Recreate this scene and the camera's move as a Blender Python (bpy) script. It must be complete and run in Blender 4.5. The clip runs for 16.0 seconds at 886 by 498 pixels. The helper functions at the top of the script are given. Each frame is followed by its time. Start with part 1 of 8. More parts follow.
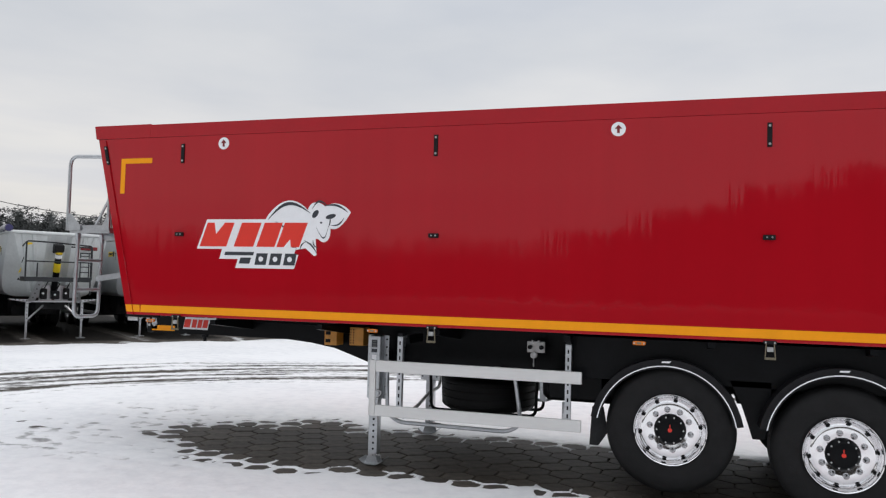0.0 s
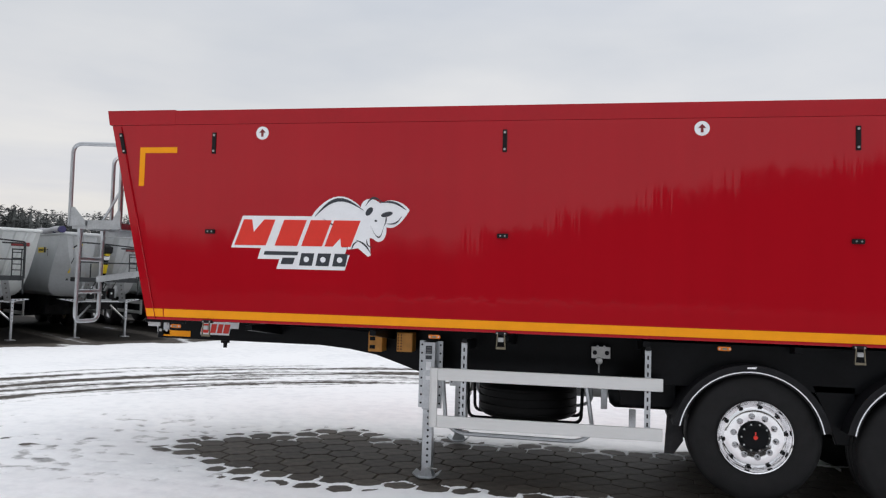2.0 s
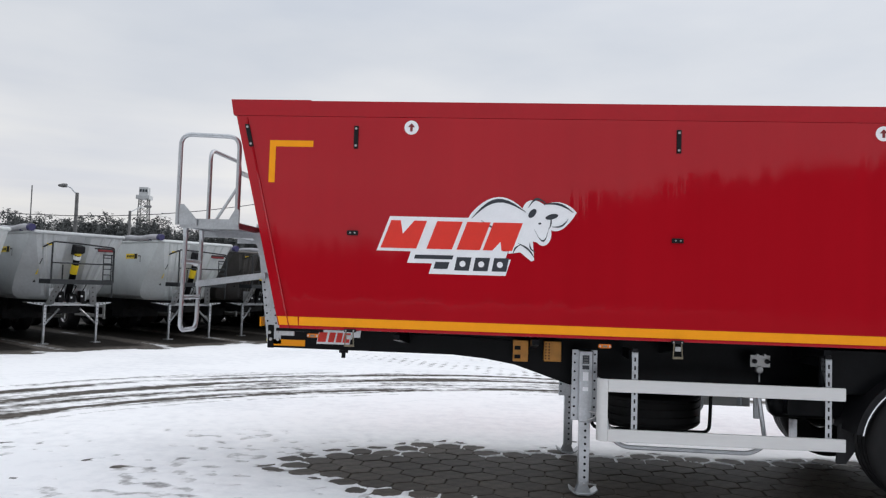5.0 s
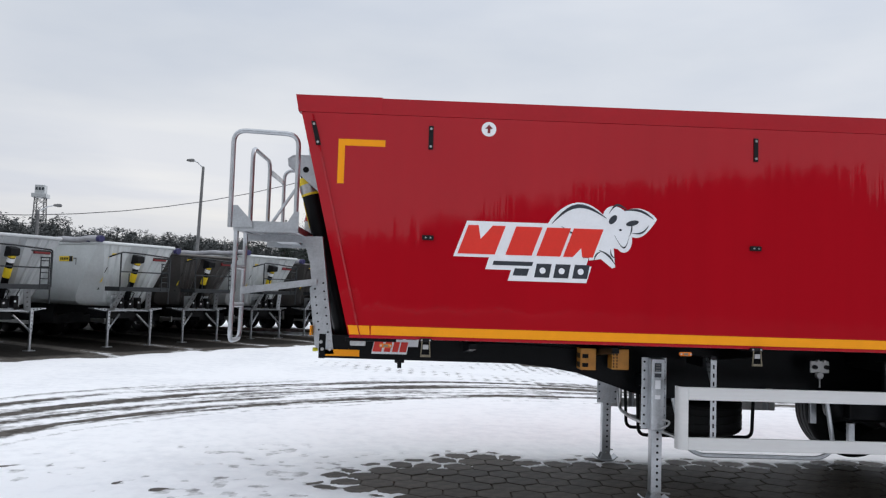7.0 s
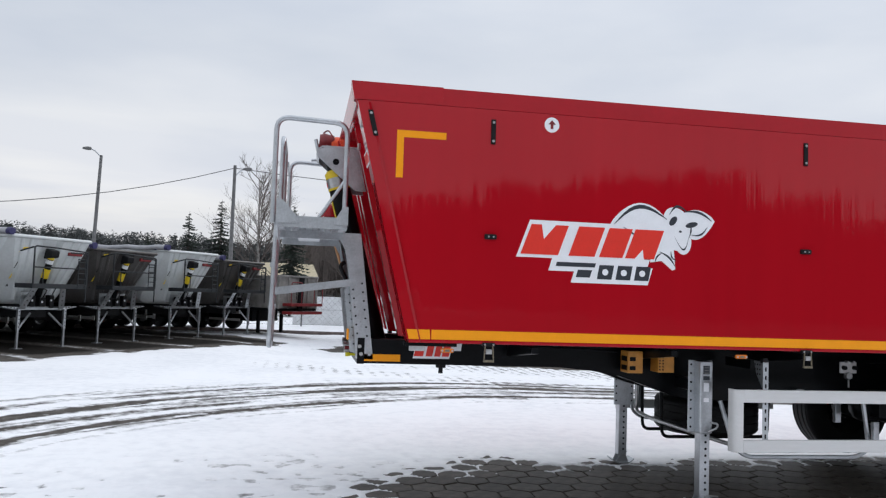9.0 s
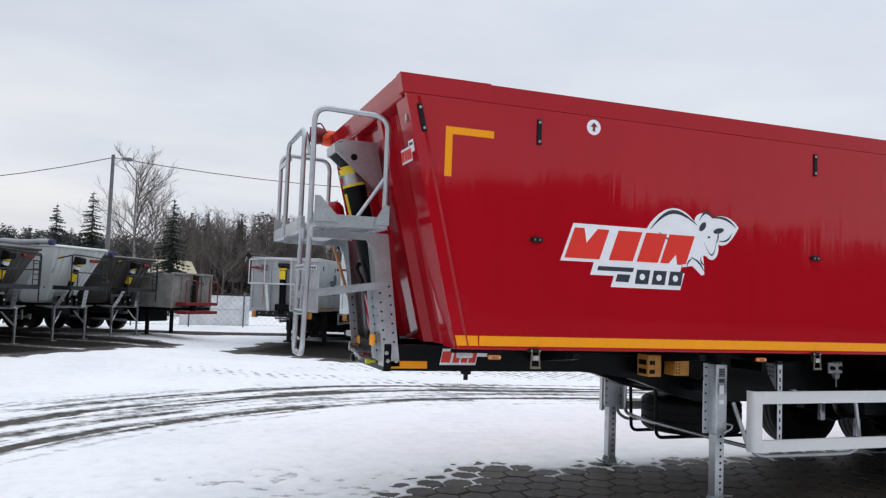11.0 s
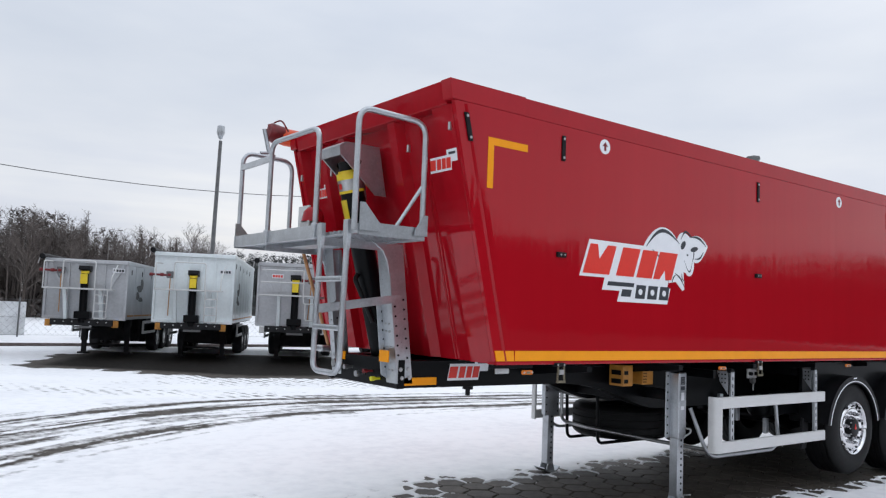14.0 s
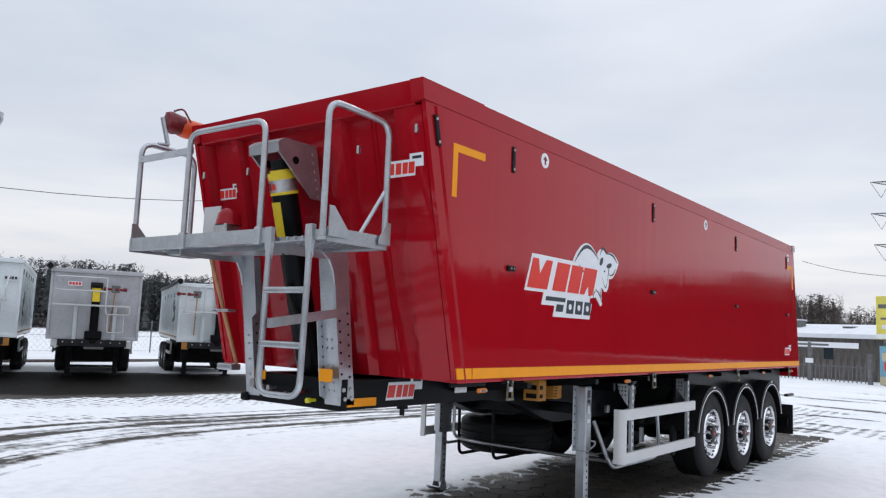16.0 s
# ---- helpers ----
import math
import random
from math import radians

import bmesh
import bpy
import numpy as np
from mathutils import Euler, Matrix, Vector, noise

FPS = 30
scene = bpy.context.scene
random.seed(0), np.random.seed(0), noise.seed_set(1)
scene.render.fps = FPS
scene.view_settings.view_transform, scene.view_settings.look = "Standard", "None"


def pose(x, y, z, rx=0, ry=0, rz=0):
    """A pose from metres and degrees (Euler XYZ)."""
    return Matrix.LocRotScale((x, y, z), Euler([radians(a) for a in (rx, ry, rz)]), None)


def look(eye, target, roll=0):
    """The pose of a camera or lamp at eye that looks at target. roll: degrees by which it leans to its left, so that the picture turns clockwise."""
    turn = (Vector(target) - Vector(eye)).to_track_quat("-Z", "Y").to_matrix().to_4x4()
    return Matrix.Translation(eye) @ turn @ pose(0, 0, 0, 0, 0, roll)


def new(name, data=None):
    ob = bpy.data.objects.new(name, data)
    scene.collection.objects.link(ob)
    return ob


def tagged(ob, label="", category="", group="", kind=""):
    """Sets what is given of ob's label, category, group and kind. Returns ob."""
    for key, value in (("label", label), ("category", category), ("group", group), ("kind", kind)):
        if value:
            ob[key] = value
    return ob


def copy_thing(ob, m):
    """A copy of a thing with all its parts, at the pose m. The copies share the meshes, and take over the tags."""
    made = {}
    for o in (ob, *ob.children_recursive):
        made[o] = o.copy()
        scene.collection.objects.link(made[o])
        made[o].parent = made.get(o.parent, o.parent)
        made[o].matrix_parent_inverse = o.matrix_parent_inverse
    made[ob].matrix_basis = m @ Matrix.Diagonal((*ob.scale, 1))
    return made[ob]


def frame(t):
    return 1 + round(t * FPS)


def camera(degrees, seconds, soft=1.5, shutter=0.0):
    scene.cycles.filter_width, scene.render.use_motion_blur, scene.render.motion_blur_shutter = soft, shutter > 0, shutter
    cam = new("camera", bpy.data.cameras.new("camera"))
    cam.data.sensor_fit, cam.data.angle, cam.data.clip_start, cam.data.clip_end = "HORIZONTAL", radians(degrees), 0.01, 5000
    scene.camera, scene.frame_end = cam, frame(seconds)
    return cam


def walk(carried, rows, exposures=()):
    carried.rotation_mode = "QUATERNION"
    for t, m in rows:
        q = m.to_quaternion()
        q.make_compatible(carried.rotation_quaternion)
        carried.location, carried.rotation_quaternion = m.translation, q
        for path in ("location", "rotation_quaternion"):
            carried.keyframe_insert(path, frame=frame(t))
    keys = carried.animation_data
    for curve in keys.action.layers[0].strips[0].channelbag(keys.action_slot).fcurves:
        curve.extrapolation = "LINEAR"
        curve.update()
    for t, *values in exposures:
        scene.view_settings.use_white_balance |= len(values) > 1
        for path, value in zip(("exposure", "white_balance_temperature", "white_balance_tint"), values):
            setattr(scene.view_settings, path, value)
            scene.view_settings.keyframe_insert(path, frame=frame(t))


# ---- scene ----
cam = camera(60.0, 16.0, soft=1.25)
METRES, EYE, TILT, LEAN, TURN = 11.21, 1.797, 0.0, 0.0, 17.7
ROWS = [
    (0.0, 0.0, 0.0, 0.0, -0.07, 2.65, -1.48),
    (0.5, -0.0309, 0.0081, -0.0011, -0.92, 2.61, -1.51),
    (1.0, -0.0645, 0.0144, -0.0005, -2.29, 2.6, -1.56),
    (1.5, -0.0956, 0.0314, -0.0005, -4.73, 2.67, -1.59),
    (2.0, -0.1236, 0.0433, 0.0012, -6.77, 2.63, -1.61),
    (2.5, -0.1555, 0.0499, 0.0015, -7.81, 2.63, -1.63),
    (3.0, -0.1843, 0.062, -0.0003, -8.35, 2.63, -1.66),
    (3.5, -0.2138, 0.0749, 0.0012, -8.86, 2.59, -1.66),
    (4.0, -0.2453, 0.0836, 0.0009, -9.46, 2.6, -1.69),
    (6.5, -0.3958, 0.1579, -0.0028, -18.93, 3.45, -1.77),
    (7.0, -0.4244, 0.1682, -0.0018, -19.87, 3.41, -1.77),
    (7.5, -0.4505, 0.1803, -0.0, -21.69, 3.46, -1.81),
    (8.0, -0.4764, 0.2013, -0.0007, -24.1, 3.44, -1.82),
    (8.5, -0.5024, 0.2224, -0.0032, -25.91, 3.42, -1.86),
    (9.0, -0.5247, 0.2444, -0.0022, -27.96, 3.45, -1.95),
    (11.5, -0.6399, 0.3478, -0.0019, -41.01, 3.76, -2.12),
    (12.0, -0.665, 0.3676, -0.0015, -44.42, 3.91, -2.15),
    (12.5, -0.6801, 0.394, -0.0035, -46.49, 4.01, -2.19),
    (13.0, -0.6959, 0.4186, -0.004, -48.77, 4.1, -2.2),
    (13.5, -0.7125, 0.4398, -0.0013, -51.81, 4.54, -2.23),
    (14.0, -0.7228, 0.465, -0.0026, -54.69, 4.69, -2.24),
    (14.5, -0.729, 0.4909, -0.0015, -58.25, 5.02, -2.26),
    (15.0, -0.736, 0.5178, -0.002, -61.87, 5.27, -2.26),
    (15.5, -0.7428, 0.546, -0.0026, -66.0, 5.41, -2.32),
    (16.0, -0.7452, 0.5746, -0.0042, -70.45, 6.15, -2.33),
]
EXPOSURE = [(0.0, -0.05, 6600, 10), (4.0, 0.0, 6500, 10), (7.0, -0.03, 6300, 10), (11.5, 0.0, 6220, 10), (14.0, 0.0, 6180, 10), (16.0, -0.06, 6120, 10)]
walk(cam, [(t, pose(0, 0, EYE, TILT, LEAN, TURN) @ pose(METRES * x, METRES * y, METRES * z, 90 + pitch, roll, yaw)) for t, x, y, z, yaw, pitch, roll in ROWS], EXPOSURE)


# ---- world and light ----
SUN_AZ, SUN_EL = radians(62), radians(36)
world = bpy.data.worlds.new("overcast_sky")
scene.world = world
world.use_nodes = True
wn, wl = world.node_tree.nodes, world.node_tree.links
wn.clear()
w_out = wn.new("ShaderNodeOutputWorld")
w_bg = wn.new("ShaderNodeBackground")
w_sky = wn.new("ShaderNodeTexSky")
w_sky.sky_type = "NISHITA"
w_sky.sun_disc = False
w_sky.sun_elevation, w_sky.sun_rotation = SUN_EL, SUN_AZ
w_sky.dust_density = 3.0
w_co = wn.new("ShaderNodeTexCoord")
w_sep = wn.new("ShaderNodeSeparateXYZ")
wl.new(w_co.outputs["Generated"], w_sep.inputs[0])
# overcast: brighter overhead than near the horizon
w_ramp = wn.new("ShaderNodeValToRGB")
w_ramp.color_ramp.elements[0].position, w_ramp.color_ramp.elements[0].color = 0.0, (0.80, 0.78, 0.76, 1)
w_ramp.color_ramp.elements[1].position, w_ramp.color_ramp.elements[1].color = 1.0, (1.20, 1.25, 1.33, 1)
for p, c in ((0.12, (0.80, 0.81, 0.83, 1)), (0.3, (0.70, 0.73, 0.77, 1)), (0.5, (0.78, 0.81, 0.86, 1))):
    e = w_ramp.color_ramp.elements.new(p)
    e.color = c
wl.new(w_sep.outputs["Z"], w_ramp.inputs[0])
w_map = wn.new("ShaderNodeMapping")
w_map.inputs["Scale"].default_value = (1.0, 1.0, 3.2)
wl.new(w_co.outputs["Generated"], w_map.inputs[0])
w_noise = wn.new("ShaderNodeTexNoise")
w_noise.inputs["Scale"].default_value, w_noise.inputs["Detail"].default_value = 1.9, 5.0
w_noise.inputs["Roughness"].default_value = 0.5
wl.new(w_map.outputs[0], w_noise.inputs["Vector"])
w_cl = wn.new("ShaderNodeValToRGB")
w_cl.color_ramp.elements[0].position, w_cl.color_ramp.elements[0].color = 0.36, (0.88, 0.90, 0.94, 1)
w_cl.color_ramp.elements[1].position, w_cl.color_ramp.elements[1].color = 0.66, (1.10, 1.08, 1.06, 1)
wl.new(w_noise.outputs["Fac"], w_cl.inputs[0])
w_mul = wn.new("ShaderNodeMix")
w_mul.data_type, w_mul.blend_type = "RGBA", "MULTIPLY"
w_mul.inputs[0].default_value = 1.0
wl.new(w_ramp.outputs[0], w_mul.inputs[6])
wl.new(w_cl.outputs[0], w_mul.inputs[7])
w_dim = wn.new("ShaderNodeMix")
w_dim.data_type, w_dim.blend_type = "RGBA", "MULTIPLY"
w_dim.inputs[0].default_value = 1.0
w_dim.inputs[7].default_value = (0.1, 0.1, 0.1, 1)
wl.new(w_sky.outputs[0], w_dim.inputs[6])
w_mix = wn.new("ShaderNodeMix")
w_mix.data_type = "RGBA"
w_mix.inputs[0].default_value = 0.975
wl.new(w_dim.outputs[2], w_mix.inputs[6])
wl.new(w_mul.outputs[2], w_mix.inputs[7])
# low cloud banks near the horizon, and a brighter side of the sky
w_map2 = wn.new("ShaderNodeMapping")
w_map2.inputs["Scale"].default_value = (1.3, 1.3, 13.0)
wl.new(w_co.outputs["Generated"], w_map2.inputs[0])
w_n2 = wn.new("ShaderNodeTexNoise")
w_n2.inputs["Scale"].default_value, w_n2.inputs["Detail"].default_value = 2.2, 5.0
wl.new(w_map2.outputs[0], w_n2.inputs["Vector"])
w_c2 = wn.new("ShaderNodeValToRGB")
w_c2.color_ramp.elements[0].position, w_c2.color_ramp.elements[0].color = 0.38, (0.90, 0.91, 0.935, 1)
w_c2.color_ramp.elements[1].position, w_c2.color_ramp.elements[1].color = 0.62, (1.07, 1.05, 1.0, 1)
wl.new(w_n2.outputs["Fac"], w_c2.inputs[0])
w_low = wn.new("ShaderNodeMapRange")
w_low.inputs[1].default_value, w_low.inputs[2].default_value = 0.08, 0.26
w_low.inputs[3].default_value, w_low.inputs[4].default_value = 0.9, 0.0
wl.new(w_sep.outputs["Z"], w_low.inputs[0])
w_bank = wn.new("ShaderNodeMix")
w_bank.data_type, w_bank.blend_type = "RGBA", "MULTIPLY"
wl.new(w_low.outputs[0], w_bank.inputs[0])
wl.new(w_mix.outputs[2], w_bank.inputs[6])
wl.new(w_c2.outputs[0], w_bank.inputs[7])
w_side = wn.new("ShaderNodeMapRange")
w_side.inputs[1].default_value, w_side.inputs[2].default_value = -1.0, 1.0
w_side.inputs[3].default_value, w_side.inputs[4].default_value = 0.95, 1.06
wl.new(w_sep.outputs["X"], w_side.inputs[0])
w_fin = wn.new("ShaderNodeVectorMath")
w_fin.operation = "SCALE"
wl.new(w_bank.outputs[2], w_fin.inputs[0])
wl.new(w_side.outputs[0], w_fin.inputs["Scale"])
wl.new(w_fin.outputs[0], w_bg.inputs["Color"])
w_bg.inputs["Strength"].default_value = 1.0
wl.new(w_bg.outputs[0], w_out.inputs["Surface"])

sun = new("sun", bpy.data.lights.new("sun", "SUN"))
sun.data.energy, sun.data.angle, sun.data.color = 0.5, radians(25), (1.0, 0.95, 0.88)
sun.matrix_basis = look((60 * math.sin(SUN_AZ) * math.cos(SUN_EL), 60 * math.cos(SUN_AZ) * math.cos(SUN_EL), 60 * math.sin(SUN_EL)), (0, 0, 0))


# ---- materials ----
def material(name, colour, rough=0.5, metal=0.0, vary=0.12, scale=6.0, bump=0.0, bump_scale=60.0, coat=0.0, stretch=(1, 1, 1), second=None, rnd=0.0, spec=0.5):
    """Principled material with colour variation at two scales, uneven gloss and fine relief."""
    m = bpy.data.materials.new(name)
    m.use_nodes = True
    n, l = m.node_tree.nodes, m.node_tree.links
    b = n["Principled BSDF"]
    b.inputs["Roughness"].default_value, b.inputs["Metallic"].default_value = rough, metal
    b.inputs["Specular IOR Level"].default_value = spec
    b.inputs["Coat Weight"].default_value, b.inputs["Coat Roughness"].default_value = coat, 0.04
    co = n.new("ShaderNodeTexCoord")
    mp = n.new("ShaderNodeMapping")
    mp.inputs["Scale"].default_value = stretch
    l.new(co.outputs["Object"], mp.inputs[0])
    big, fine = n.new("ShaderNodeTexNoise"), n.new("ShaderNodeTexNoise")
    big.inputs["Scale"].default_value, big.inputs["Detail"].default_value = scale, 4
    fine.inputs["Scale"].default_value, fine.inputs["Detail"].default_value = scale * 9, 5
    l.new(mp.outputs[0], big.inputs["Vector"])
    l.new(mp.outputs[0], fine.inputs["Vector"])
    add = n.new("ShaderNodeMath")
    add.operation = "MULTIPLY_ADD"
    add.inputs[1].default_value = 0.6
    l.new(big.outputs["Fac"], add.inputs[0])
    half = n.new("ShaderNodeMath")
    half.operation = "MULTIPLY"
    half.inputs[1].default_value = 0.4
    l.new(fine.outputs["Fac"], half.inputs[0])
    l.new(half.outputs[0], add.inputs[2])
    ramp = n.new("ShaderNodeValToRGB")
    lo = second or tuple(c * (1 - vary * 1.6) for c in colour)
    hi = tuple(min(1, c * (1 + vary)) for c in colour)
    ramp.color_ramp.elements[0].position, ramp.color_ramp.elements[0].color = 0.34, (*lo, 1)
    ramp.color_ramp.elements[1].position, ramp.color_ramp.elements[1].color = 0.64, (*hi, 1)
    l.new(add.outputs[0], ramp.inputs[0])
    last = ramp.outputs[0]
    if rnd:
        info = n.new("ShaderNodeObjectInfo")
        rr = n.new("ShaderNodeMapRange")
        rr.inputs[3].default_value, rr.inputs[4].default_value = 1 - rnd, 1 + rnd
        l.new(info.outputs["Random"], rr.inputs[0])
        mx = n.new("ShaderNodeVectorMath")
        mx.operation = "SCALE"
        l.new(last, mx.inputs[0])
        l.new(rr.outputs[0], mx.inputs["Scale"])
        last = mx.outputs[0]
    l.new(last, b.inputs["Base Color"])
    rg = n.new("ShaderNodeMapRange")
    rg.inputs[3].default_value, rg.inputs[4].default_value = max(0.02, rough * 0.8), min(1, rough * 1.25)
    l.new(fine.outputs["Fac"], rg.inputs[0])
    l.new(rg.outputs[0], b.inputs["Roughness"])
    if bump:
        bn = n.new("ShaderNodeTexNoise")
        bn.inputs["Scale"].default_value, bn.inputs["Detail"].default_value = bump_scale, 4
        l.new(mp.outputs[0], bn.inputs["Vector"])
        bp = n.new("ShaderNodeBump")
        bp.inputs["Strength"].default_value, bp.inputs["Distance"].default_value = 1.0, bump
        l.new(bn.outputs["Fac"], bp.inputs["Height"])
        l.new(bp.outputs[0], b.inputs["Normal"])
    return m


M_RED = material("red_paint", (0.395, 0.006, 0.0135), 0.035, vary=0.04, scale=0.8, bump=0.0025, bump_scale=8.0, coat=0.0, stretch=(1, 1, 0.02), spec=0.33)
def wavy(m, amount):
    """Rolled sheet: narrow upright strips that each lean a little."""
    n, l = m.node_tree.nodes, m.node_tree.links
    co, mp, tex = n.new("ShaderNodeTexCoord"), n.new("ShaderNodeMapping"), n.new("ShaderNodeTexNoise")
    mp.inputs["Scale"].default_value = (5.5, 1.0, 0.12)
    tex.inputs["Scale"].default_value, tex.inputs["Detail"].default_value, tex.inputs["Roughness"].default_value = 1.0, 4, 0.7
    l.new(co.outputs["Object"], mp.inputs[0])
    l.new(mp.outputs[0], tex.inputs["Vector"])
    lean = n.new("ShaderNodeMapRange")
    lean.clamp = False
    lean.inputs[3].default_value, lean.inputs[4].default_value = -amount, amount
    l.new(tex.outputs["Fac"], lean.inputs[0])
    up, add, unit = n.new("ShaderNodeCombineXYZ"), n.new("ShaderNodeVectorMath"), n.new("ShaderNodeVectorMath")
    l.new(lean.outputs[0], up.inputs["Z"])
    unit.operation = "NORMALIZE"
    b = n["Principled BSDF"]
    l.new(b.inputs["Normal"].links[0].from_socket, add.inputs[0])
    l.new(up.outputs[0], add.inputs[1])
    l.new(add.outputs[0], unit.inputs[0])
    l.new(unit.outputs[0], b.inputs["Normal"])


wavy(M_RED, 0.013)
M_REDTRIM = material("red_trim_paint", (0.385, 0.006, 0.0135), 0.2, vary=0.05, scale=2, spec=0.33)
M_REDFRONT = material("red_front_paint", (0.385, 0.006, 0.0135), 0.07, vary=0.06, scale=2, bump=0.0022, bump_scale=3.0, stretch=(1, 1, 0.5), spec=0.3)
M_YEL = material("amber_reflective_tape", (0.95, 0.35, 0.004), 0.4, vary=0.03, scale=8, spec=0.25)
M_BLACK = material("black_chassis_paint", (0.004, 0.0045, 0.0055), 0.32, vary=0.3, scale=5, spec=0.13)
M_MATT = material("black_plastic", (0.009, 0.009, 0.0105), 0.5, vary=0.3, scale=12, spec=0.2)
M_RUBBER = material("tyre_rubber", (0.006, 0.006, 0.0065), 0.6, vary=0.3, scale=14, bump=0.002, bump_scale=80, spec=0.28)
M_ZINC = material("galvanised_steel", (0.50, 0.52, 0.54), 0.30, metal=0.82, vary=0.12, scale=7, bump=0.0002, bump_scale=25)
M_ALU = material("brushed_aluminium", (0.68, 0.68, 0.67), 0.42, metal=0.25, vary=0.04, scale=5, stretch=(0.2, 1, 1))
M_CHROME = material("polished_aluminium", (0.86, 0.86, 0.87), 0.09, metal=1.0, vary=0.04, scale=20)
M_STEEL = material("steel", (0.5, 0.5, 0.5), 0.3, metal=0.9, vary=0.12, scale=30)
M_NUT = material("wheel_nut_steel", (0.42, 0.42, 0.43), 0.16, metal=1.0, vary=0.1, scale=60)
M_CLIP = material("tarnished_clip", (0.24, 0.21, 0.15), 0.35, metal=0.8, vary=0.2, scale=30)
M_WHITE = material("white_vinyl", (0.87, 0.88, 0.90), 0.3, vary=0.03, scale=10)
M_LOGORED = material("bright_red_vinyl", (0.76, 0.035, 0.02), 0.3, vary=0.04, scale=10)
M_DARKVINYL = material("charcoal_vinyl", (0.03, 0.035, 0.045), 0.35, vary=0.1, scale=10)
M_ORANGE = material("ochre_plastic", (0.55, 0.24, 0.035), 0.45, vary=0.12, scale=15)
M_LAMP = material("amber_lens", (0.72, 0.19, 0.012), 0.2, vary=0.1, scale=40)
M_YELLOW = material("yellow_label", (0.85, 0.62, 0.02), 0.4, vary=0.06, scale=10)
M_TARP = material("orange_tarpaulin", (0.78, 0.09, 0.02), 0.45, vary=0.12, scale=6, bump=0.004, bump_scale=14)
M_STRAP = material("dark_red_strap", (0.19, 0.012, 0.015), 0.5, vary=0.2, scale=14, bump=0.003, bump_scale=20)
M_WOOD = material("pale_wood_pole", (0.5, 0.26, 0.11), 0.55, vary=0.2, scale=10, stretch=(4, 4, 0.4))
M_GREENDOT = material("green_lens", (0.02, 0.3, 0.12), 0.2)
M_YCAP = material("yellow_coupling", (0.7, 0.65, 0.02), 0.4)
M_PWHITE = material("white_panel_paint", (0.62, 0.65, 0.65), 0.32, vary=0.07, scale=1.5, coat=0.2, bump=0.001, bump_scale=2)
M_BRIGHT = material("bright_white_panel", (0.86, 0.92, 0.93), 0.3, vary=0.05, scale=1.5, coat=0.2, bump=0.001, bump_scale=2)
M_PGREY = material("aluminium_body", (0.52, 0.53, 0.55), 0.34, metal=0.35, vary=0.1, scale=1.5, bump=0.001, bump_scale=2)
M_PALE = material("pale_grey_paint", (0.50, 0.52, 0.53), 0.35, vary=0.08, scale=1.5, bump=0.001, bump_scale=2)
M_STAKE = material("weathered_grey_boards", (0.24, 0.23, 0.215), 0.6, vary=0.25, scale=3, bump=0.002, bump_scale=10)
# black raised in colour to stand in for haze over the parked undercarriages
M_UNDER = material("haze_lifted_black", (0.021, 0.021, 0.0225), 0.7, vary=0.35, scale=5, spec=0.3)
M_RAIL = material("dark_steel_rail", (0.022, 0.025, 0.028), 0.5, metal=0.3, vary=0.2, scale=6)
M_PDARK = material("dark_grey_body", (0.085, 0.08, 0.076), 0.35, metal=0.3, vary=0.15, scale=1.5, bump=0.001, bump_scale=2)
M_TARPGREY = material("grey_tarpaulin", (0.36, 0.36, 0.38), 0.5, vary=0.12, scale=4, bump=0.004, bump_scale=12)
M_BLUE = material("blue_strap", (0.035, 0.032, 0.11), 0.6)
M_CONC = material("lamp_post_concrete", (0.16, 0.16, 0.16), 0.8, vary=0.2, scale=5, bump=0.003, bump_scale=40)
M_CABLE = material("overhead_cable", (0.05, 0.05, 0.055), 0.6)
M_BARK = material("bark", (0.075, 0.06, 0.05), 0.9, vary=0.35, scale=3, bump=0.01, bump_scale=20)
M_BIRCH = material("birch_bark", (0.34, 0.32, 0.30), 0.8, vary=0.3, scale=4, second=(0.06, 0.055, 0.05))
M_TWIG = material("bare_twigs", (0.125, 0.104, 0.093), 0.9, vary=0.3, scale=0.4)
# far needles paled and greyed: distance haze put into the base colour
M_HAZY_PINE = material("haze_greyed_needles", (0.088, 0.095, 0.094), 0.9, vary=0.4, scale=1.2)
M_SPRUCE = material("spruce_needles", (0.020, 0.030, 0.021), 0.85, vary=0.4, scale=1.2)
M_WOODS = material("far_woodland", (0.075, 0.06, 0.05), 0.95, vary=0.4, scale=0.2)
M_SHED = material("weathered_boards", (0.13, 0.115, 0.105), 0.85, vary=0.3, scale=3, stretch=(1, 1, 0.2), bump=0.004, bump_scale=20)
M_ROOF = material("snowy_roof", (0.82, 0.83, 0.86), 0.8, vary=0.05, scale=2)
M_HOUSE = material("cream_render", (0.55, 0.48, 0.33), 0.85, vary=0.1, scale=2, bump=0.002, bump_scale=60)
M_GLASS = material("dark_window_glass", (0.03, 0.04, 0.05), 0.05)
M_SIGNY = material("yellow_board", (0.80, 0.70, 0.13), 0.45, vary=0.08, scale=2)
M_SIGNB = material("blue_board", (0.20, 0.42, 0.55), 0.45, vary=0.15, scale=1)
M_MESHF = material("white_fence_sheet", (0.80, 0.81, 0.82), 0.7, vary=0.1, scale=2)
M_KERB = material("kerb_stone", (0.16, 0.13, 0.12), 0.85, vary=0.25, scale=5, bump=0.004, bump_scale=40)
M_PAVER = material("wet_concrete_paver", (0.074, 0.062, 0.051), 0.6, vary=0.36, scale=9, bump=0.003, bump_scale=70, rnd=0.2, spec=0.25)
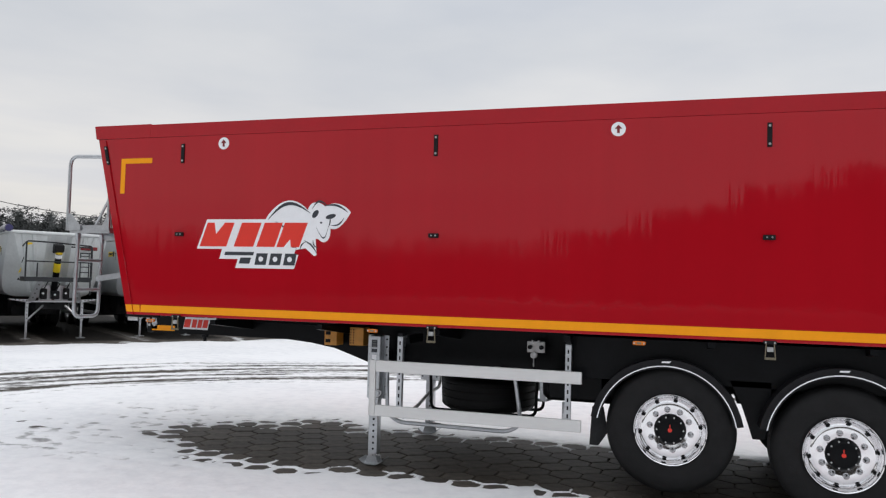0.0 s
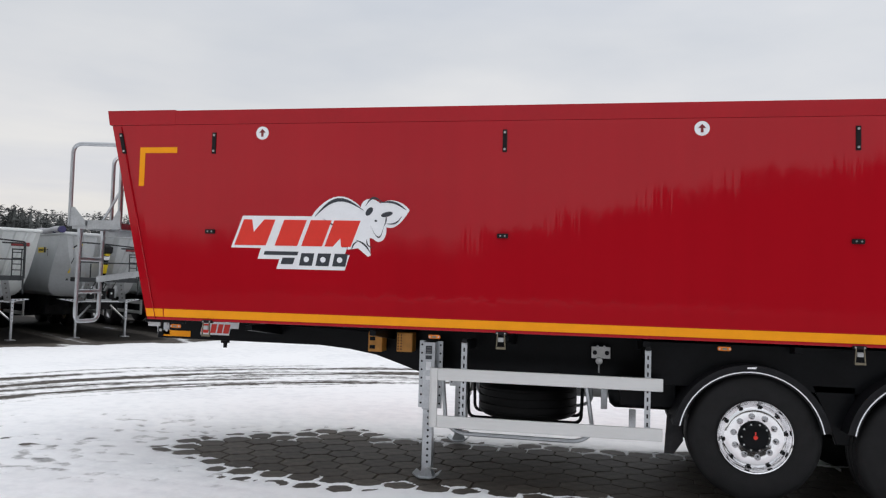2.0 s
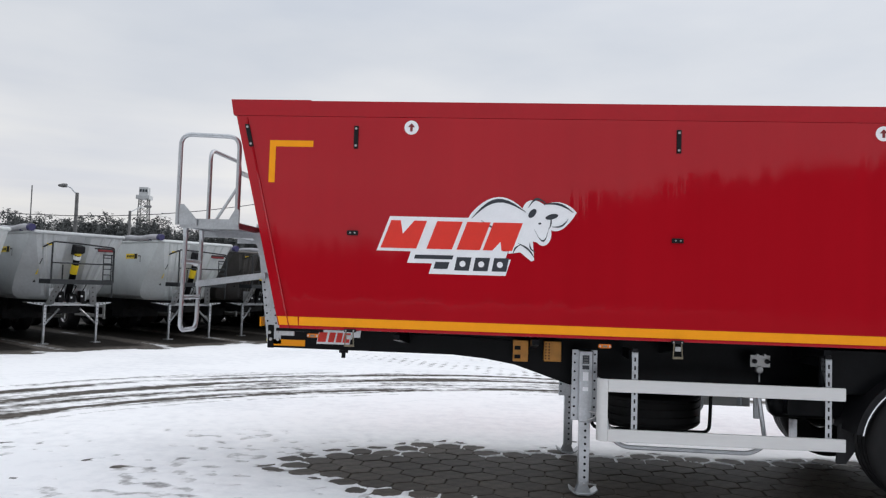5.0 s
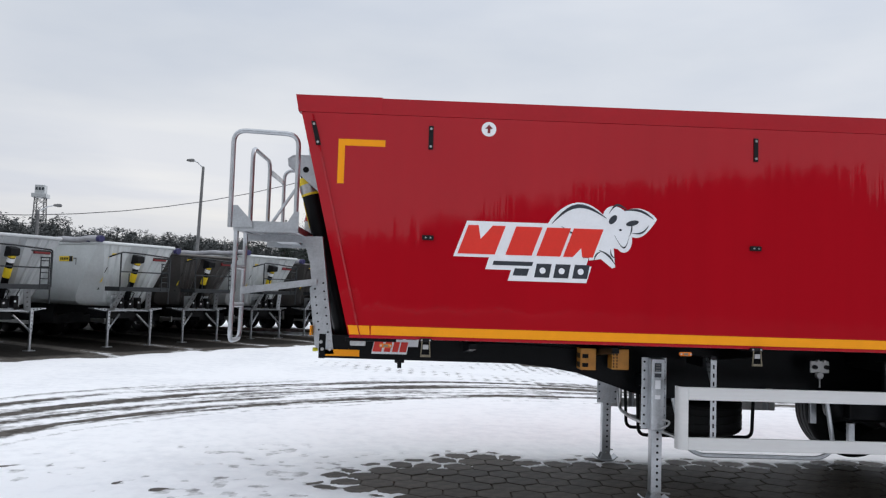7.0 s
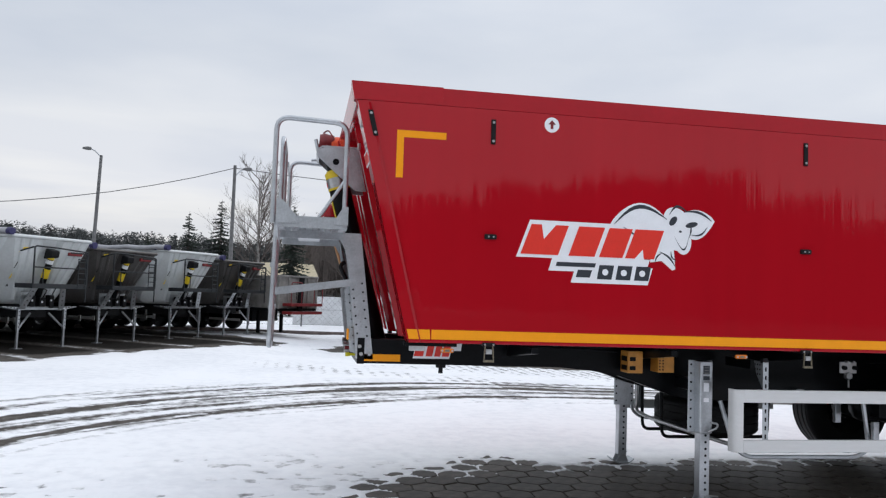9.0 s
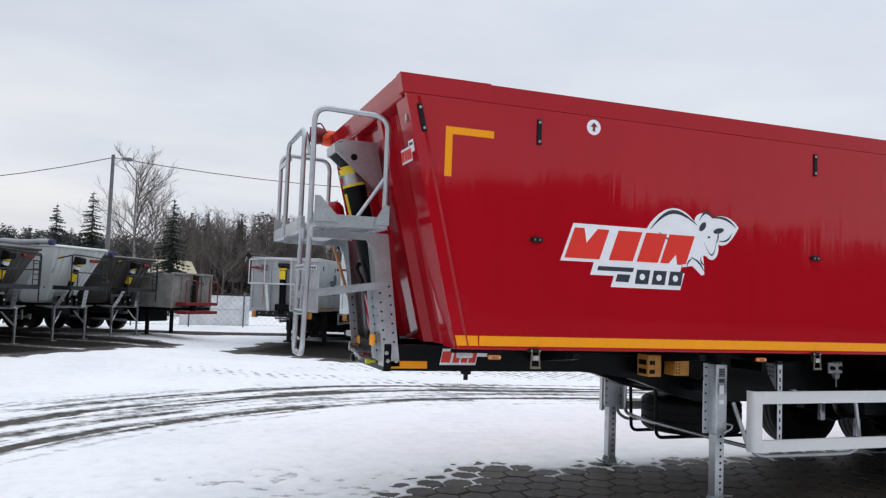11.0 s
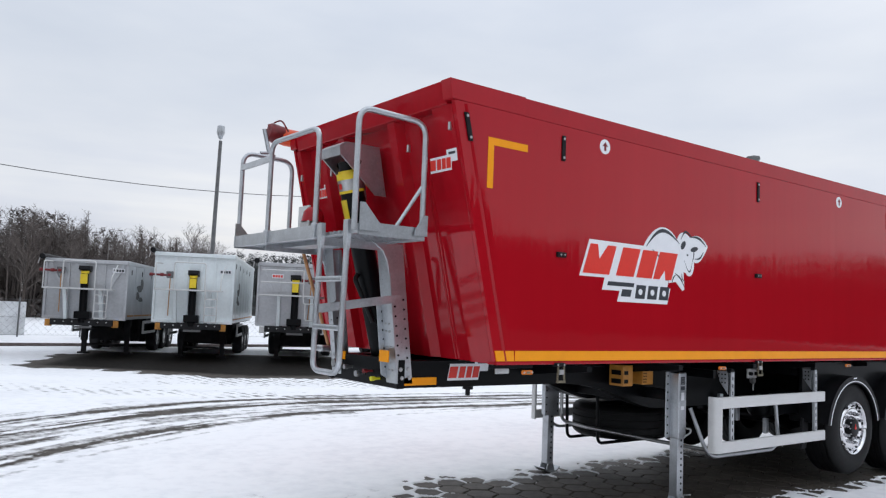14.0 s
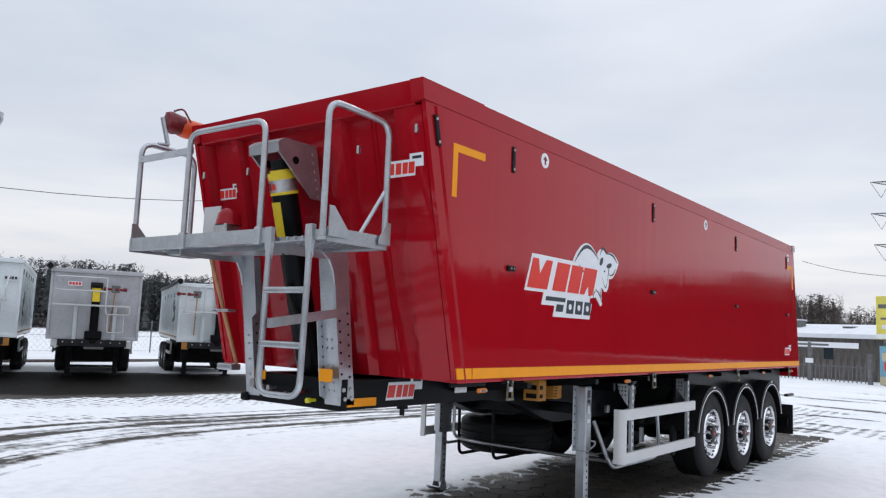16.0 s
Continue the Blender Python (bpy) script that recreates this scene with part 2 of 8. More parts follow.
M_GROUND = material("wet_asphalt", (0.045, 0.042, 0.04), 0.45, vary=0.3, scale=0.9, bump=0.004, bump_scale=60)


def snow_material():
    """Trodden snow that gives way to wet dark paving where its cover is thin."""
    m = bpy.data.materials.new("thin_snow")
    m.use_nodes = True
    n, l = m.node_tree.nodes, m.node_tree.links
    b = n["Principled BSDF"]
    co = n.new("ShaderNodeTexCoord")
    at = n.new("ShaderNodeAttribute")
    at.attribute_name = "cover"
    n1, n2 = n.new("ShaderNodeTexNoise"), n.new("ShaderNodeTexNoise")
    n1.inputs["Scale"].default_value, n1.inputs["Detail"].default_value = 5.0, 6
    n1.inputs["Roughness"].default_value = 0.65
    n2.inputs["Scale"].default_value, n2.inputs["Detail"].default_value = 0.5, 5
    for k in (n1, n2):
        l.new(co.outputs["Object"], k.inputs["Vector"])
    s = n.new("ShaderNodeMath")
    s.operation = "MULTIPLY_ADD"
    s.inputs[1].default_value = 0.7
    l.new(n1.outputs["Fac"], s.inputs[0])
    sub = n.new("ShaderNodeMath")
    sub.operation = "SUBTRACT"
    sub.inputs[1].default_value = 0.35
    l.new(at.outputs["Fac"], sub.inputs[0])
    l.new(sub.outputs[0], s.inputs[2])
    # pavers that show through where the snow is thin
    vor = n.new("ShaderNodeTexVoronoi")
    vor.inputs["Scale"].default_value, vor.inputs["Randomness"].default_value = 3.7, 0.2
    l.new(co.outputs["Object"], vor.inputs["Vector"])
    vr = n.new("ShaderNodeMapRange")
    vr.inputs[1].default_value, vr.inputs[2].default_value = 0.56, 0.16
    l.new(vor.outputs["Distance"], vr.inputs[0])
    thin = n.new("ShaderNodeAttribute")
    thin.attribute_name = "thin"
    vm = n.new("ShaderNodeMath")
    vm.operation = "MULTIPLY"
    l.new(vr.outputs[0], vm.inputs[0])
    l.new(thin.outputs["Fac"], vm.inputs[1])
    s2 = n.new("ShaderNodeMath")
    s2.operation = "MULTIPLY_ADD"
    s2.inputs[1].default_value = -0.85
    l.new(vm.outputs[0], s2.inputs[0])
    l.new(s.outputs[0], s2.inputs[2])
    r = n.new("ShaderNodeMapRange")
    r.inputs[1].default_value, r.inputs[2].default_value = 0.36, 0.64
    l.new(s2.outputs[0], r.inputs[0])
    white = n.new("ShaderNodeValToRGB")
    white.color_ramp.elements[0].position, white.color_ramp.elements[0].color = 0.36, (0.80, 0.81, 0.83, 1)
    white.color_ramp.elements[1].position, white.color_ramp.elements[1].color = 0.54, (0.92, 0.925, 0.935, 1)
    wmix = n.new("ShaderNodeMath")
    wmix.operation = "MULTIPLY_ADD"
    wmix.inputs[1].default_value = 0.55
    l.new(n1.outputs["Fac"], wmix.inputs[0])
    wh = n.new("ShaderNodeMath")
    wh.operation = "MULTIPLY"
    wh.inputs[1].default_value = 0.45
    l.new(n2.outputs["Fac"], wh.inputs[0])
    l.new(wh.outputs[0], wmix.inputs[2])
    l.new(wmix.outputs[0], white.inputs[0])
    dark = n.new("ShaderNodeValToRGB")
    dark.color_ramp.elements[0].position, dark.color_ramp.elements[0].color = 0.3, (0.05, 0.045, 0.040, 1)
    dark.color_ramp.elements[1].position, dark.color_ramp.elements[1].color = 0.7, (0.15, 0.136, 0.122, 1)
    l.new(n1.outputs["Fac"], dark.inputs[0])
    mx = n.new("ShaderNodeMix")
    mx.data_type = "RGBA"
    l.new(r.outputs[0], mx.inputs[0])
    # plain asphalt, darker than the pavers, the parked trailers' shade painted in, where no snow was left at all
    bare = n.new("ShaderNodeMapRange")
    bare.inputs[1].default_value, bare.inputs[2].default_value = -0.2, 0.0
    bare.inputs[3].default_value, bare.inputs[4].default_value = 0.22, 1.0
    l.new(at.outputs["Fac"], bare.inputs[0])
    shaded_asph = n.new("ShaderNodeVectorMath")
    shaded_asph.operation = "SCALE"
    l.new(dark.outputs[0], shaded_asph.inputs[0])
    l.new(bare.outputs[0], shaded_asph.inputs["Scale"])
    l.new(shaded_asph.outputs[0], mx.inputs[6])
    l.new(white.outputs[0], mx.inputs[7])
    l.new(mx.outputs[2], b.inputs["Base Color"])
    rr = n.new("ShaderNodeMapRange")
    rr.inputs[3].default_value, rr.inputs[4].default_value = 0.7, 0.75
    l.new(r.outputs[0], rr.inputs[0])
    sp = n.new("ShaderNodeMapRange")
    sp.inputs[3].default_value, sp.inputs[4].default_value = 0.03, 0.4
    l.new(r.outputs[0], sp.inputs[0])
    l.new(sp.outputs[0], b.inputs["Specular IOR Level"])
    l.new(rr.outputs[0], b.inputs["Roughness"])
    bp = n.new("ShaderNodeBump")
    bp.inputs["Strength"].default_value, bp.inputs["Distance"].default_value = 0.8, 0.02
    l.new(s.outputs[0], bp.inputs["Height"])
    l.new(bp.outputs[0], b.inputs["Normal"])
    return m


M_SNOW = snow_material()

# ---- mesh helpers ----
ORIGIN = {}


def thing(name, at=(0, 0, 0)):
    ob = new(name)
    ob.empty_display_size = 0.2
    ob.location = at
    ORIGIN[ob.name] = Vector(at)
    return ob


def shade(me, limit):
    """Smooth shading in which large flat faces stay flat: corner normals weighted by face area."""
    n, least = len(me.polygons), math.cos(radians(limit))
    nor, area = np.empty(n * 3), np.empty(n)
    me.polygons.foreach_get("normal", nor)
    me.polygons.foreach_get("area", area)
    nor = nor.reshape(-1, 3)
    vert = np.empty(len(me.loops), dtype=np.int32)
    me.loops.foreach_get("vertex_index", vert)
    tot = np.empty(n, dtype=np.int32)
    me.polygons.foreach_get("loop_total", tot)
    face = np.repeat(np.arange(n), tot)
    order = np.argsort(vert, kind="stable")
    start = np.searchsorted(vert[order], np.arange(len(me.vertices) + 1))
    out = nor[face].copy()
    most = int((start[1:] - start[:-1]).max()) if len(order) else 0
    size = start[vert + 1] - start[vert]
    acc = np.zeros_like(out)
    for k in range(most):
        ok = size > k
        other = face[order[np.minimum(start[vert] + k, len(order) - 1)]]
        near = ok & ((nor[other] * out).sum(1) > least)
        acc += nor[other] * (area[other] * near)[:, None]
    length = np.linalg.norm(acc, axis=1)
    good = length > 1e-12
    out[good] = acc[good] / length[good][:, None]
    me.shade_smooth()
    me.normals_split_custom_set([tuple(v) for v in out])


def part(name, bm, mat, parent=None, label="", smooth=50):
    """One mesh object from bm, its origin in its middle, under a thing or a part."""
    bmesh.ops.recalc_face_normals(bm, faces=bm.faces)
    co = [v.co for v in bm.verts]
    lo = Vector([min(c[i] for c in co) for i in range(3)])
    hi = Vector([max(c[i] for c in co) for i in range(3)])
    mid = (lo + hi) / 2
    bmesh.ops.translate(bm, verts=bm.verts, vec=-mid)
    me = bpy.data.meshes.new(name)
    bm.to_mesh(me)
    bm.free()
    me.materials.append(mat)
    if smooth:
        shade(me, smooth)
    ob = new(name, me)
    ORIGIN[ob.name] = mid
    if parent:
        ob.parent = parent
        ob.location = mid - ORIGIN[parent.name]
    else:
        ob.location = mid
    if label:
        tagged(ob, label)
    return ob


def again(ob, shift, parent=None):
    """The same part once more, moved by shift, with its sub-parts."""
    o = ob.copy()
    scene.collection.objects.link(o)
    p = parent or ob.parent
    o.parent = p
    ORIGIN[o.name] = ORIGIN[ob.name] + Vector(shift)
    o.location = ORIGIN[o.name] - (ORIGIN[p.name] if p else Vector())
    for c in ob.children:
        again(c, shift, o)
    return o


def B():
    return bmesh.new()


AX = {"x": lambda u, v, w: (w, u, v), "y": lambda u, v, w: (u, w, v), "z": lambda u, v, w: (u, v, w)}


def prism(bm, poly, axis, a, b, bev=0.0):
    """poly: points across the axis (x: y z, y: x z, z: x y), drawn from a to b."""
    f = AX[axis]
    lo = [bm.verts.new(f(u, v, a)) for u, v in poly]
    hi = [bm.verts.new(f(u, v, b)) for u, v in poly]
    k = len(poly)
    faces = [bm.faces.new(lo), bm.faces.new(hi)] + [bm.faces.new((lo[i], lo[(i + 1) % k], hi[(i + 1) % k], hi[i])) for i in range(k)]
    if bev:
        es = list({e for fc in faces for e in fc.edges})
        bmesh.ops.bevel(bm, geom=es, offset=bev, segments=2, affect="EDGES", profile=0.5)
    return bm


def box(bm, x0, x1, y0, y1, z0, z1, bev=0.0):
    return prism(bm, [(x0, y0), (x1, y0), (x1, y1), (x0, y1)], "z", z0, z1, bev)


def tube(bm, pts, r, n=8, r2=None):
    """A round bar along pts, from radius r to r2."""
    pts = [Vector(p) for p in pts]
    rings = []
    t0 = (pts[1] - pts[0]).normalized()
    u = t0.orthogonal().normalized()
    for i, p in enumerate(pts):
        a = pts[i] - pts[i - 1] if i else pts[1] - pts[0]
        c = pts[i + 1] - pts[i] if i + 1 < len(pts) else a
        t = (a.normalized() + c.normalized()).normalized()
        u = (u - t * u.dot(t)).normalized()
        w = t.cross(u)
        rad = r if r2 is None else r + (r2 - r) * i / (len(pts) - 1)
        rings.append([bm.verts.new(p + (u * math.cos(q) + w * math.sin(q)) * rad) for q in (2 * math.pi * j / n for j in range(n))])
    for s, e in zip(rings, rings[1:]):
        for j in range(n):
            bm.faces.new((s[j], s[(j + 1) % n], e[(j + 1) % n], e[j]))
    bm.faces.new(rings[0])
    bm.faces.new(rings[-1][::-1])
    return bm


def fillet(pts, rad, k=5):
    """A polyline with its corners rounded."""
    pts = [Vector(p) for p in pts]
    out = [pts[0]]
    for a, p, c in zip(pts, pts[1:], pts[2:]):
        d1, d2 = (a - p), (c - p)
        s = min(rad, d1.length * 0.49, d2.length * 0.49)
        q1, q2 = p + d1.normalized() * s, p + d2.normalized() * s
        for i in range(k + 1):
            f = i / k
            out.append(q1 * (1 - f) ** 2 + p * 2 * f * (1 - f) + q2 * f * f)
    return out + [pts[-1]]


def lathe(bm, prof, centre, axis="y", n=40):
    """prof: closed loop or open line of (radius, along), turned round the axis through centre."""
    cx, cy, cz = centre
    rings = []
    for i in range(n):
        q = 2 * math.pi * i / n
        ring = []
        for r, h in prof:
            u, v = r * math.cos(q), r * math.sin(q)
            p = (cx + u, cy + h, cz + v) if axis == "y" else ((cx + u, cy + v, cz + h) if axis == "z" else (cx + h, cy + u, cz + v))
            ring.append(bm.verts.new(p))
        rings.append(ring)
    for i in range(n):
        s, e = rings[i], rings[(i + 1) % n]
        for j in range(len(prof) - 1):
            bm.faces.new((s[j], s[j + 1], e[j + 1], e[j]))
    return bm


def studs(name, spots, r, h, mat, parent, axis="y", n=8):
    """Alike round studs or holes, each a part of its own on one mesh."""
    bm = B()
    disc(bm, spots[0], r, h, axis, n)
    first = part(name, bm, mat, parent)
    for p in spots[1:]:
        again(first, Vector(p) - Vector(spots[0]))
    return first


def disc(bm, centre, r, h, axis="y", n=20):
    """A round plate or stud, h thick."""
    return lathe(bm, [(0.0005, 0), (r * 0.92, 0), (r, h * 0.15), (r, h), (0.0005, h)], centre, axis, n)


# ---- ground ----
def vnoise(x, y, seed=0):
    """Smooth value noise on arrays, 0 to 1."""
    xi, yi = np.floor(x), np.floor(y)
    fx, fy = x - xi, y - yi
    fx, fy = fx * fx * (3 - 2 * fx), fy * fy * (3 - 2 * fy)

    def h(a, b):
        s = np.sin(a * 127.1 + b * 311.7 + seed * 74.7) * 43758.5453
        return s - np.floor(s)

    return (h(xi, yi) * (1 - fx) + h(xi + 1, yi) * fx) * (1 - fy) + (h(xi, yi + 1) * (1 - fx) + h(xi + 1, yi + 1) * fx) * fy


def fbm(x, y, seed=0, octaves=4):
    out, amp, tot = 0, 0.5, 0
    for k in range(octaves):
        out, tot = out + amp * vnoise(x * 2 ** k, y * 2 ** k, seed + k), tot + amp
        amp *= 0.55
    return out / tot


def soft(v, a, b):
    t = np.clip((v - a) / (b - a), 0, 1)
    return t * t * (3 - 2 * t)


PAVER_E, PAVER_TURN, PAVER_X, PAVER_Y = 0.177, radians(28), -4.0, 7.88


def in_paver(x, y):
    """0 on the joints of the hexagonal pavers, 1 in their middles."""
    e, pitch = PAVER_E, PAVER_E * math.sqrt(3)
    c, s = math.cos(PAVER_TURN), math.sin(PAVER_TURN)
    u, v = (x - PAVER_X) * c + (y - PAVER_Y) * s, (y - PAVER_Y) * c - (x - PAVER_X) * s
    best = 9.0
    for du, dv in ((0, 0), (1.5 * e, pitch / 2)):
        a = np.abs(np.mod(u - du + 1.5 * e, 3 * e) - 1.5 * e)
        b = np.abs(np.mod(v - dv + pitch / 2, pitch) - pitch / 2)
        best = np.minimum(best, np.maximum(b, a * math.sqrt(0.75) + b * 0.5) * 2 / pitch)
    return np.clip(1 - best, 0, 1)


def snow_line(x, y):
    """Edge of the snow: it lingers in the joints and leaves the middles of the pavers first."""
    return bare_edge(x, y) + 0.29 - 0.33 * soft(in_paver(x, y), 0.02, 0.32)


def bare_edge(x, y):
    """Distance from the edge of the bare paving under the trailer, ragged; negative inside."""
    n, fine = fbm(x * 1.1, y * 1.1, 3), fbm(x * 4.5, y * 4.5, 11)
    half = np.where(x < -4.4, 1.2 - (-4.4 - x) * 0.62, 1.2)
    mid = np.where(x < -4.4, 7.85 - (-4.4 - x) * 0.15, 7.85)
    d = np.maximum(np.abs(y - mid) - half, np.abs(x - 0.3) - 6.4)
    return d + (n - 0.5) * 0.9 + (fine - 0.5) * 0.5


def trodden(x, y):
    zone = soft(1 - np.hypot((x + 6.6) / 5.0, (y - 7.6) / 2.9), 0, 0.6)
    speck = soft(fbm(x * 5.0, y * 7.0, 31, 3) * 0.62 + fbm(x * 0.9, y * 0.9, 37, 2) * 0.2 + 0.2 * in_paver(x, y), 0.50, 0.62)
    return zone, speck


def snow_cover(x, y):
    """1 for closed snow, 0 for bare paving."""
    n = fbm(x * 1.3, y * 1.3, 3)
    c = soft(snow_line(x, y), -0.1, 0.06)
    # wet specks trodden through the snow
    zone, speck = trodden(x, y)
    c = np.minimum(c, 1 - 0.47 * zone * speck)
    # wheel tracks sweeping round the nose, then straight on
    ax = np.minimum(x + 2.5, 0)
    rad = np.where(x < -2.5, np.hypot(ax, y - 6.0), y - 6.0 + 0.05 * (x + 2.5))
    along = np.where(x < -2.5, np.arctan2(y - 6.0, ax) * -9, x + 2.5)
    sweep = 0
    for r, w, s in ((7.55, 0.14, 0.5), (8.1, 0.34, 0.9), (8.75, 0.26, 0.75), (9.45, 0.42, 0.95), (10.15, 0.34, 0.85), (10.85, 0.22, 0.6)):
        wob = (fbm(along * 0.16, rad * 0 + r, 5) - 0.5) * 0.6
        line = np.exp(-((rad - r - wob) / w) ** 2)
        streak = fbm(along * 0.6, rad * 6, int(r * 7))
        sweep = np.maximum(sweep, s * line * (0.25 + 0.75 * soft(streak, 0.22, 0.56)))
    band = soft(rad, 7.2, 8.0) * soft(11.3 - rad, 0, 0.8)
    sweep = np.maximum(sweep, 0.6 * band * soft(fbm(along * 0.7, rad * 5, 61), 0.36, 0.66))
    sweep = sweep * soft(y, 2.5, 6.5) * soft(40 - np.abs(x), 0, 25)
    c = np.minimum(c, 1 - 0.88 * sweep)
    # tracks behind the trailer
    for x0, w, s in ((7.4, 0.2, 0.6), (8.6, 0.3, 0.75), (9.9, 0.22, 0.6), (11.6, 0.35, 0.8), (13.2, 0.3, 0.7), (15.5, 0.4, 0.75), (18, 0.5, 0.8), (20.5, 0.5, 0.7), (24, 0.6, 0.8), (27, 0.6, 0.7)):
        dl = np.abs(x - x0 - 0.22 * (y - 8) - 0.5 * np.sin(y * 0.22 + x0))
        streak = fbm(x * 4, y * 0.5, int(x0 * 9))
        c = np.minimum(c, 1 - s * np.exp(-(dl / w) ** 2) * soft(streak, 0.34, 0.62) * soft(x, 5.5, 8) * soft(26 - y, 0, 8))
    # wet asphalt below the parked rows, their shade included in its darkness
    u = -(x + 12.1) * 0.81 + (y - 26.4) * 0.58
    v = (x + 12.1) * 0.58 + (y - 26.4) * 0.81
    e1 = np.maximum(-3.4 - u, np.abs(v + 6.5) - 11.5)
    u2 = (x - 0.8) * 0.47 + (y - 26.9) * 0.883
    v2 = (x - 0.8) * 0.883 - (y - 26.9) * 0.47
    e2 = np.maximum(np.maximum(-5.1 + 0.3 * np.abs(v2 - 0.8) - u2, u2 - 4.5), np.abs(v2 - 1.2) - 7.2)
    e = np.minimum(e1, e2)
    stripe = np.exp(-((np.mod(v + 1.2 + 0.25 * fbm(x * 0.5, y * 0.5, 71), 2.7) - 1.35) / 0.24) ** 2) * (0.2 + 0.6 * fbm(x * 0.8, y * 0.8, 73))
    c = np.minimum(c, soft(e + (n - 0.5) * 1.6, -0.25, 0.35) - 0.25 * soft(-e, 0.2, 1.2) + 1.3 * stripe * soft(-e1, 0, 0.6))
    # unseen bare ground across the yard, added to darken the red side's reflection
    dark_yard = np.maximum(np.maximum(y + 9.0, -64.0 - y), x - 60.0)
    c = np.minimum(c, soft(dark_yard + (n - 0.5) * 3, -0.5, 0.8))
    return c


def spread(stops):
    """Coordinates with the given spacing between stops."""
    out = []
    for a, b, s in stops:
        out.append(np.arange(a, b - s * 0.3, s))
    return np.concatenate(out)


def far_out(first, step, end, sign):
    out, p = [], first
    while abs(p) < end:
        step *= 1.22
        p += sign * step
        out.append(p)
    return np.array(out)


DIP = 0.2


def low_ground(x, y):
    """How far the yard falls away towards the drain below the row that faces it."""
    u = (x - 0.8) * 0.47 + (y - 26.9) * 0.883
    return DIP * soft(u, -13, -5) * soft(x, -9, -5.5) * soft(15 - x, 0, 4.5) * soft(38.2 - y, 0, 1.6)


def build_snow():
    xs = spread([(-26, -13, 0.2), (-13, -9.5, 0.08), (-9.5, -6.5, 0.045), (-6.5, 0, 0.035), (0, 6, 0.05), (6, 16, 0.12)])
    ys = spread([(5.2, 6.2, 0.07), (6.2, 9.6, 0.03), (9.6, 18, 0.06), (18, 34, 0.2)])
    xs = np.concatenate([far_out(-26, 0.2, 900, -1)[::-1], xs, far_out(16, 0.12, 900, 1)])
    ys = np.concatenate([far_out(5.2, 0.07, 900, -1)[::-1], ys, far_out(34, 0.2, 900, 1)])
    X, Y = np.meshgrid(xs, ys)
    c = snow_cover(X, Y)
    relief = (fbm(X * 3, Y * 3, 9) - 0.5) * 0.012 + (fbm(X * 0.4, Y * 0.4, 19) - 0.5) * 0.02
    edge = snow_line(X, Y)
    zone, speck = trodden(X, Y)
    laid = soft(0.8 - np.maximum(np.abs(Y - 7.8) - 1.9, np.abs(X + 1.6) - 7.4), 0, 0.5)
    over = soft(edge, -0.1, 0.12)
    Z = 0.012 + relief * c * over * 0.8
    Z = Z - laid * (0.028 * (1 - over) + 0.009 * zone * speck) - low_ground(X, Y)
    nx, ny = len(xs), len(ys)
    idx = np.arange(nx * ny).reshape(ny, nx)
    quads = np.stack([idx[:-1, :-1], idx[:-1, 1:], idx[1:, 1:], idx[1:, :-1]], -1).reshape(-1, 4)
    me = bpy.data.meshes.new("snow")
    me.vertices.add(nx * ny)
    me.vertices.foreach_set("co", np.stack([X, Y, Z], -1).astype(np.float32).ravel())
    me.loops.add(quads.size)
    me.loops.foreach_set("vertex_index", quads.astype(np.int32).ravel())
    me.polygons.add(len(quads))
    me.polygons.foreach_set("loop_start", np.arange(0, quads.size, 4, dtype=np.int32))
    me.update(calc_edges=True)
    me.attributes.new("cover", "FLOAT", "POINT").data.foreach_set("value", c.astype(np.float32).ravel())
    worn = soft(1 - np.hypot((X + 1.5) / 8.0, (Y - 20.0) / 4.2), 0, 0.5) * soft(fbm(X * 0.5, Y * 0.5, 51), 0.12, 0.4)
    worn = np.maximum(worn, 0.75 * soft(1 - np.hypot((X - 9) / 8.0, (Y - 8.5) / 4.0), 0, 0.5) * soft(fbm(X * 0.6, Y * 0.6, 53), 0.42, 0.6))
    me.attributes.new("thin", "FLOAT", "POINT").data.foreach_set("value", worn.astype(np.float32).ravel())
    me.materials.append(M_SNOW)
    me.shade_smooth()
    return tagged(new("snow", me), "thin trodden snow with wheel tracks over wet paving", "snow", kind="stuff")


build_snow()
def build_ground():
    """One asphalt sheet under the snow, with the same fall towards the drain."""
    xs = np.concatenate([(-900, -60, -20), np.arange(-10, 16.1, 0.5), (20, 60, 900)])
    ys = np.concatenate([(-900, -60, 0, 8), np.arange(12, 40.1, 0.5), (60, 900)])
    X, Y = np.meshgrid(xs, ys)
    Z = -0.03 - low_ground(X, Y)
    nx = len(xs)
    bm = B()
    vs = [bm.verts.new(p) for p in zip(X.ravel(), Y.ravel(), Z.ravel())]
    for r in range(len(ys) - 1):
        for c in range(nx - 1):
            k = r * nx + c
            bm.faces.new((vs[k], vs[k + 1], vs[k + nx + 1], vs[k + nx]))
    return bm


bm = build_ground()
ground = tagged(part("ground", bm, M_GROUND, smooth=0), "wet dark asphalt yard", "ground", kind="structure")


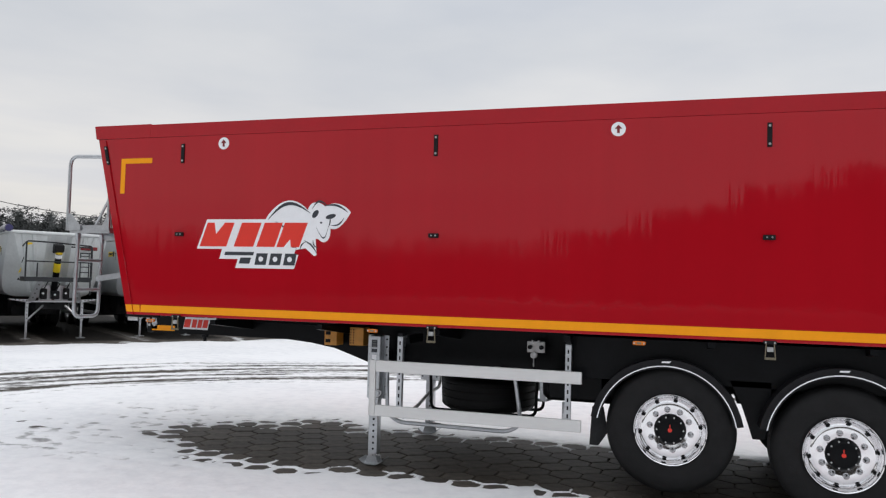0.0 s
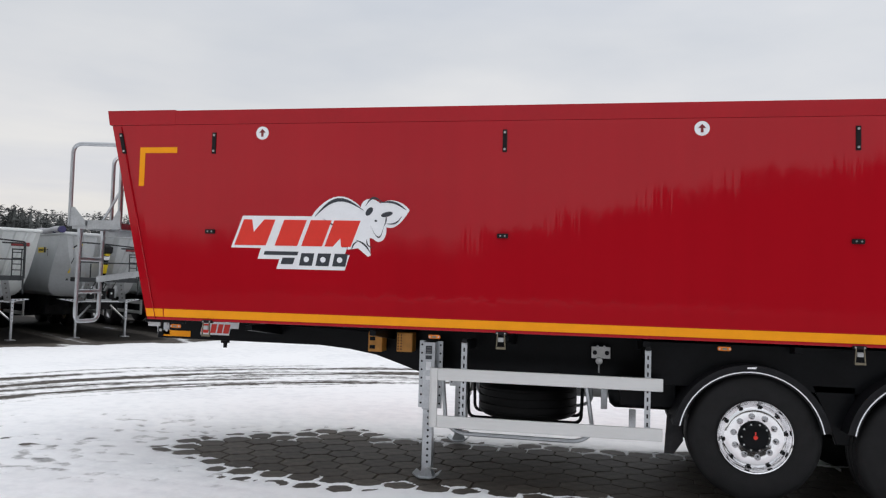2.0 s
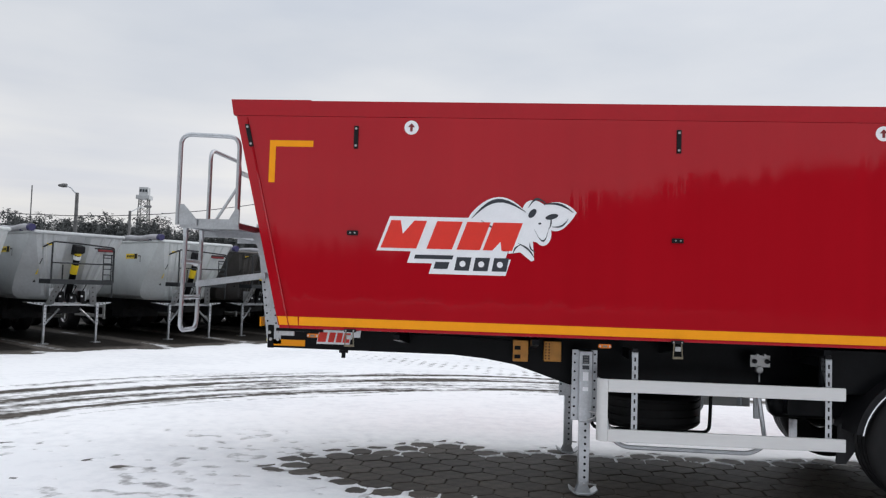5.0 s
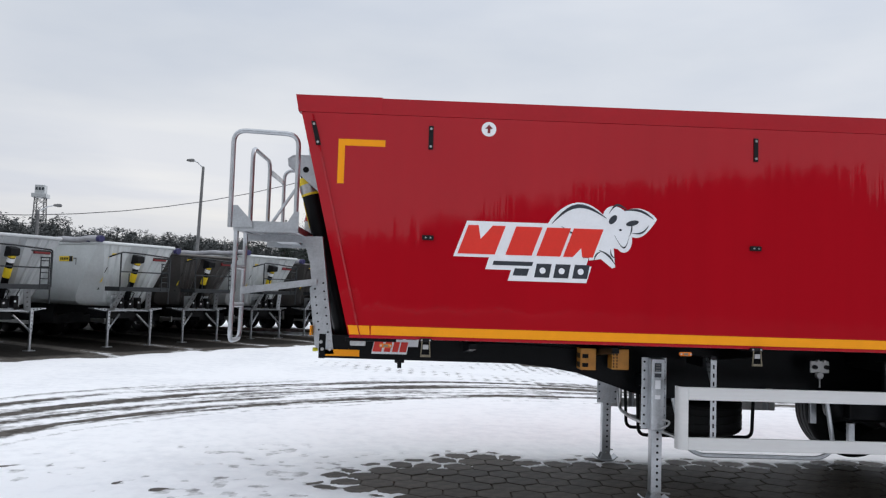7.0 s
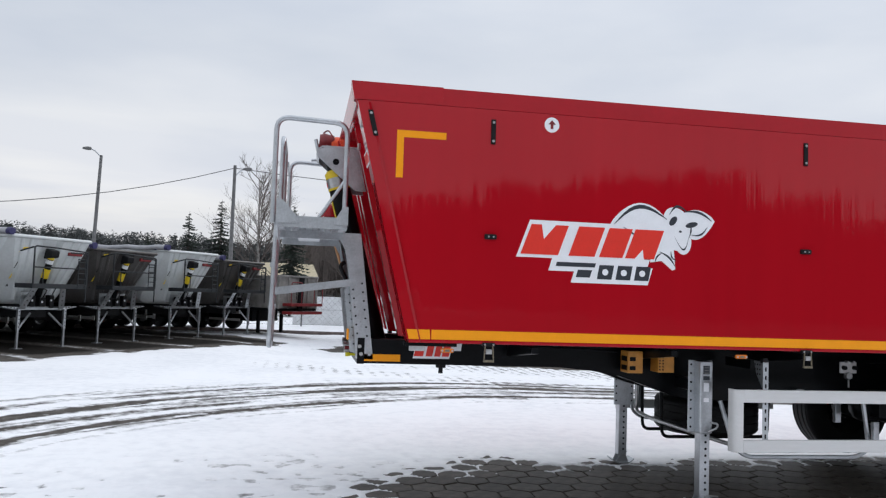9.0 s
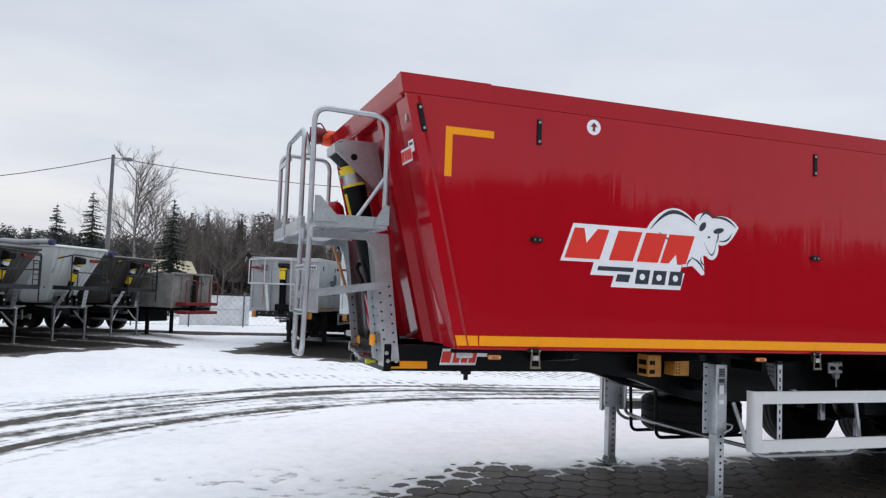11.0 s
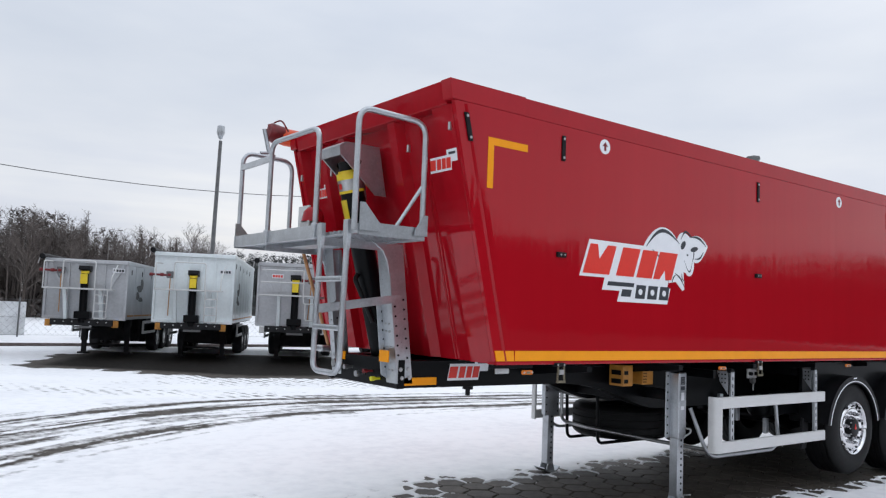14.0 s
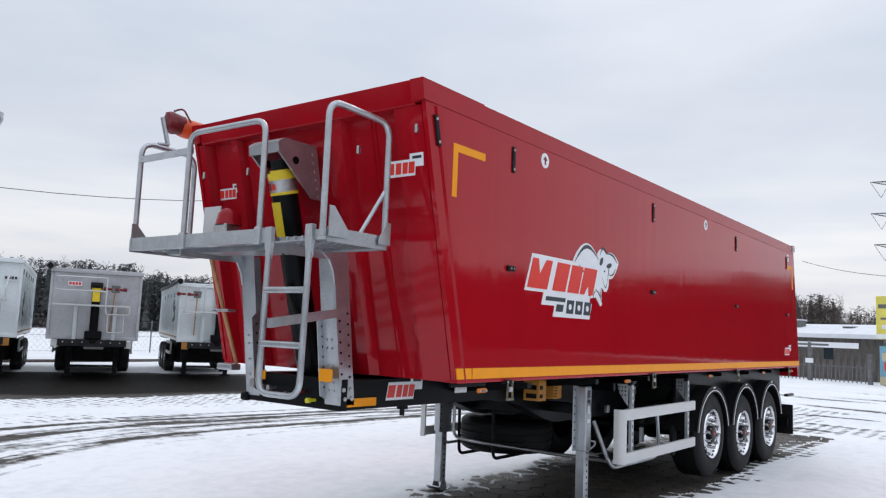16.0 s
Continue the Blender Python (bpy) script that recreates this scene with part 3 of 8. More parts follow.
def build_pavers():
    """Hexagonal pavers under the trailer, laid as pieces of the ground."""
    e, gap = PAVER_E, 0.0085
    rot = PAVER_TURN
    bm = B()
    prof = [(e - gap) * k for k in (1.0, 0.965)]
    rings = []
    for r, z in ((prof[0], -0.05), (prof[0], -0.005), (prof[1], 0.0)):
        rings.append([bm.verts.new((r * math.cos(radians(60 * i)), r * math.sin(radians(60 * i)), z)) for i in range(6)])
    for a, b in zip(rings, rings[1:]):
        for i in range(6):
            bm.faces.new((a[i], a[(i + 1) % 6], b[(i + 1) % 6], b[i]))
    bm.faces.new(rings[-1])
    me = bpy.data.meshes.new("paver")
    bm.to_mesh(me)
    bm.free()
    me.materials.append(M_PAVER)
    rng = random.Random(4)
    spots = []
    for i in range(-60, 61):
        for j in range(-40, 41):
            u, v = i * 1.5 * e, (j + 0.5 * (i % 2)) * math.sqrt(3) * e
            x, y = PAVER_X + u * math.cos(rot) - v * math.sin(rot), PAVER_Y + u * math.sin(rot) + v * math.cos(rot)
            if -9.0 < x < 6.2 and 5.9 < y < 9.8:
                spots.append((x, y))
    spots.sort(key=lambda p: abs(p[1] - 7.7) * 1.6 + abs(p[0] + 2.6))
    rest = B()
    for k, (x, y) in enumerate(spots):
        m = pose(x, y, rng.uniform(-0.003, 0.002), rng.uniform(-0.6, 0.6), rng.uniform(-0.6, 0.6), math.degrees(rot))
        if k < 300:
            ob = new("paver", me)
            ob.parent = ground
            ob.matrix_basis = Matrix.Translation(-ORIGIN[ground.name]) @ m
        else:
            rest.from_mesh(me)
            rest.verts.ensure_lookup_table()
            bmesh.ops.transform(rest, matrix=m, verts=rest.verts[-18:])
    return tagged(part("paving_rest", rest, M_PAVER, ground, smooth=0), kind="stuff")


# ---- the red tipping trailer ----
NEAR, FAR, MIDY = 6.72, 9.28, 8.0
ZB, ZT = 1.40, 3.415
FB, FT = -5.63, -6.13
RB, RT = 4.15, 3.80


def front_x(z):
    return FB + (FT - FB) * (z - ZB) / (ZT - ZB)


def rear_x(z):
    return RB + (RT - RB) * (z - ZB) / (ZT - ZB)


trailer = thing("tipping_trailer", (-1.0, MIDY, 0.0))
tagged(trailer, "glossy red grain tipping semi-trailer on black chassis, parked on landing legs", "trailer")


def side_panel(name, y, inward):
    """A side wall: one long sheet with a fold near its front edge."""
    bm = B()
    z0, z1 = ZB + 0.025, 3.265
    t = 0.035 * inward
    cols = [(lambda z: front_x(z), 0.007 * inward), (lambda z: front_x(z) + 0.165, 0.0)]
    for k in range(1, 13):
        cols.append((lambda z, k=k: front_x(z) + 0.165 + (rear_x(z) - front_x(z) - 0.165) * k / 12, 0.0))
    zs = [z0 + (z1 - z0) * i / 6 for i in range(7)]
    outer = [[bm.verts.new((f(z), y + dy, z)) for z in zs] for f, dy in cols]
    inner = [[bm.verts.new((f(z), y + dy + t, z)) for z in zs] for f, dy in cols]
    for g in (outer, inner):
        for a, b in zip(g, g[1:]):
            for i in range(6):
                bm.faces.new((a[i], b[i], b[i + 1], a[i + 1]))
    for i in range(6):
        for c in (0, -1):
            bm.faces.new((outer[c][i], outer[c][i + 1], inner[c][i + 1], inner[c][i]))
    for a in range(len(cols) - 1):
        for i in (0, -1):
            bm.faces.new((outer[a][i], outer[a + 1][i], inner[a + 1][i], inner[a][i]))
    return part(name, bm, M_RED, trailer, "smooth glossy red body side", smooth=0.4)


near_side = side_panel("side_wall", NEAR, 1)
side_panel("side_wall", FAR, -1)

for y0, y1 in ((NEAR - 0.004, NEAR + 0.11), (FAR - 0.11, FAR + 0.004)):
    bm = B()
    prism(bm, [(FT + 0.02, 3.268), (rear_x(3.268), 3.268), (RT, 3.405), (FT - 0.008, 3.405)], "y", y0 + 0.0025, y1 - 0.0025, 0.002)
    part("top_rail", bm, M_REDTRIM, trailer)
    bm = B()
    box(bm, FB + 0.005, RB, y0 + 0.003, y1 - 0.006, ZB, ZB + 0.03, 0.004)
    part("bottom_rail", bm, M_REDTRIM, trailer)
    bm = B()
    prism(bm, [(FT + 0.012, 3.272), (-5.42, 3.272), (-5.42, 3.412), (FT - 0.014, 3.412)], "y", y0 + 0.0005, y1 - 0.0005, 0.002)
    part("rail_cap", bm, M_REDTRIM, trailer)

bm = B()
prism(bm, [(front_x(3.25) - 0.004, 3.25), (front_x(3.25) + 0.12, 3.25), (FT + 0.12, 3.413), (FT - 0.008, 3.413)], "y", NEAR + 0.10, FAR - 0.10, 0.01)
part("front_header", bm, M_REDFRONT, trailer)
# front wall, set back, with upright ribs
bm = B()
prism(bm, [(front_x(ZB) + 0.10, ZB), (front_x(3.26) + 0.10, 3.26), (front_x(3.26) + 0.14, 3.26), (front_x(ZB) + 0.14, ZB)], "y", NEAR + 0.03, FAR - 0.03)
front_wall = part("front_wall", bm, M_REDFRONT, trailer, smooth=0)


def front_rib(yc, wide, proud, z0=ZB + 0.005, z1=3.25, flare=0.05):
    bm = B()
    lo, hi = [], []
    for z, dst in ((z0, lo), (z1, hi)):
        for dy, dx in ((-wide / 2 - flare, 0.0), (-wide / 2, -proud), (wide / 2, -proud), (wide / 2 + flare, 0.0)):
            dst.append(bm.verts.new((front_x(z) + 0.10 + dx, yc + dy, z)))
    for i in range(3):
        bm.faces.new((lo[i], lo[i + 1], hi[i + 1], hi[i]))
    bm.faces.new(lo)
    bm.faces.new(hi)
    bm.faces.new((lo[0], lo[3], hi[3], hi[0]))
    return part("rib", bm, M_REDFRONT, front_wall, smooth=0)


for yc, wide, proud, flare in ((6.90, 0.24, 0.09, 0.07), (7.275, 0.008, 0.012, 0.006), (7.315, 0.008, 0.012, 0.006), (7.60, 0.10, 0.075, 0.035), (8.40, 0.10, 0.075, 0.035), (8.78, 0.08, 0.07, 0.03), (9.205, 0.09, 0.09, 0.035)):
    front_rib(yc, wide, proud, flare=flare)
bm = B()
prism(bm, [(rear_x(ZB), ZB - 0.16), (rear_x(ZB) + 0.05, ZB - 0.16), (RT + 0.05, 3.38), (RT, 3.38)], "y", NEAR + 0.02, FAR - 0.02, 0.01)
tailgate = part("tailgate", bm, M_RED, trailer)
for z in (3.12, 2.72, 2.3, 1.75):
    bm = B()
    box(bm, rear_x(z) + 0.03, rear_x(z) + 0.09, NEAR + 0.02, NEAR + 0.09, z - 0.09, z + 0.09, 0.01)
    part("hinge", bm, M_REDTRIM, tailgate)
bm = B()
box(bm, 3.72, 3.84, NEAR - 0.02, NEAR + 0.08, 3.31, 3.42, 0.01)
part("rear_bracket", bm, M_ZINC, trailer, "galvanised corner bracket")
bm = B()
box(bm, FB + 0.15, RB - 0.02, NEAR + 0.04, FAR - 0.04, ZB, ZB + 0.03)
part("floor_plate", bm, M_BLACK, trailer)
bm = B()
box(bm, FT + 0.3, RT - 0.02, NEAR + 0.09, FAR - 0.09, 3.37, 3.39)
part("tarpaulin", bm, M_TARP, trailer, "orange tarpaulin drawn over the load space", smooth=0)

# reflective tape along the lower edge, and corner marks
bm = B()
box(bm, FB + 0.18, RB - 0.012, NEAR - 0.003, NEAR + 0.002, 1.428, 1.503)
part("reflective_strip", bm, M_YEL, near_side, "amber reflective strip", smooth=0)
bm = B()
prism(bm, [(front_x(1.428) + 0.012, 1.428), (FB + 0.172, 1.428), (FB + 0.165, 1.503), (front_x(1.503) + 0.012, 1.503)], "y", NEAR - 0.003, NEAR + 0.012)
part("reflective_strip", bm, M_YEL, near_side, smooth=0)
bm = B()
prism(bm, [(-5.775, 3.05), (-5.385, 3.05), (-5.385, 2.995), (-5.72, 2.995), (-5.72, 2.676), (-5.775, 2.676)], "y", NEAR - 0.003, NEAR + 0.002)
part("corner_mark", bm, M_YEL, near_side, "amber angle-shaped reflective mark", smooth=0)
bm = B()
prism(bm, [(3.72, 3.05), (3.38, 3.05), (3.38, 2.995), (3.665, 2.995), (3.70, 2.676), (3.755, 2.676)], "y", NEAR - 0.003, NEAR + 0.002)
part("corner_mark", bm, M_YEL, near_side, smooth=0)

# strap hooks, latches, clips and lifting marks
HOOK_X = (-5.005, -2.238, 0.63, 3.33)


def strap_hook(x, z, lean=0.0):
    bm = B()
    w, h = 0.019, 0.10
    prism(bm, [(x - w + lean * h, z - h), (x + w + lean * h, z - h), (x + w - lean * h, z + h), (x - w - lean * h, z + h)], "y", NEAR - 0.012, NEAR + 0.004, 0.003)
    o = part("strap_plate", bm, M_MATT, near_side, "black strap plate with two bolts")
    for s in (-0.075, 0.075):
        bm = B()
        disc(bm, (x - lean * s, NEAR - 0.017, z + s), 0.011, 0.008, "y", 10)
        part("bolt", bm, M_STEEL, o)


def latch(x, z):
    bm = B()
    box(bm, x - 0.048, x + 0.048, NEAR - 0.025, NEAR + 0.003, z - 0.02, z + 0.02, 0.006)
    o = part("latch", bm, M_MATT, near_side, "small black latch block")
    for s in (-0.018, 0.022):
        bm = B()
        disc(bm, (x + s, NEAR - 0.03, z), 0.008, 0.007, "y", 8)
        part("bolt", bm, M_STEEL, o)


def body_clip(x):
    bm = B()
    box(bm, x - 0.05, x + 0.05, NEAR - 0.03, NEAR + 0.02, 1.385, 1.412, 0.005)
    o = part("clip", bm, M_MATT, trailer, "hinged steel body clip")
    studs("bolt", [(x + d, NEAR - 0.034, 1.399) for d in (-0.034, 0.034)], 0.008, 0.006, M_STEEL, o)
    bm = B()
    for sx in (-1, 1):
        prism(bm, [(x + sx * 0.026, 1.39), (x + sx * 0.034, 1.39), (x + sx * 0.042, 1.275), (x + sx * 0.034, 1.275)], "y", NEAR - 0.035, NEAR - 0.022)
    box(bm, x - 0.042, x + 0.042, NEAR - 0.038, NEAR - 0.02, 1.262, 1.28)
    buckle = part("buckle", bm, M_CLIP, o, "tarnished metal buckle", smooth=0)
    bm = B()
    box(bm, x - 0.024, x + 0.024, NEAR - 0.04, NEAR - 0.018, 1.325, 1.362, 0.004)
    part("latch_tongue", bm, M_STEEL, buckle)


for hx in HOOK_X:
    strap_hook(hx, 3.086)
    latch(hx, 2.246)
    body_clip(hx + 0.01)
strap_hook(-5.965, 3.09, 0.25)


def lifting_mark(x, z):
    bm = B()
    disc(bm, (x, NEAR - 0.003, z), 0.062, 0.005, "y", 28)
    o = part("arrow_sign", bm, M_WHITE, near_side, "round white sticker with a red up arrow")
    bm = B()
    prism(bm, [(x - 0.011, z - 0.034), (x + 0.011, z - 0.034), (x + 0.011, z + 0.003), (x + 0.032, z + 0.003), (x, z + 0.038), (x - 0.032, z + 0.003), (x - 0.011, z + 0.003)], "y", NEAR - 0.0055, NEAR - 0.002)
    part("arrow", bm, M_STRAP, o, smooth=0)


for lx in (-4.52, -0.58, 3.43):
    lifting_mark(lx, 3.178)


def skew(bm, x0, x1, z0, z1, lean, y0, y1):
    """A leaning block in a sticker."""
    d = (z1 - z0) * lean
    return prism(bm, [(x0, z0), (x1, z0), (x1 + d, z1), (x0 + d, z1)], "y", y0, y1)


def oval(bm, x, z, a, b, turn, y0, y1, n=28, cut=0.0):
    c, s = math.cos(turn), math.sin(turn)
    pts = []
    for i in range(n):
        q = 2 * math.pi * i / n
        u, v = a * math.cos(q), b * math.sin(q) * (1 - cut * math.cos(q))
        pts.append((x + u * c - v * s, z + u * s + v * c))
    return prism(bm, pts, "y", y0, y1)


def wing(bm, x0, z0, x1, z1, rise, drop, y0, n=12):
    """A leaf shape between two tips, its upper edge raised by rise and its lower one by drop."""
    top = [(x0 + (x1 - x0) * i / n, z0 + (z1 - z0) * i / n + rise * math.sin(math.pi * i / n) ** 0.75) for i in range(n + 1)]
    low = [(x0 + (x1 - x0) * i / n, z0 + (z1 - z0) * i / n - drop * math.sin(math.pi * i / n) ** 0.9) for i in range(n - 1, 0, -1)]
    return prism(bm, top + low, "y", y0, NEAR)


def arc(bm, x0, z0, x1, z1, rise, wide, y0, n=10):
    """A tapering bowed stroke."""
    d = Vector((x1 - x0, z1 - z0)).normalized()
    up, dn = [], []
    for i in range(n + 1):
        f = i / n
        b = rise * math.sin(math.pi * f)
        w = wide * math.sin(math.pi * (0.06 + 0.88 * f))
        px, pz = x0 + (x1 - x0) * f - d.y * b, z0 + (z1 - z0) * f + d.x * b
        up.append((px - d.y * w, pz + d.x * w))
        dn.append((px + d.y * w, pz - d.x * w))
    for i in range(n):
        prism(bm, [up[i], up[i + 1], dn[i + 1], dn[i]], "y", y0, NEAR - 0.001)


def side_logo(x, z):
    """The maker's mark as plain shapes: slanting red blocks on white, a pale winged shape, dark tiles."""
    y = NEAR
    bm = B()
    skew(bm, x, x + 1.08, z, z + 0.30, 0.36, y - 0.003, y + 0.001)
    o = part("logo_sticker", bm, M_WHITE, near_side, "white sticker with slanted red blocks and grey shapes", smooth=0)
    pieces = ((lambda b: skew(b, x + 0.27, x + 1.10, z - 0.10, z + 0.02, 0.3, y - 0.0036, y)),
              (lambda b: skew(b, x + 0.46, x + 1.12, z - 0.19, z - 0.05, 0.3, y - 0.0042, y)),
              (lambda b: wing(b, x + 0.77, z + 0.27, x + 1.30, z + 0.32, 0.19, 0.16, y - 0.0048)),
              (lambda b: wing(b, x + 1.36, z + 0.36, x + 1.71, z + 0.365, 0.09, 0.16, y - 0.0042)),
              (lambda b: oval(b, x + 1.425, z + 0.19, 0.075, 0.115, 0.1, y - 0.0058, y)),
              (lambda b: oval(b, x + 1.375, z + 0.30, 0.125, 0.17, 0.25, y - 0.0054, y, cut=0.15)),
              (lambda b: prism(b, [(x + 1.16, z + 0.30), (x + 1.48, z + 0.30), (x + 1.45, z + 0.16), (x + 1.40, z + 0.10), (x + 1.345, z + 0.11), (x + 1.36, z - 0.05), (x + 1.335, z - 0.06), (x + 1.24, z + 0.015), (x + 1.14, z + 0.0)], "y", y - 0.0062, y)))
    for f in pieces:
        bm = B()
        f(bm)
        part("backing", bm, M_WHITE, o, smooth=0)
    # slanting red blocks, as wide as the letters they stand for
    for a, b in ((0.035, 0.346), (0.435, 0.655), (0.695, 0.895), (0.92, 1.17)):
        bm = B()
        skew(bm, x + a, x + b, z + 0.025, z + 0.265, 0.36, y - 0.0075, y)
        part("red_block", bm, M_LOGORED, o, smooth=0)
    for f in ((lambda b: prism(b, [(x + 0.205, z + 0.2665), (x + 0.325, z + 0.2665), (x + 0.225, z + 0.15)], "y", y - 0.009, y)),
              (lambda b: prism(b, [(x + 1.0, z + 0.0235), (x + 1.08, z + 0.0235), (x + 1.07, z + 0.10)], "y", y - 0.009, y))):
        bm = B()
        f(bm)
        part("white_notch", bm, M_WHITE, o, smooth=0)
    # grey strokes of the pale shape
    for f in ((lambda b: arc(b, x + 0.82, z + 0.30, x + 1.28, z + 0.36, 0.125, 0.016, y - 0.0072)),
              (lambda b: arc(b, x + 1.30, z + 0.40, x + 1.46, z + 0.43, 0.06, 0.010, y - 0.0072)),
              (lambda b: arc(b, x + 1.43, z + 0.43, x + 1.68, z + 0.365, 0.035, 0.010, y - 0.0072)),
              (lambda b: arc(b, x + 0.90, z + 0.28, x + 1.12, z + 0.18, -0.012, 0.007, y - 0.0072)),
              (lambda b: arc(b, x + 1.0, z + 0.20, x + 1.22, z + 0.25, -0.05, 0.008, y - 0.0072)),
              (lambda b: arc(b, x + 1.50, z + 0.24, x + 1.64, z + 0.31, -0.03, 0.007, y - 0.0072)),
              (lambda b: oval(b, x + 1.335, z + 0.35, 0.045, 0.026, 0.9, y - 0.0078, y)),
              (lambda b: oval(b, x + 1.50, z + 0.325, 0.055, 0.022, 0.25, y - 0.0078, y)),
              (lambda b: oval(b, x + 1.40, z + 0.265, 0.013, 0.009, 0.0, y - 0.0078, y)),
              (lambda b: arc(b, x + 1.35, z + 0.22, x + 1.48, z + 0.24, -0.115, 0.007, y - 0.0072)),
              (lambda b: arc(b, x + 1.48, z + 0.22, x + 1.49, z + 0.33, -0.01, 0.006, y - 0.0072)),
              (lambda b: arc(b, x + 1.22, z + 0.09, x + 1.36, z - 0.03, 0.02, 0.008, y - 0.0072)),
              (lambda b: arc(b, x + 1.18, z + 0.0, x + 1.24, z + 0.08, 0.015, 0.007, y - 0.0072)),
              (lambda b: arc(b, x + 1.32, z + 0.10, x + 1.37, z + 0.02, -0.02, 0.006, y - 0.0072))):
        bm = B()
        f(bm)
        part("grey_stroke", bm, M_DARKVINYL, o, smooth=0)
    # unreadable lines become bars, the three tiles plain squares
    for a, b, c, d in ((0.33, 0.66, -0.062, -0.028), (0.50, 0.62, -0.145, -0.085)):
        bm = B()
        skew(bm, x + a, x + b, z + c, z + d, 0.3, y - 0.0062, y)
        part("text_bar", bm, M_DARKVINYL, o, smooth=0)
    for a in (0.68, 0.84, 1.0):
        bm = B()
        skew(bm, x + a, x + a + 0.125, z - 0.155, z - 0.04, 0.18, y - 0.0062, y)
        part("tile", bm, M_DARKVINYL, o, smooth=0)
        bm = B()
        oval(bm, x + a + 0.07, z - 0.097, 0.026, 0.026, 0, y - 0.0078, y, 16)
        part("tile_mark", bm, M_WHITE, o, smooth=0)


side_logo(-4.79, 2.10)


def small_logo(place, u, v, size, parent, name="maker_plate"):
    """Small plate with slanting red blocks; place maps along, up, out to the world."""
    def quad(x0, x1, z0, z1, lean, out, mat, nm, par):
        bm = B()
        d = (z1 - z0) * lean
        lo = [bm.verts.new(place(u + p * size, v + q * size, out)) for p, q in ((x0, z0), (x1, z0), (x1 + d, z1), (x0 + d, z1))]
        hi = [bm.verts.new(place(u + p * size, v + q * size, out - 0.004)) for p, q in ((x0, z0), (x1, z0), (x1 + d, z1), (x0 + d, z1))]
        bm.faces.new(lo)
        bm.faces.new(hi)
        for i in range(4):
            bm.faces.new((lo[i], lo[(i + 1) % 4], hi[(i + 1) % 4], hi[i]))
        return part(nm, bm, mat, par, smooth=0)

    o = quad(0, 0.72, 0, 0.30, 0.2, 0.004, M_WHITE, name, parent)
    tagged(o, "small white plate with slanted red blocks")
    quad(0.62, 0.95, 0.16, 0.40, 0.1, 0.005, M_WHITE, "pale_shape", o)
    quad(0.70, 0.92, 0.30, 0.35, 0.1, 0.006, M_DARKVINYL, "grey_stroke", o)
    for a, b in ((0.02, 0.2), (0.25, 0.38), (0.42, 0.54), (0.57, 0.71)):
        quad(a, b, 0.045, 0.25, 0.2, 0.007, M_LOGORED, "red_block", o)


small_logo(lambda a, b, c: (front_x(b) + 0.012 - c, 7.15 - (a - 6.86), b), 6.86, 2.80, 0.36, front_wall)
small_logo(lambda a, b, c: (front_x(b) + 0.094 - c, 9.14 - (a - 8.68), b), 8.68, 2.80, 0.305, front_wall)
small_logo(lambda a, b, c: (a, NEAR - c, b), 3.2, 1.60, 0.40, near_side)

# ---- chassis ----
CN, CF = 7.49, 8.51


def beam(y0, y1):
    bm = B()
    prof = [(-5.95, 1.375), (-5.95, 1.165), (-4.15, 1.16), (-3.85, 1.135), (-3.57, 1.09), (-3.32, 1.01), (-3.08, 0.93), (-2.85, 0.88), (3.9, 0.86), (3.9, 1.375)]
    prism(bm, prof, "y", y0, y1)
    return part("chassis_beam", bm, M_BLACK, trailer, "glossy black chassis beam", smooth=30)


beam_near = beam(CN, CN + 0.14)
beam(CF - 0.14, CF)
bm = B()
box(bm, -5.965, -5.90, CN - 0.01, CF + 0.01, 1.16, 1.385, 0.008)
nose = part("nose_plate", bm, M_BLACK, trailer, "black nose plate with couplings")
bm = B()
box(bm, -5.9, -2.9, CN + 0.12, CF - 0.12, 1.17, 1.19)
part("skid_plate", bm, M_BLACK, trailer, smooth=0)
for x in (-3.0, -1.6, -0.6, 0.6, 1.85, 3.2):
    bm = B()
    box(bm, x - 0.05, x + 0.05, CN + 0.13, CF - 0.13, 0.95, 1.3, 0.01)
    part("cross_member", bm, M_BLACK, trailer)
for x in (-4.6, -3.4, -2.2, -1.0, 0.2, 1.4, 2.6, 3.8):
    bm = B()
    prism(bm, [(NEAR + 0.04, 1.375), (NEAR + 0.04, 1.33), (CN + 0.01, 1.25), (CN + 0.01, 1.375)], "x", x - 0.03, x + 0.03)
    part("outrigger", bm, M_BLACK, trailer, smooth=0)
    bm = B()
    prism(bm, [(FAR - 0.04, 1.375), (FAR - 0.04, 1.33), (CF - 0.01, 1.25), (CF - 0.01, 1.375)], "x", x - 0.03, x + 0.03)
    part("outrigger", bm, M_BLACK, trailer, smooth=0)
# outer black apron above the wheels
bm = B()
box(bm, -1.0, 3.7, NEAR + 0.20, NEAR + 0.24, 1.0, 1.37, 0.005)
box(bm, -1.0, 3.7, FAR - 0.24, FAR - 0.20, 1.0, 1.37, 0.005)
part("apron", bm, M_BLACK, trailer)
for x0, x1, y in ((-5.945, -5.59, CN), ):
    bm = B()
    box(bm, x0, x1, y - 0.006, y + 0.002, 1.185, 1.245)
    part("reflective_strip", bm, M_YEL, beam_near, smooth=0)
bm = B()
box(bm, -6.055, -6.04, 7.50, 7.625, 1.365, 1.455, 0.003)
part("reflective_strip", bm, M_YEL, nose)
bm = B()
box(bm, -5.975, -5.962, 8.30, 8.42, 1.33, 1.40, 0.003)
part("reflective_strip", bm, M_YEL, nose)
small_logo(lambda a, b, c: (a, CN - c, b), -5.48, 1.215, 0.45, beam_near)
bm = B()
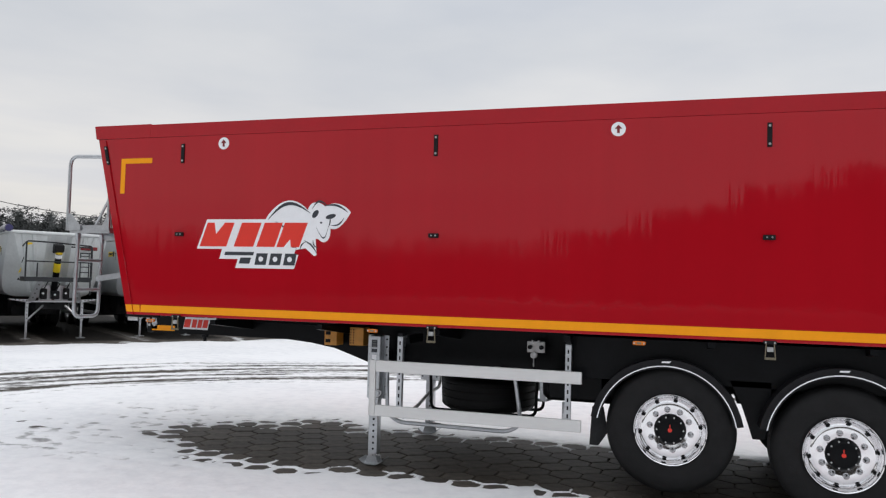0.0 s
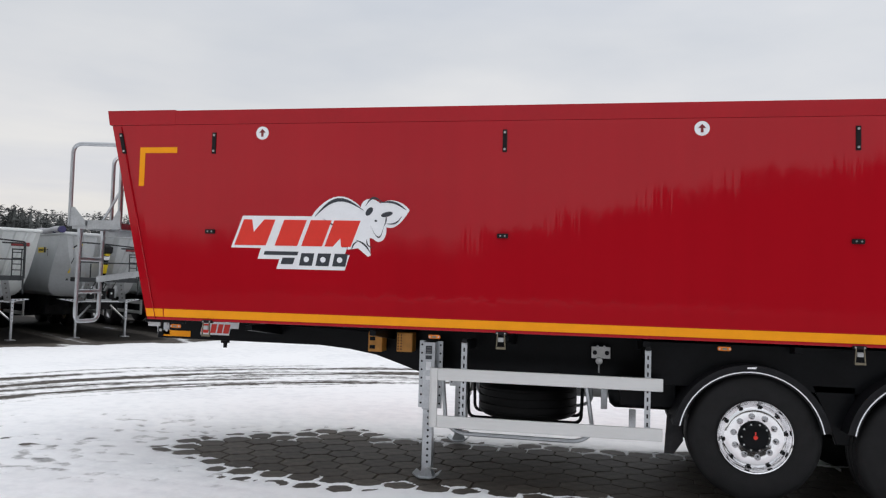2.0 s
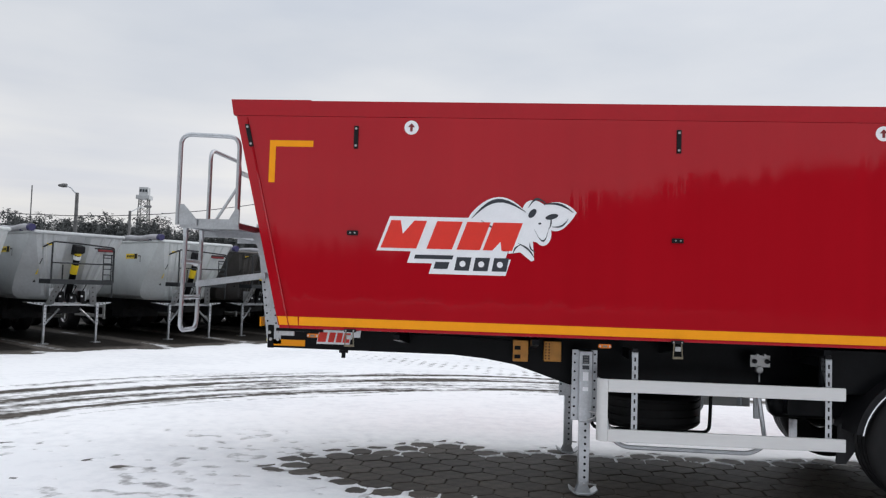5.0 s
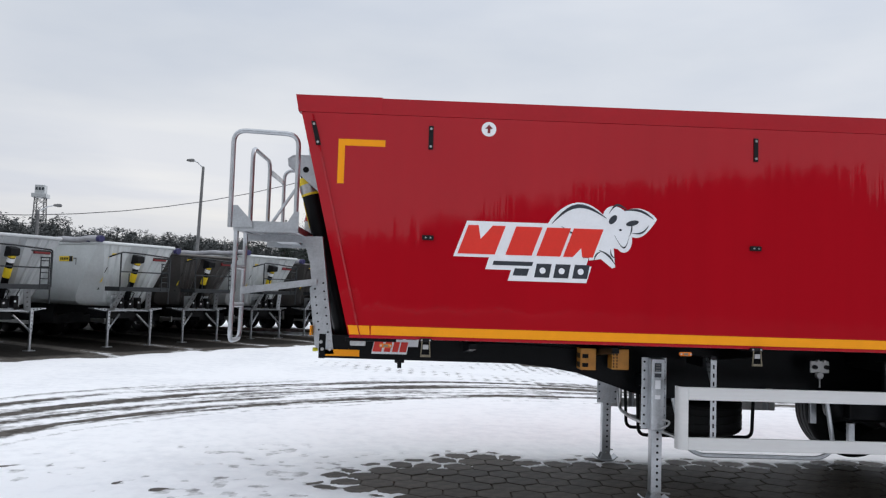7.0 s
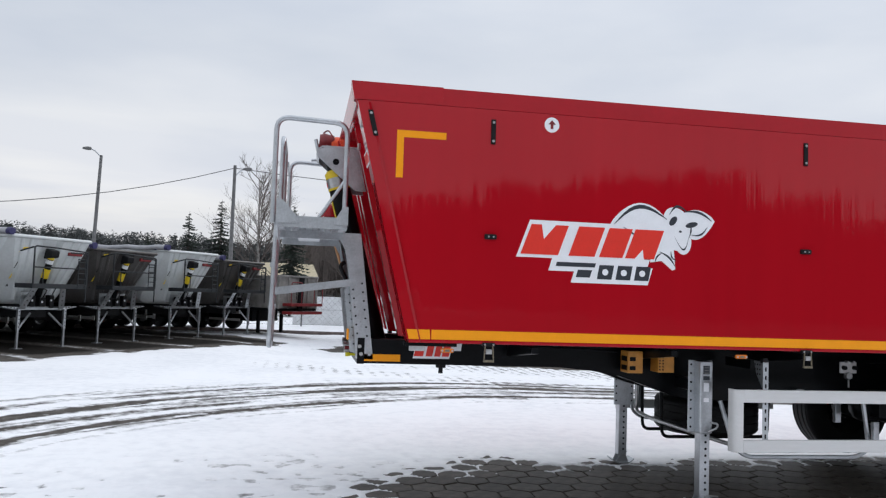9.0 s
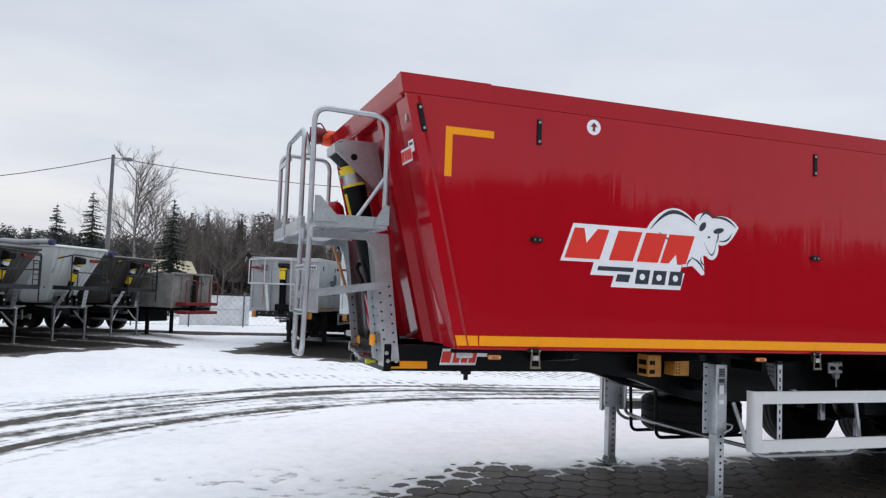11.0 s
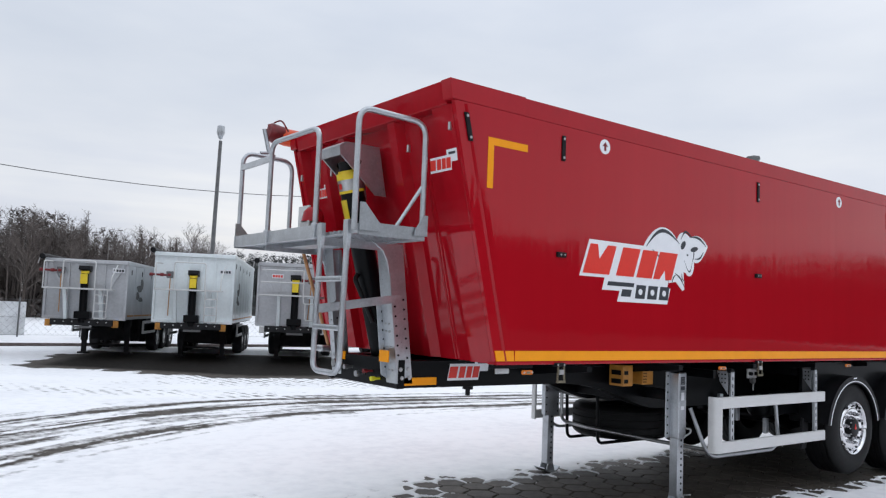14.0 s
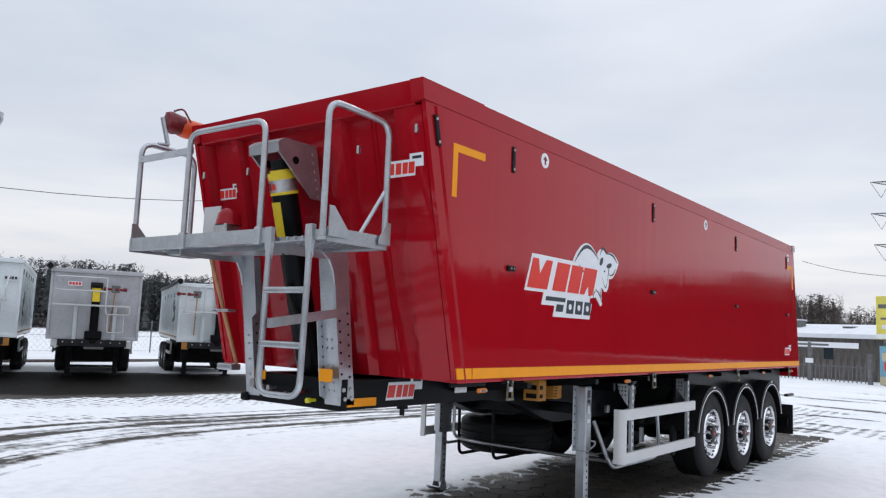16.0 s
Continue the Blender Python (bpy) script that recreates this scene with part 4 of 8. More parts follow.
lathe(bm, [(0.0005, 0), (0.02, 0), (0.02, 0.05), (0.045, 0.05), (0.045, 0.075), (0.0005, 0.075)], (-5.22, CN + 0.05, 1.085), "z", 12)
part("drain_plug", bm, M_MATT, beam_near)


def side_lamp(x, y, z, parent):
    bm = B()
    box(bm, x - 0.054, x + 0.054, y - 0.018, y + 0.01, z - 0.017, z + 0.017, 0.012)
    o = part("side_lamp", bm, M_LAMP, parent, "amber side marker lamp")
    studs("screw", [(x + s, y - 0.021, z) for s in (-0.04, 0.04)], 0.008, 0.004, M_STEEL, o)
    bm = B()
    box(bm, x - 0.018, x + 0.018, y - 0.023, y - 0.016, z - 0.009, z + 0.009, 0.003)
    part("reflector", bm, M_CLIP, o)


for lx in (-5.33, -2.83, -0.39, 1.95, 3.6):
    side_lamp(lx + 0.008, NEAR + 0.005, 1.344, trailer)
bm = B()
box(bm, -5.62, -5.49, NEAR + 0.01, NEAR + 0.03, 1.335, 1.375, 0.008)
part("clear_lamp", bm, M_STEEL, trailer, "pale front marker lamp")
bm = B()
disc(bm, (-5.56, NEAR + 0.01, 1.445), 0.018, 0.02, "y", 14)
part("green_mark", bm, M_GREENDOT, trailer, "small green disc")
# thin mounting plate that carries the front marker lamps
bm = B()
box(bm, -5.66, -5.24, NEAR + 0.025, NEAR + 0.045, 1.372, 1.40, 0.004)
part("lamp_bracket", bm, M_BLACK, trailer)

# couplings on the nose
for y, z, r, mat, nm in ((8.36, 1.30, 0.035, M_STEEL, "air_coupling"), (8.25, 1.28, 0.02, M_STEEL, "air_coupling"), (8.17, 1.28, 0.02, M_STEEL, "air_coupling"), (7.98, 1.24, 0.025, M_STEEL, "air_coupling"), (7.86, 1.27, 0.016, M_STRAP, "air_coupling"), (7.74, 1.22, 0.019, M_YCAP, "air_coupling")):
    bm = B()
    lathe(bm, [(0.0005, 0), (r, 0), (r, 0.03), (r * 0.6, 0.05), (r * 0.6, 0.09), (0.0005, 0.09)], (-6.05, y, z), "x", 14)
    part(nm, bm, mat, nose)
bm = B()
box(bm, -5.99, -5.92, CF - 0.02, CF + 0.06, 1.15, 1.22, 0.02)
part("nose_hook", bm, M_BLACK, nose)

# wheel chocks in their holders
bm = B()
box(bm, -3.585, -3.445, 7.26, 7.43, 1.14, 1.335, 0.006)
holder = part("wheel_chock", bm, M_ORANGE, trailer, "ochre plastic wheel chock in its holder")
for z in (1.185, 1.265):
    bm = B()
    box(bm, -3.57, -3.515, 7.257, 7.262, z - 0.018, z + 0.018)
    part("slot", bm, M_BLACK, holder, smooth=0)
    bm = B()
    box(bm, -3.588, -3.583, 7.285, 7.40, z - 0.022, z + 0.022)
    part("slot", bm, M_BLACK, holder, smooth=0)
bm = B()
prism(bm, [(-3.30, 1.15), (-3.145, 1.15), (-3.145, 1.335), (-3.30, 1.335)], "y", 7.26, 7.42, 0.006)
chock = part("wheel_chock", bm, M_ORANGE, trailer, "ochre plastic wheel chock in its holder")
studs("hole", [(x, 7.254, z) for z in np.linspace(1.175, 1.31, 6) for x in (-3.285, -3.255)], 0.007, 0.008, M_BLACK, chock)


# landing legs
def landing_leg(y, out):
    """out: -1 on the near side, 1 on the far side. A flanged channel round a perforated square tube."""
    xc, back = -2.94, y - out * 0.05
    bm = B()
    box(bm, xc - 0.112, xc + 0.112, back - 0.006, back + 0.006, 0.645, 1.275, 0.003)
    o = part("landing_leg", bm, M_ZINC, trailer, "galvanised landing leg")
    bm = B()
    box(bm, xc - 0.056, xc + 0.064, min(back, y + out * 0.062), max(back, y + out * 0.062), 0.645, 1.275, 0.012)
    part("outer_tube", bm, M_ZINC, o)
    bm = B()
    box(bm, xc - 0.047, xc + 0.049, y - 0.047, y + 0.047, 0.10, 0.66, 0.008)
    inner = part("inner_tube", bm, M_ZINC, o)
    for s in (-1, 1):
        yy = y + s * 0.0495
        studs("hole", [(xc + 0.008, min(yy, yy - s * 0.004), 0.165 + 0.058 * k) for k in range(9)], 0.0115, 0.004, M_BLACK, inner, n=10)
    for dx in (-0.088, 0.09):
        for s in (-1, 1):
            yy = back + s * 0.008
            studs("hole", [(xc + dx, min(yy, yy - s * 0.003), 0.69 + 0.078 * k) for k in range(8)], 0.010, 0.003, M_BLACK, o)
    # swivelling foot: a dished plate with bent-up ends between two cheeks
    bm = B()
    prof = [(xc - 0.125, 0.062), (xc - 0.085, 0.030), (xc - 0.05, 0.016), (xc + 0.05, 0.016), (xc + 0.085, 0.030), (xc + 0.125, 0.062), (xc + 0.118, 0.070), (xc + 0.08, 0.040), (xc + 0.048, 0.027), (xc - 0.048, 0.027), (xc - 0.08, 0.040), (xc - 0.118, 0.070)]
    prism(bm, prof, "y", y - 0.085, y + 0.085)
    foot = part("foot", bm, M_ZINC, o)
    for s in (-1, 1):
        bm = B()
        prism(bm, [(xc - 0.07, 0.027), (xc + 0.07, 0.027), (xc + 0.03, 0.125), (xc - 0.03, 0.125)], "y", y + s * 0.052 - 0.004, y + s * 0.052 + 0.004)
        part("cheek", bm, M_ZINC, foot, smooth=0)
    bm = B()
    tube(bm, [(xc + 0.005, y - 0.08, 0.105), (xc + 0.005, y + 0.08, 0.105)], 0.012, 8)
    part("pin", bm, M_STEEL, foot)
    bm = B()
    tube(bm, [(xc + 0.02, y + out * 0.075, 0.118), (xc + 0.11, y + out * 0.085, 0.112)], 0.007, 6)
    part("split_pin", bm, M_STEEL, foot)
    bm = B()
    y0 = y + out * 0.0645
    lo, hi = min(y0, y0 - out * 0.003), max(y0, y0 - out * 0.003)
    box(bm, xc - 0.03, xc + 0.03, lo, hi, 1.11, 1.145)
    part("type_plate", bm, M_DARKVINYL, o, smooth=0)
    bm = B()
    box(bm, xc - 0.03, xc + 0.03, lo, hi, 1.16, 1.235)
    plate = part("rating_plate", bm, M_DARKVINYL, o, smooth=0)
    bm = B()
    for k in range(3):
        box(bm, xc - 0.02, xc + 0.02, min(lo, hi) - 0.0006, hi + 0.0006, 1.165 + 0.024 * k, 1.175 + 0.024 * k)
    part("text_bar", bm, M_CONC, plate, smooth=0)
    for z0, z1 in ((1.01, 1.085), (0.92, 0.955)):
        bm = B()
        box(bm, xc - 0.024, xc + 0.024, lo, hi, z0, z1)
        part("label", bm, M_WHITE, o, smooth=0)
    bm = B()
    tube(bm, fillet([(xc + 0.02, y + out * 0.07, 0.665), (xc + 0.09, y + out * 0.09, 0.70), (xc + 0.10, y + out * 0.09, 0.735), (xc + 0.04, y + out * 0.07, 0.745)], 0.03), 0.009, 8)
    part("release_handle", bm, M_STEEL, o)
    return o


landing_leg(7.13, -1)
landing_leg(8.87, 1)
bm = B()
box(bm, -3.02, -2.92, 7.2, 8.8, 1.0, 1.1, 0.01)
part("leg_cross_beam", bm, M_BLACK, trailer)


# side guards
def side_guard(y0, y1):
    face, back = y0, y1
    bm = B()
    lo, hi = min(face, back), max(face, back)
    box(bm, -2.785, -0.862, lo, hi, 0.962, 1.068, 0.006)
    o = part("side_guard", bm, M_ALU, trailer, "pale aluminium side guard rails")
    bm = B()
    box(bm, -2.785, -0.862, lo, hi, 0.549, 0.652, 0.006)
    part("lower_rail", bm, M_ALU, o)
    s = 1 if back > face else -1
    pts = [(-2.786, face), (-2.83, face + s * 0.006), (-2.858, face + s * 0.03), (-2.868, face + s * 0.06), (-2.868, face + s * 0.10), (-2.846, face + s * 0.10), (-2.846, face + s * 0.064), (-2.838, face + s * 0.044), (-2.82, face + s * 0.03), (-2.786, face + s * 0.026)]
    bm = B()
    prism(bm, pts, "z", 0.549, 1.068)
    part("end_piece", bm, M_ALU, o)
    for x in (-2.56, -0.985):
        bm = B()
        w = 0.025
        prism(bm, [(x - w, back), (x + w, back), (x + w, back + s * 0.05), (x + w - 0.006, back + s * 0.05), (x + w - 0.006, back + s * 0.006), (x - w, back + s * 0.006)], "z", 0.56, 1.30)
        post = part("upright", bm, M_ZINC, o, smooth=0)
        q = back - s * 0.0015
        bm = B()
        box(bm, x - 0.007, x + 0.007, min(q, q + s * 0.002), max(q, q + s * 0.002), 0.66, 0.695)
        slot = part("slot", bm, M_BLACK, post, smooth=0)
        for k in range(1, 9):
            again(slot, (0, 0, 0.07 * k))
        bm = B()
        prism(bm, [(back + s * 0.05, 1.30), (back + s * 0.17, 1.30), (back + s * 0.14, 1.20), (back + s * 0.05, 1.08)], "x", x - 0.004, x + 0.004)
        gus = part("gusset", bm, M_ZINC, post, "perforated galvanised gusset", smooth=0)
        studs("hole", [(x - 0.005, back + s * (0.08 + 0.035 * i), 1.27 - 0.04 * j) for i in range(3) for j in range(3) if i + j < 4], 0.009, 0.01, M_BLACK, gus, axis="x")
        bm = B()
        box(bm, x - 0.02, x + 0.02, min(back + s * 0.2, back + s * 0.6), max(back + s * 0.2, back + s * 0.6), 1.22, 1.30)
        part("bracket", bm, M_BLACK, post, smooth=0)
        bm = B()
        box(bm, x - 0.022, x + 0.022, min(back, back + s * 0.05), max(back, back + s * 0.05), 1.29, 1.33, 0.004)
        part("cap", bm, M_MATT, post)


side_guard(6.735, 6.775)
side_guard(9.265, 9.225)
# bent tube guards below the rails
for yy, nm in ((6.95, "tube_guard"), (9.05, "tube_guard")):
    bm = B()
    tube(bm, fillet([(-2.80, yy + (0.13 if yy < 8 else -0.13), 0.93), (-2.74, yy, 0.55), (-2.62, yy, 0.47), (-1.55, yy, 0.465), (-1.43, yy, 0.54), (-1.50, yy, 1.02)], 0.09), 0.019, 10)
    part(nm, bm, M_ZINC, trailer, "bent galvanised tube")
bm = B()
tube(bm, fillet([(-2.58, 6.97, 0.52), (-2.66, 7.6, 0.53), (-2.80, 8.4, 0.56), (-2.80, 8.80, 0.58), (-2.80, 8.80, 1.0)], 0.09), 0.019, 10)
part("tube_guard", bm, M_STEEL, trailer, "bent dark steel tube")


# wheels
def tyre_mesh(bm, c, r=0.53, w=0.385, axis="y", n=56):
    h = w / 2
    prof = [(0.29, -h + 0.03), (0.32, -h + 0.012), (0.40, -h), (r - 0.055, -h + 0.012), (r - 0.02, -h + 0.035), (r, -h + 0.06)]
    for g in (-0.11, -0.04, 0.04, 0.11):
        prof += [(r, g - 0.009), (r - 0.014, g - 0.007), (r - 0.014, g + 0.007), (r, g + 0.009)]
    prof += [(r, h - 0.06), (r - 0.02, h - 0.035), (r - 0.055, h - 0.012), (0.40, h), (0.32, h - 0.012), (0.29, h - 0.03), (0.29, -h + 0.03)]
    return lathe(bm, prof, c, axis, n)


def wheel(x, y, z, out):
    """A wheel whose dished face looks along out (-1: near side)."""
    bm = B()
    tyre_mesh(bm, (x, y - out * 0.0, z))
    o = part("wheel", bm, M_RUBBER, trailer, "black tyre on a polished aluminium rim")
    f = y + out * 0.1925
    bm = B()
    prof = [(0.302, -0.012), (0.296, 0.004), (0.282, -0.004), (0.272, -0.045), (0.262, -0.06), (0.246, -0.035), (0.215, -0.02), (0.15, -0.03), (0.12, -0.035), (0.12, -0.07), (0.262, -0.10), (0.295, -0.06), (0.302, -0.012)]
    lathe(bm, [(r, out * h) for r, h in prof], (x, f, z), "y", 48)
    rim = part("rim", bm, M_CHROME, o, "mirror-polished alloy rim")
    hole, nut = None, None
    for k in range(10):
        q = radians(36 * k + 8)
        if hole is None:
            bm = B()
            oval(bm, x + 0.251 * math.cos(q), z + 0.251 * math.sin(q), 0.018, 0.011, q + math.pi / 2, f + out * (-0.028) - 0.012, f + out * (-0.028) + 0.004, 12)
            hole = part("hand_hole", bm, M_BLACK, rim, smooth=0)
            h0 = q
        else:
            p = again(hole, (0.251 * (math.cos(q) - math.cos(h0)), 0, 0.251 * (math.sin(q) - math.sin(h0))))
            p.rotation_euler = (0, -(q - h0), 0)
        q2 = q + radians(18)
        if nut is None:
            bm = B()
            lathe(bm, [(0.0005, out * 0.05), (0.012, out * 0.047), (0.018, out * 0.032), (0.019, out * 0.004), (0.026, 0.0), (0.026, -out * 0.02)], (x + 0.168 * math.cos(q2), f - out * 0.022, z + 0.168 * math.sin(q2)), "y", 12)
            nut = part("wheel_nut", bm, M_NUT, rim)
            n0 = q2
        else:
            again(nut, (0.168 * (math.cos(q2) - math.cos(n0)), 0, 0.168 * (math.sin(q2) - math.sin(n0))))
    bm = B()
    lathe(bm, [(0.0005, out * 0.035), (0.088, out * 0.035), (0.104, out * 0.028), (0.122, out * 0.0), (0.136, -out * 0.02), (0.136, -out * 0.05)], (x, f - out * 0.02, z), "y", 32)
    hub = part("hub_cap", bm, M_BLACK, o, "glossy black hub cap with red centre")
    studs("hub_bolt", [(x + 0.108 * math.cos(radians(36 * k)), f + out * 0.008 - 0.006, z + 0.108 * math.sin(radians(36 * k))) for k in range(10)], 0.007, 0.012, M_STEEL, hub)
    bm = B()
    disc(bm, (x, f + out * 0.018 - 0.004, z), 0.017, 0.008, "y", 16)
    part("red_dot", bm, M_LOGORED, hub)
    bm = B()
    box(bm, x - 0.004, x + 0.004, f + out * 0.017 - 0.003, f + out * 0.017 + 0.003, z + 0.02, z + 0.045)
    part("red_line", bm, M_LOGORED, hub, smooth=0)
    return o


AXLES = ((-0.125, 0.62), (1.185, 0.53), (2.495, 0.53))
for ax, az in AXLES:
    wheel(ax, NEAR + 0.055 + 0.1925, az + 0.008, -1)
    wheel(ax, FAR - 0.055 - 0.1925, az + 0.008, 1)
    bm = B()
    lathe(bm, [(0.0005, 0), (0.07, 0), (0.07, 1.9), (0.0005, 1.9)], (ax, MIDY - 0.95, az), "y", 16)
    part("axle", bm, M_BLACK, trailer)
    for yy in (CN + 0.05, CF - 0.05):
        bm = B()
        lathe(bm, [(0.0005, 0.0), (0.11, 0.0), (0.13, 0.04), (0.12, 0.12), (0.13, 0.2), (0.11, 0.24), (0.0005, 0.24)], (ax + 0.28, yy, az + 0.02), "z", 18)
        part("air_spring", bm, M_RUBBER, trailer)
        bm = B()
        prism(bm, [(ax - 0.55, 0.92), (ax - 0.45, 0.92), (ax + 0.35, az + 0.02), (ax + 0.35, az - 0.05), (ax - 0.05, az - 0.12), (ax - 0.5, 0.66)], "y", yy - 0.05, yy + 0.05, 0.008)
        part("trailing_arm", bm, M_BLACK, trailer)


def mudguard(x, y0, y1, face):
    """Black arch with a bright edge line; face: the y of its outer lip."""
    r0, zc = 0.625, 0.592
    angles = [radians(a) for a in np.linspace(10, 170, 25)]
    bm = B()
    pts = [(x + r0 * math.cos(a), zc + r0 * math.sin(a)) for a in angles]
    inn = [(x + (r0 - 0.02) * math.cos(a), zc + (r0 - 0.02) * math.sin(a)) for a in angles]
    prism(bm, pts + inn[::-1], "y", y0, y1)
    o = part("mudguard", bm, M_MATT, trailer, "black plastic mudguard with a white edge line", smooth=30)
    bm = B()
    inn = [(x + (r0 - 0.075) * math.cos(a), zc + (r0 - 0.075) * math.sin(a)) for a in angles]
    prism(bm, pts + inn[::-1], "y", face - 0.012, face + 0.012, 0.0)
    part("lip", bm, M_MATT, o, smooth=30)
    bm = B()
    r1 = r0 - 0.052
    a = [(x + r1 * math.cos(q), zc + r1 * math.sin(q)) for q in angles]
    b = [(x + (r1 - 0.009) * math.cos(q), zc + (r1 - 0.009) * math.sin(q)) for q in angles]
    prism(bm, a + b[::-1], "y", face - 0.017, face + 0.0)
    part("edge_line", bm, M_WHITE, o, smooth=30)
    bm = B()
    prism(bm, [(x - 0.035, zc + r0 - 0.030), (x + 0.03, zc + r0 - 0.030), (x + 0.045, zc + r0 - 0.014), (x - 0.03, zc + r0 - 0.018)], "y", face - 0.016, face - 0.01)
    part("badge", bm, M_WHITE, o, smooth=0)


for gx in (-0.165, 1.185, 2.495):
    mudguard(gx, NEAR + 0.03, NEAR + 0.47, NEAR + 0.035)
    mudguard(gx, FAR - 0.47, FAR - 0.03, FAR - 0.035)
for gx in (0.51, 1.84):
    for y0, y1 in ((NEAR + 0.20, NEAR + 0.24), (FAR - 0.24, FAR - 0.20)):
        bm = B()
        prism(bm, [(gx - 0.17, 1.06), (gx + 0.17, 1.06), (gx + 0.15, 0.80), (gx + 0.12, 0.58), (gx + 0.02, 0.58), (gx - 0.06, 0.85)], "y", y0, y1, 0.006)
        part("hanger_plate", bm, M_BLACK, trailer, "black suspension hanger between two wheels")
bm = B()
box(bm, 3.9, 3.93, NEAR + 0.05, NEAR + 0.47, 0.30, 0.78, 0.004)
part("mud_flap", bm, M_RUBBER, trailer, "black rubber mud flap")
bm = B()
box(bm, 3.78, 3.92, NEAR + 0.1, FAR - 0.1, 0.42, 0.56, 0.01)
box(bm, 3.8, 3.9, CN, CN + 0.1, 0.5, 0.95, 0.01)
box(bm, 3.8, 3.9, CF - 0.1, CF, 0.5, 0.95, 0.01)
part("rear_bumper", bm, M_BLACK, trailer)
bm = B()
box(bm, 3.55, 3.95, NEAR + 0.04, NEAR + 0.10, 0.93, 0.97, 0.006)
part("rear_hook", bm, M_BLACK, trailer)

# spare wheel lying flat in its basket
bm = B()
tyre_mesh(bm, (-2.13, 8.53, 0.61), axis="z")
spare = part("spare_wheel", bm, M_RUBBER, trailer, "spare tyre lying flat under the chassis")
bm = B()
lathe(bm, [(0.295, -0.15), (0.27, -0.05), (0.12, 0.0), (0.12, 0.02), (0.28, 0.0), (0.295, -0.1)], (-2.13, 8.53, 0.655), "z", 32)
part("rim", bm, M_ALU, spare)
bm = B()
for yy in (8.3, 8.76):
    tube(bm, fillet([(-2.76, yy, 0.95), (-2.74, yy, 0.395), (-1.55, yy, 0.395), (-1.53, yy, 0.95)], 0.08), 0.018, 8)
part("spare_basket", bm, M_BLACK, trailer)
bm = B()
box(bm, -2.76, -1.45, 8.1, 8.9, 0.88, 0.93, 0.01)
part("basket_top", bm, M_BLACK, trailer)

# valve panel, air tanks and small brackets
bm = B()
box(bm, -1.455, -1.285, 7.29, 7.31, 1.17, 1.275, 0.003)
panel = part("valve_panel", bm, M_ALU, trailer, "aluminium valve panel with two knobs")
for dx, dz, r, mat in ((-0.055, 0.0, 0.02, M_MATT), (0.055, 0.0, 0.02, M_MATT), (-0.03, 0.055, 0.012, M_STEEL), (0.03, 0.055, 0.012, M_STEEL), (-0.015, -0.075, 0.033, M_STEEL)):
    bm = B()
    disc(bm, (-1.37 + dx, 7.255, 1.222 + dz), r, 0.04, "y", 14)
    part("knob", bm, mat, panel)
bm = B()
tube(bm, [(-1.385, 7.27, 1.12), (-1.385, 7.27, 1.04)], 0.008, 6)
part("pull_rod", bm, M_STEEL, panel)
for x0, x1, y, r in ((-1.30, -0.55, 7.32, 0.13), (-1.25, -0.5, 8.62, 0.13)):
    bm = B()
    lathe(bm, [(0.0005, 0), (r * 0.7, 0.015), (r, 0.06), (r, x1 - x0 - 0.06), (r * 0.7, x1 - x0 - 0.015), (0.0005, x1 - x0)], (x0, y, 0.86), "x", 24)
    part("air_tank", bm, M_BLACK, trailer, "black air reservoir")
bm = B()
box(bm, -1.2, -0.72, 7.1, 7.3, 0.78, 1.02, 0.01)
part("junction_box", bm, M_BLACK, trailer)
for x, y, z0, z1 in ((-1.33, 7.5, 0.68, 0.92), (-1.78, 7.42, 0.92, 1.0), (-1.08, 7.3, 0.55, 0.72)):
    bm = B()
    box(bm, x - 0.03, x + 0.03, y - 0.02, y + 0.02, z0, z1, 0.004)
    part("small_bracket", bm, M_ZINC, trailer)
bm = B()
prism(bm, [(-0.82, 0.40), (-0.74, 0.40), (-0.66, 0.52), (-0.70, 0.74), (-0.80, 0.74)], "y", 7.02, 7.05, 0.004)
part("guard_bracket", bm, M_UNDER, trailer, "dark mudguard bracket")
bm = B()
tube(bm, fillet([(-4.62, CN - 0.015, 1.29), (-4.62, CN - 0.015, 1.34), (-4.0, CN - 0.015, 1.33), (-3.6, CN - 0.015, 1.31)], 0.03), 0.008, 6)
part("air_line", bm, M_MATT, trailer)

# hydraulic ram in front of the body
CYB, CYT = Vector((-5.72, MIDY, 1.18)), Vector((-6.205, MIDY, 2.92))
cyl_dir = (CYT - CYB).normalized()


def at_ram(s):
    return CYB + cyl_dir * s


bm = B()
tube(bm, [at_ram(0), at_ram(1.70)], 0.098, 28)
ram = part("hydraulic_ram", bm, M_BLACK, trailer, "black hydraulic ram with a yellow and grey collar")
for s0, s1, r, mat, nm in ((1.60, 1.622, 0.104, M_YELLOW, "collar"), (1.622, 1.712, 0.103, M_STEEL, "collar"), (1.712, 1.765, 0.104, M_YELLOW, "collar"), (1.765, 1.785, 0.085, M_YELLOW, "collar"), (1.785, 1.86, 0.07, M_MATT, "rod_eye")):
    bm = B()
    tube(bm, [at_ram(s0), at_ram(s1)], r, 28)
    part(nm, bm, mat, ram)
bm = B()
ram_front = (Vector((-1, 0, 0)) + cyl_dir * cyl_dir.x).normalized()
for k in range(6):
    vs = []
    for q, sv in ((k, 1.29), (k + 1, 1.29), (k + 1, 1.55), (k, 1.55)):
        a_ = radians(-25 + 11 * q)
        vs.append(bm.verts.new(at_ram(sv) + (ram_front * math.cos(a_) + Vector((0, 1, 0)) * math.sin(a_)) * 0.1005))
    bm.faces.new(vs)
bmesh.ops.remove_doubles(bm, verts=bm.verts, dist=0.0005)
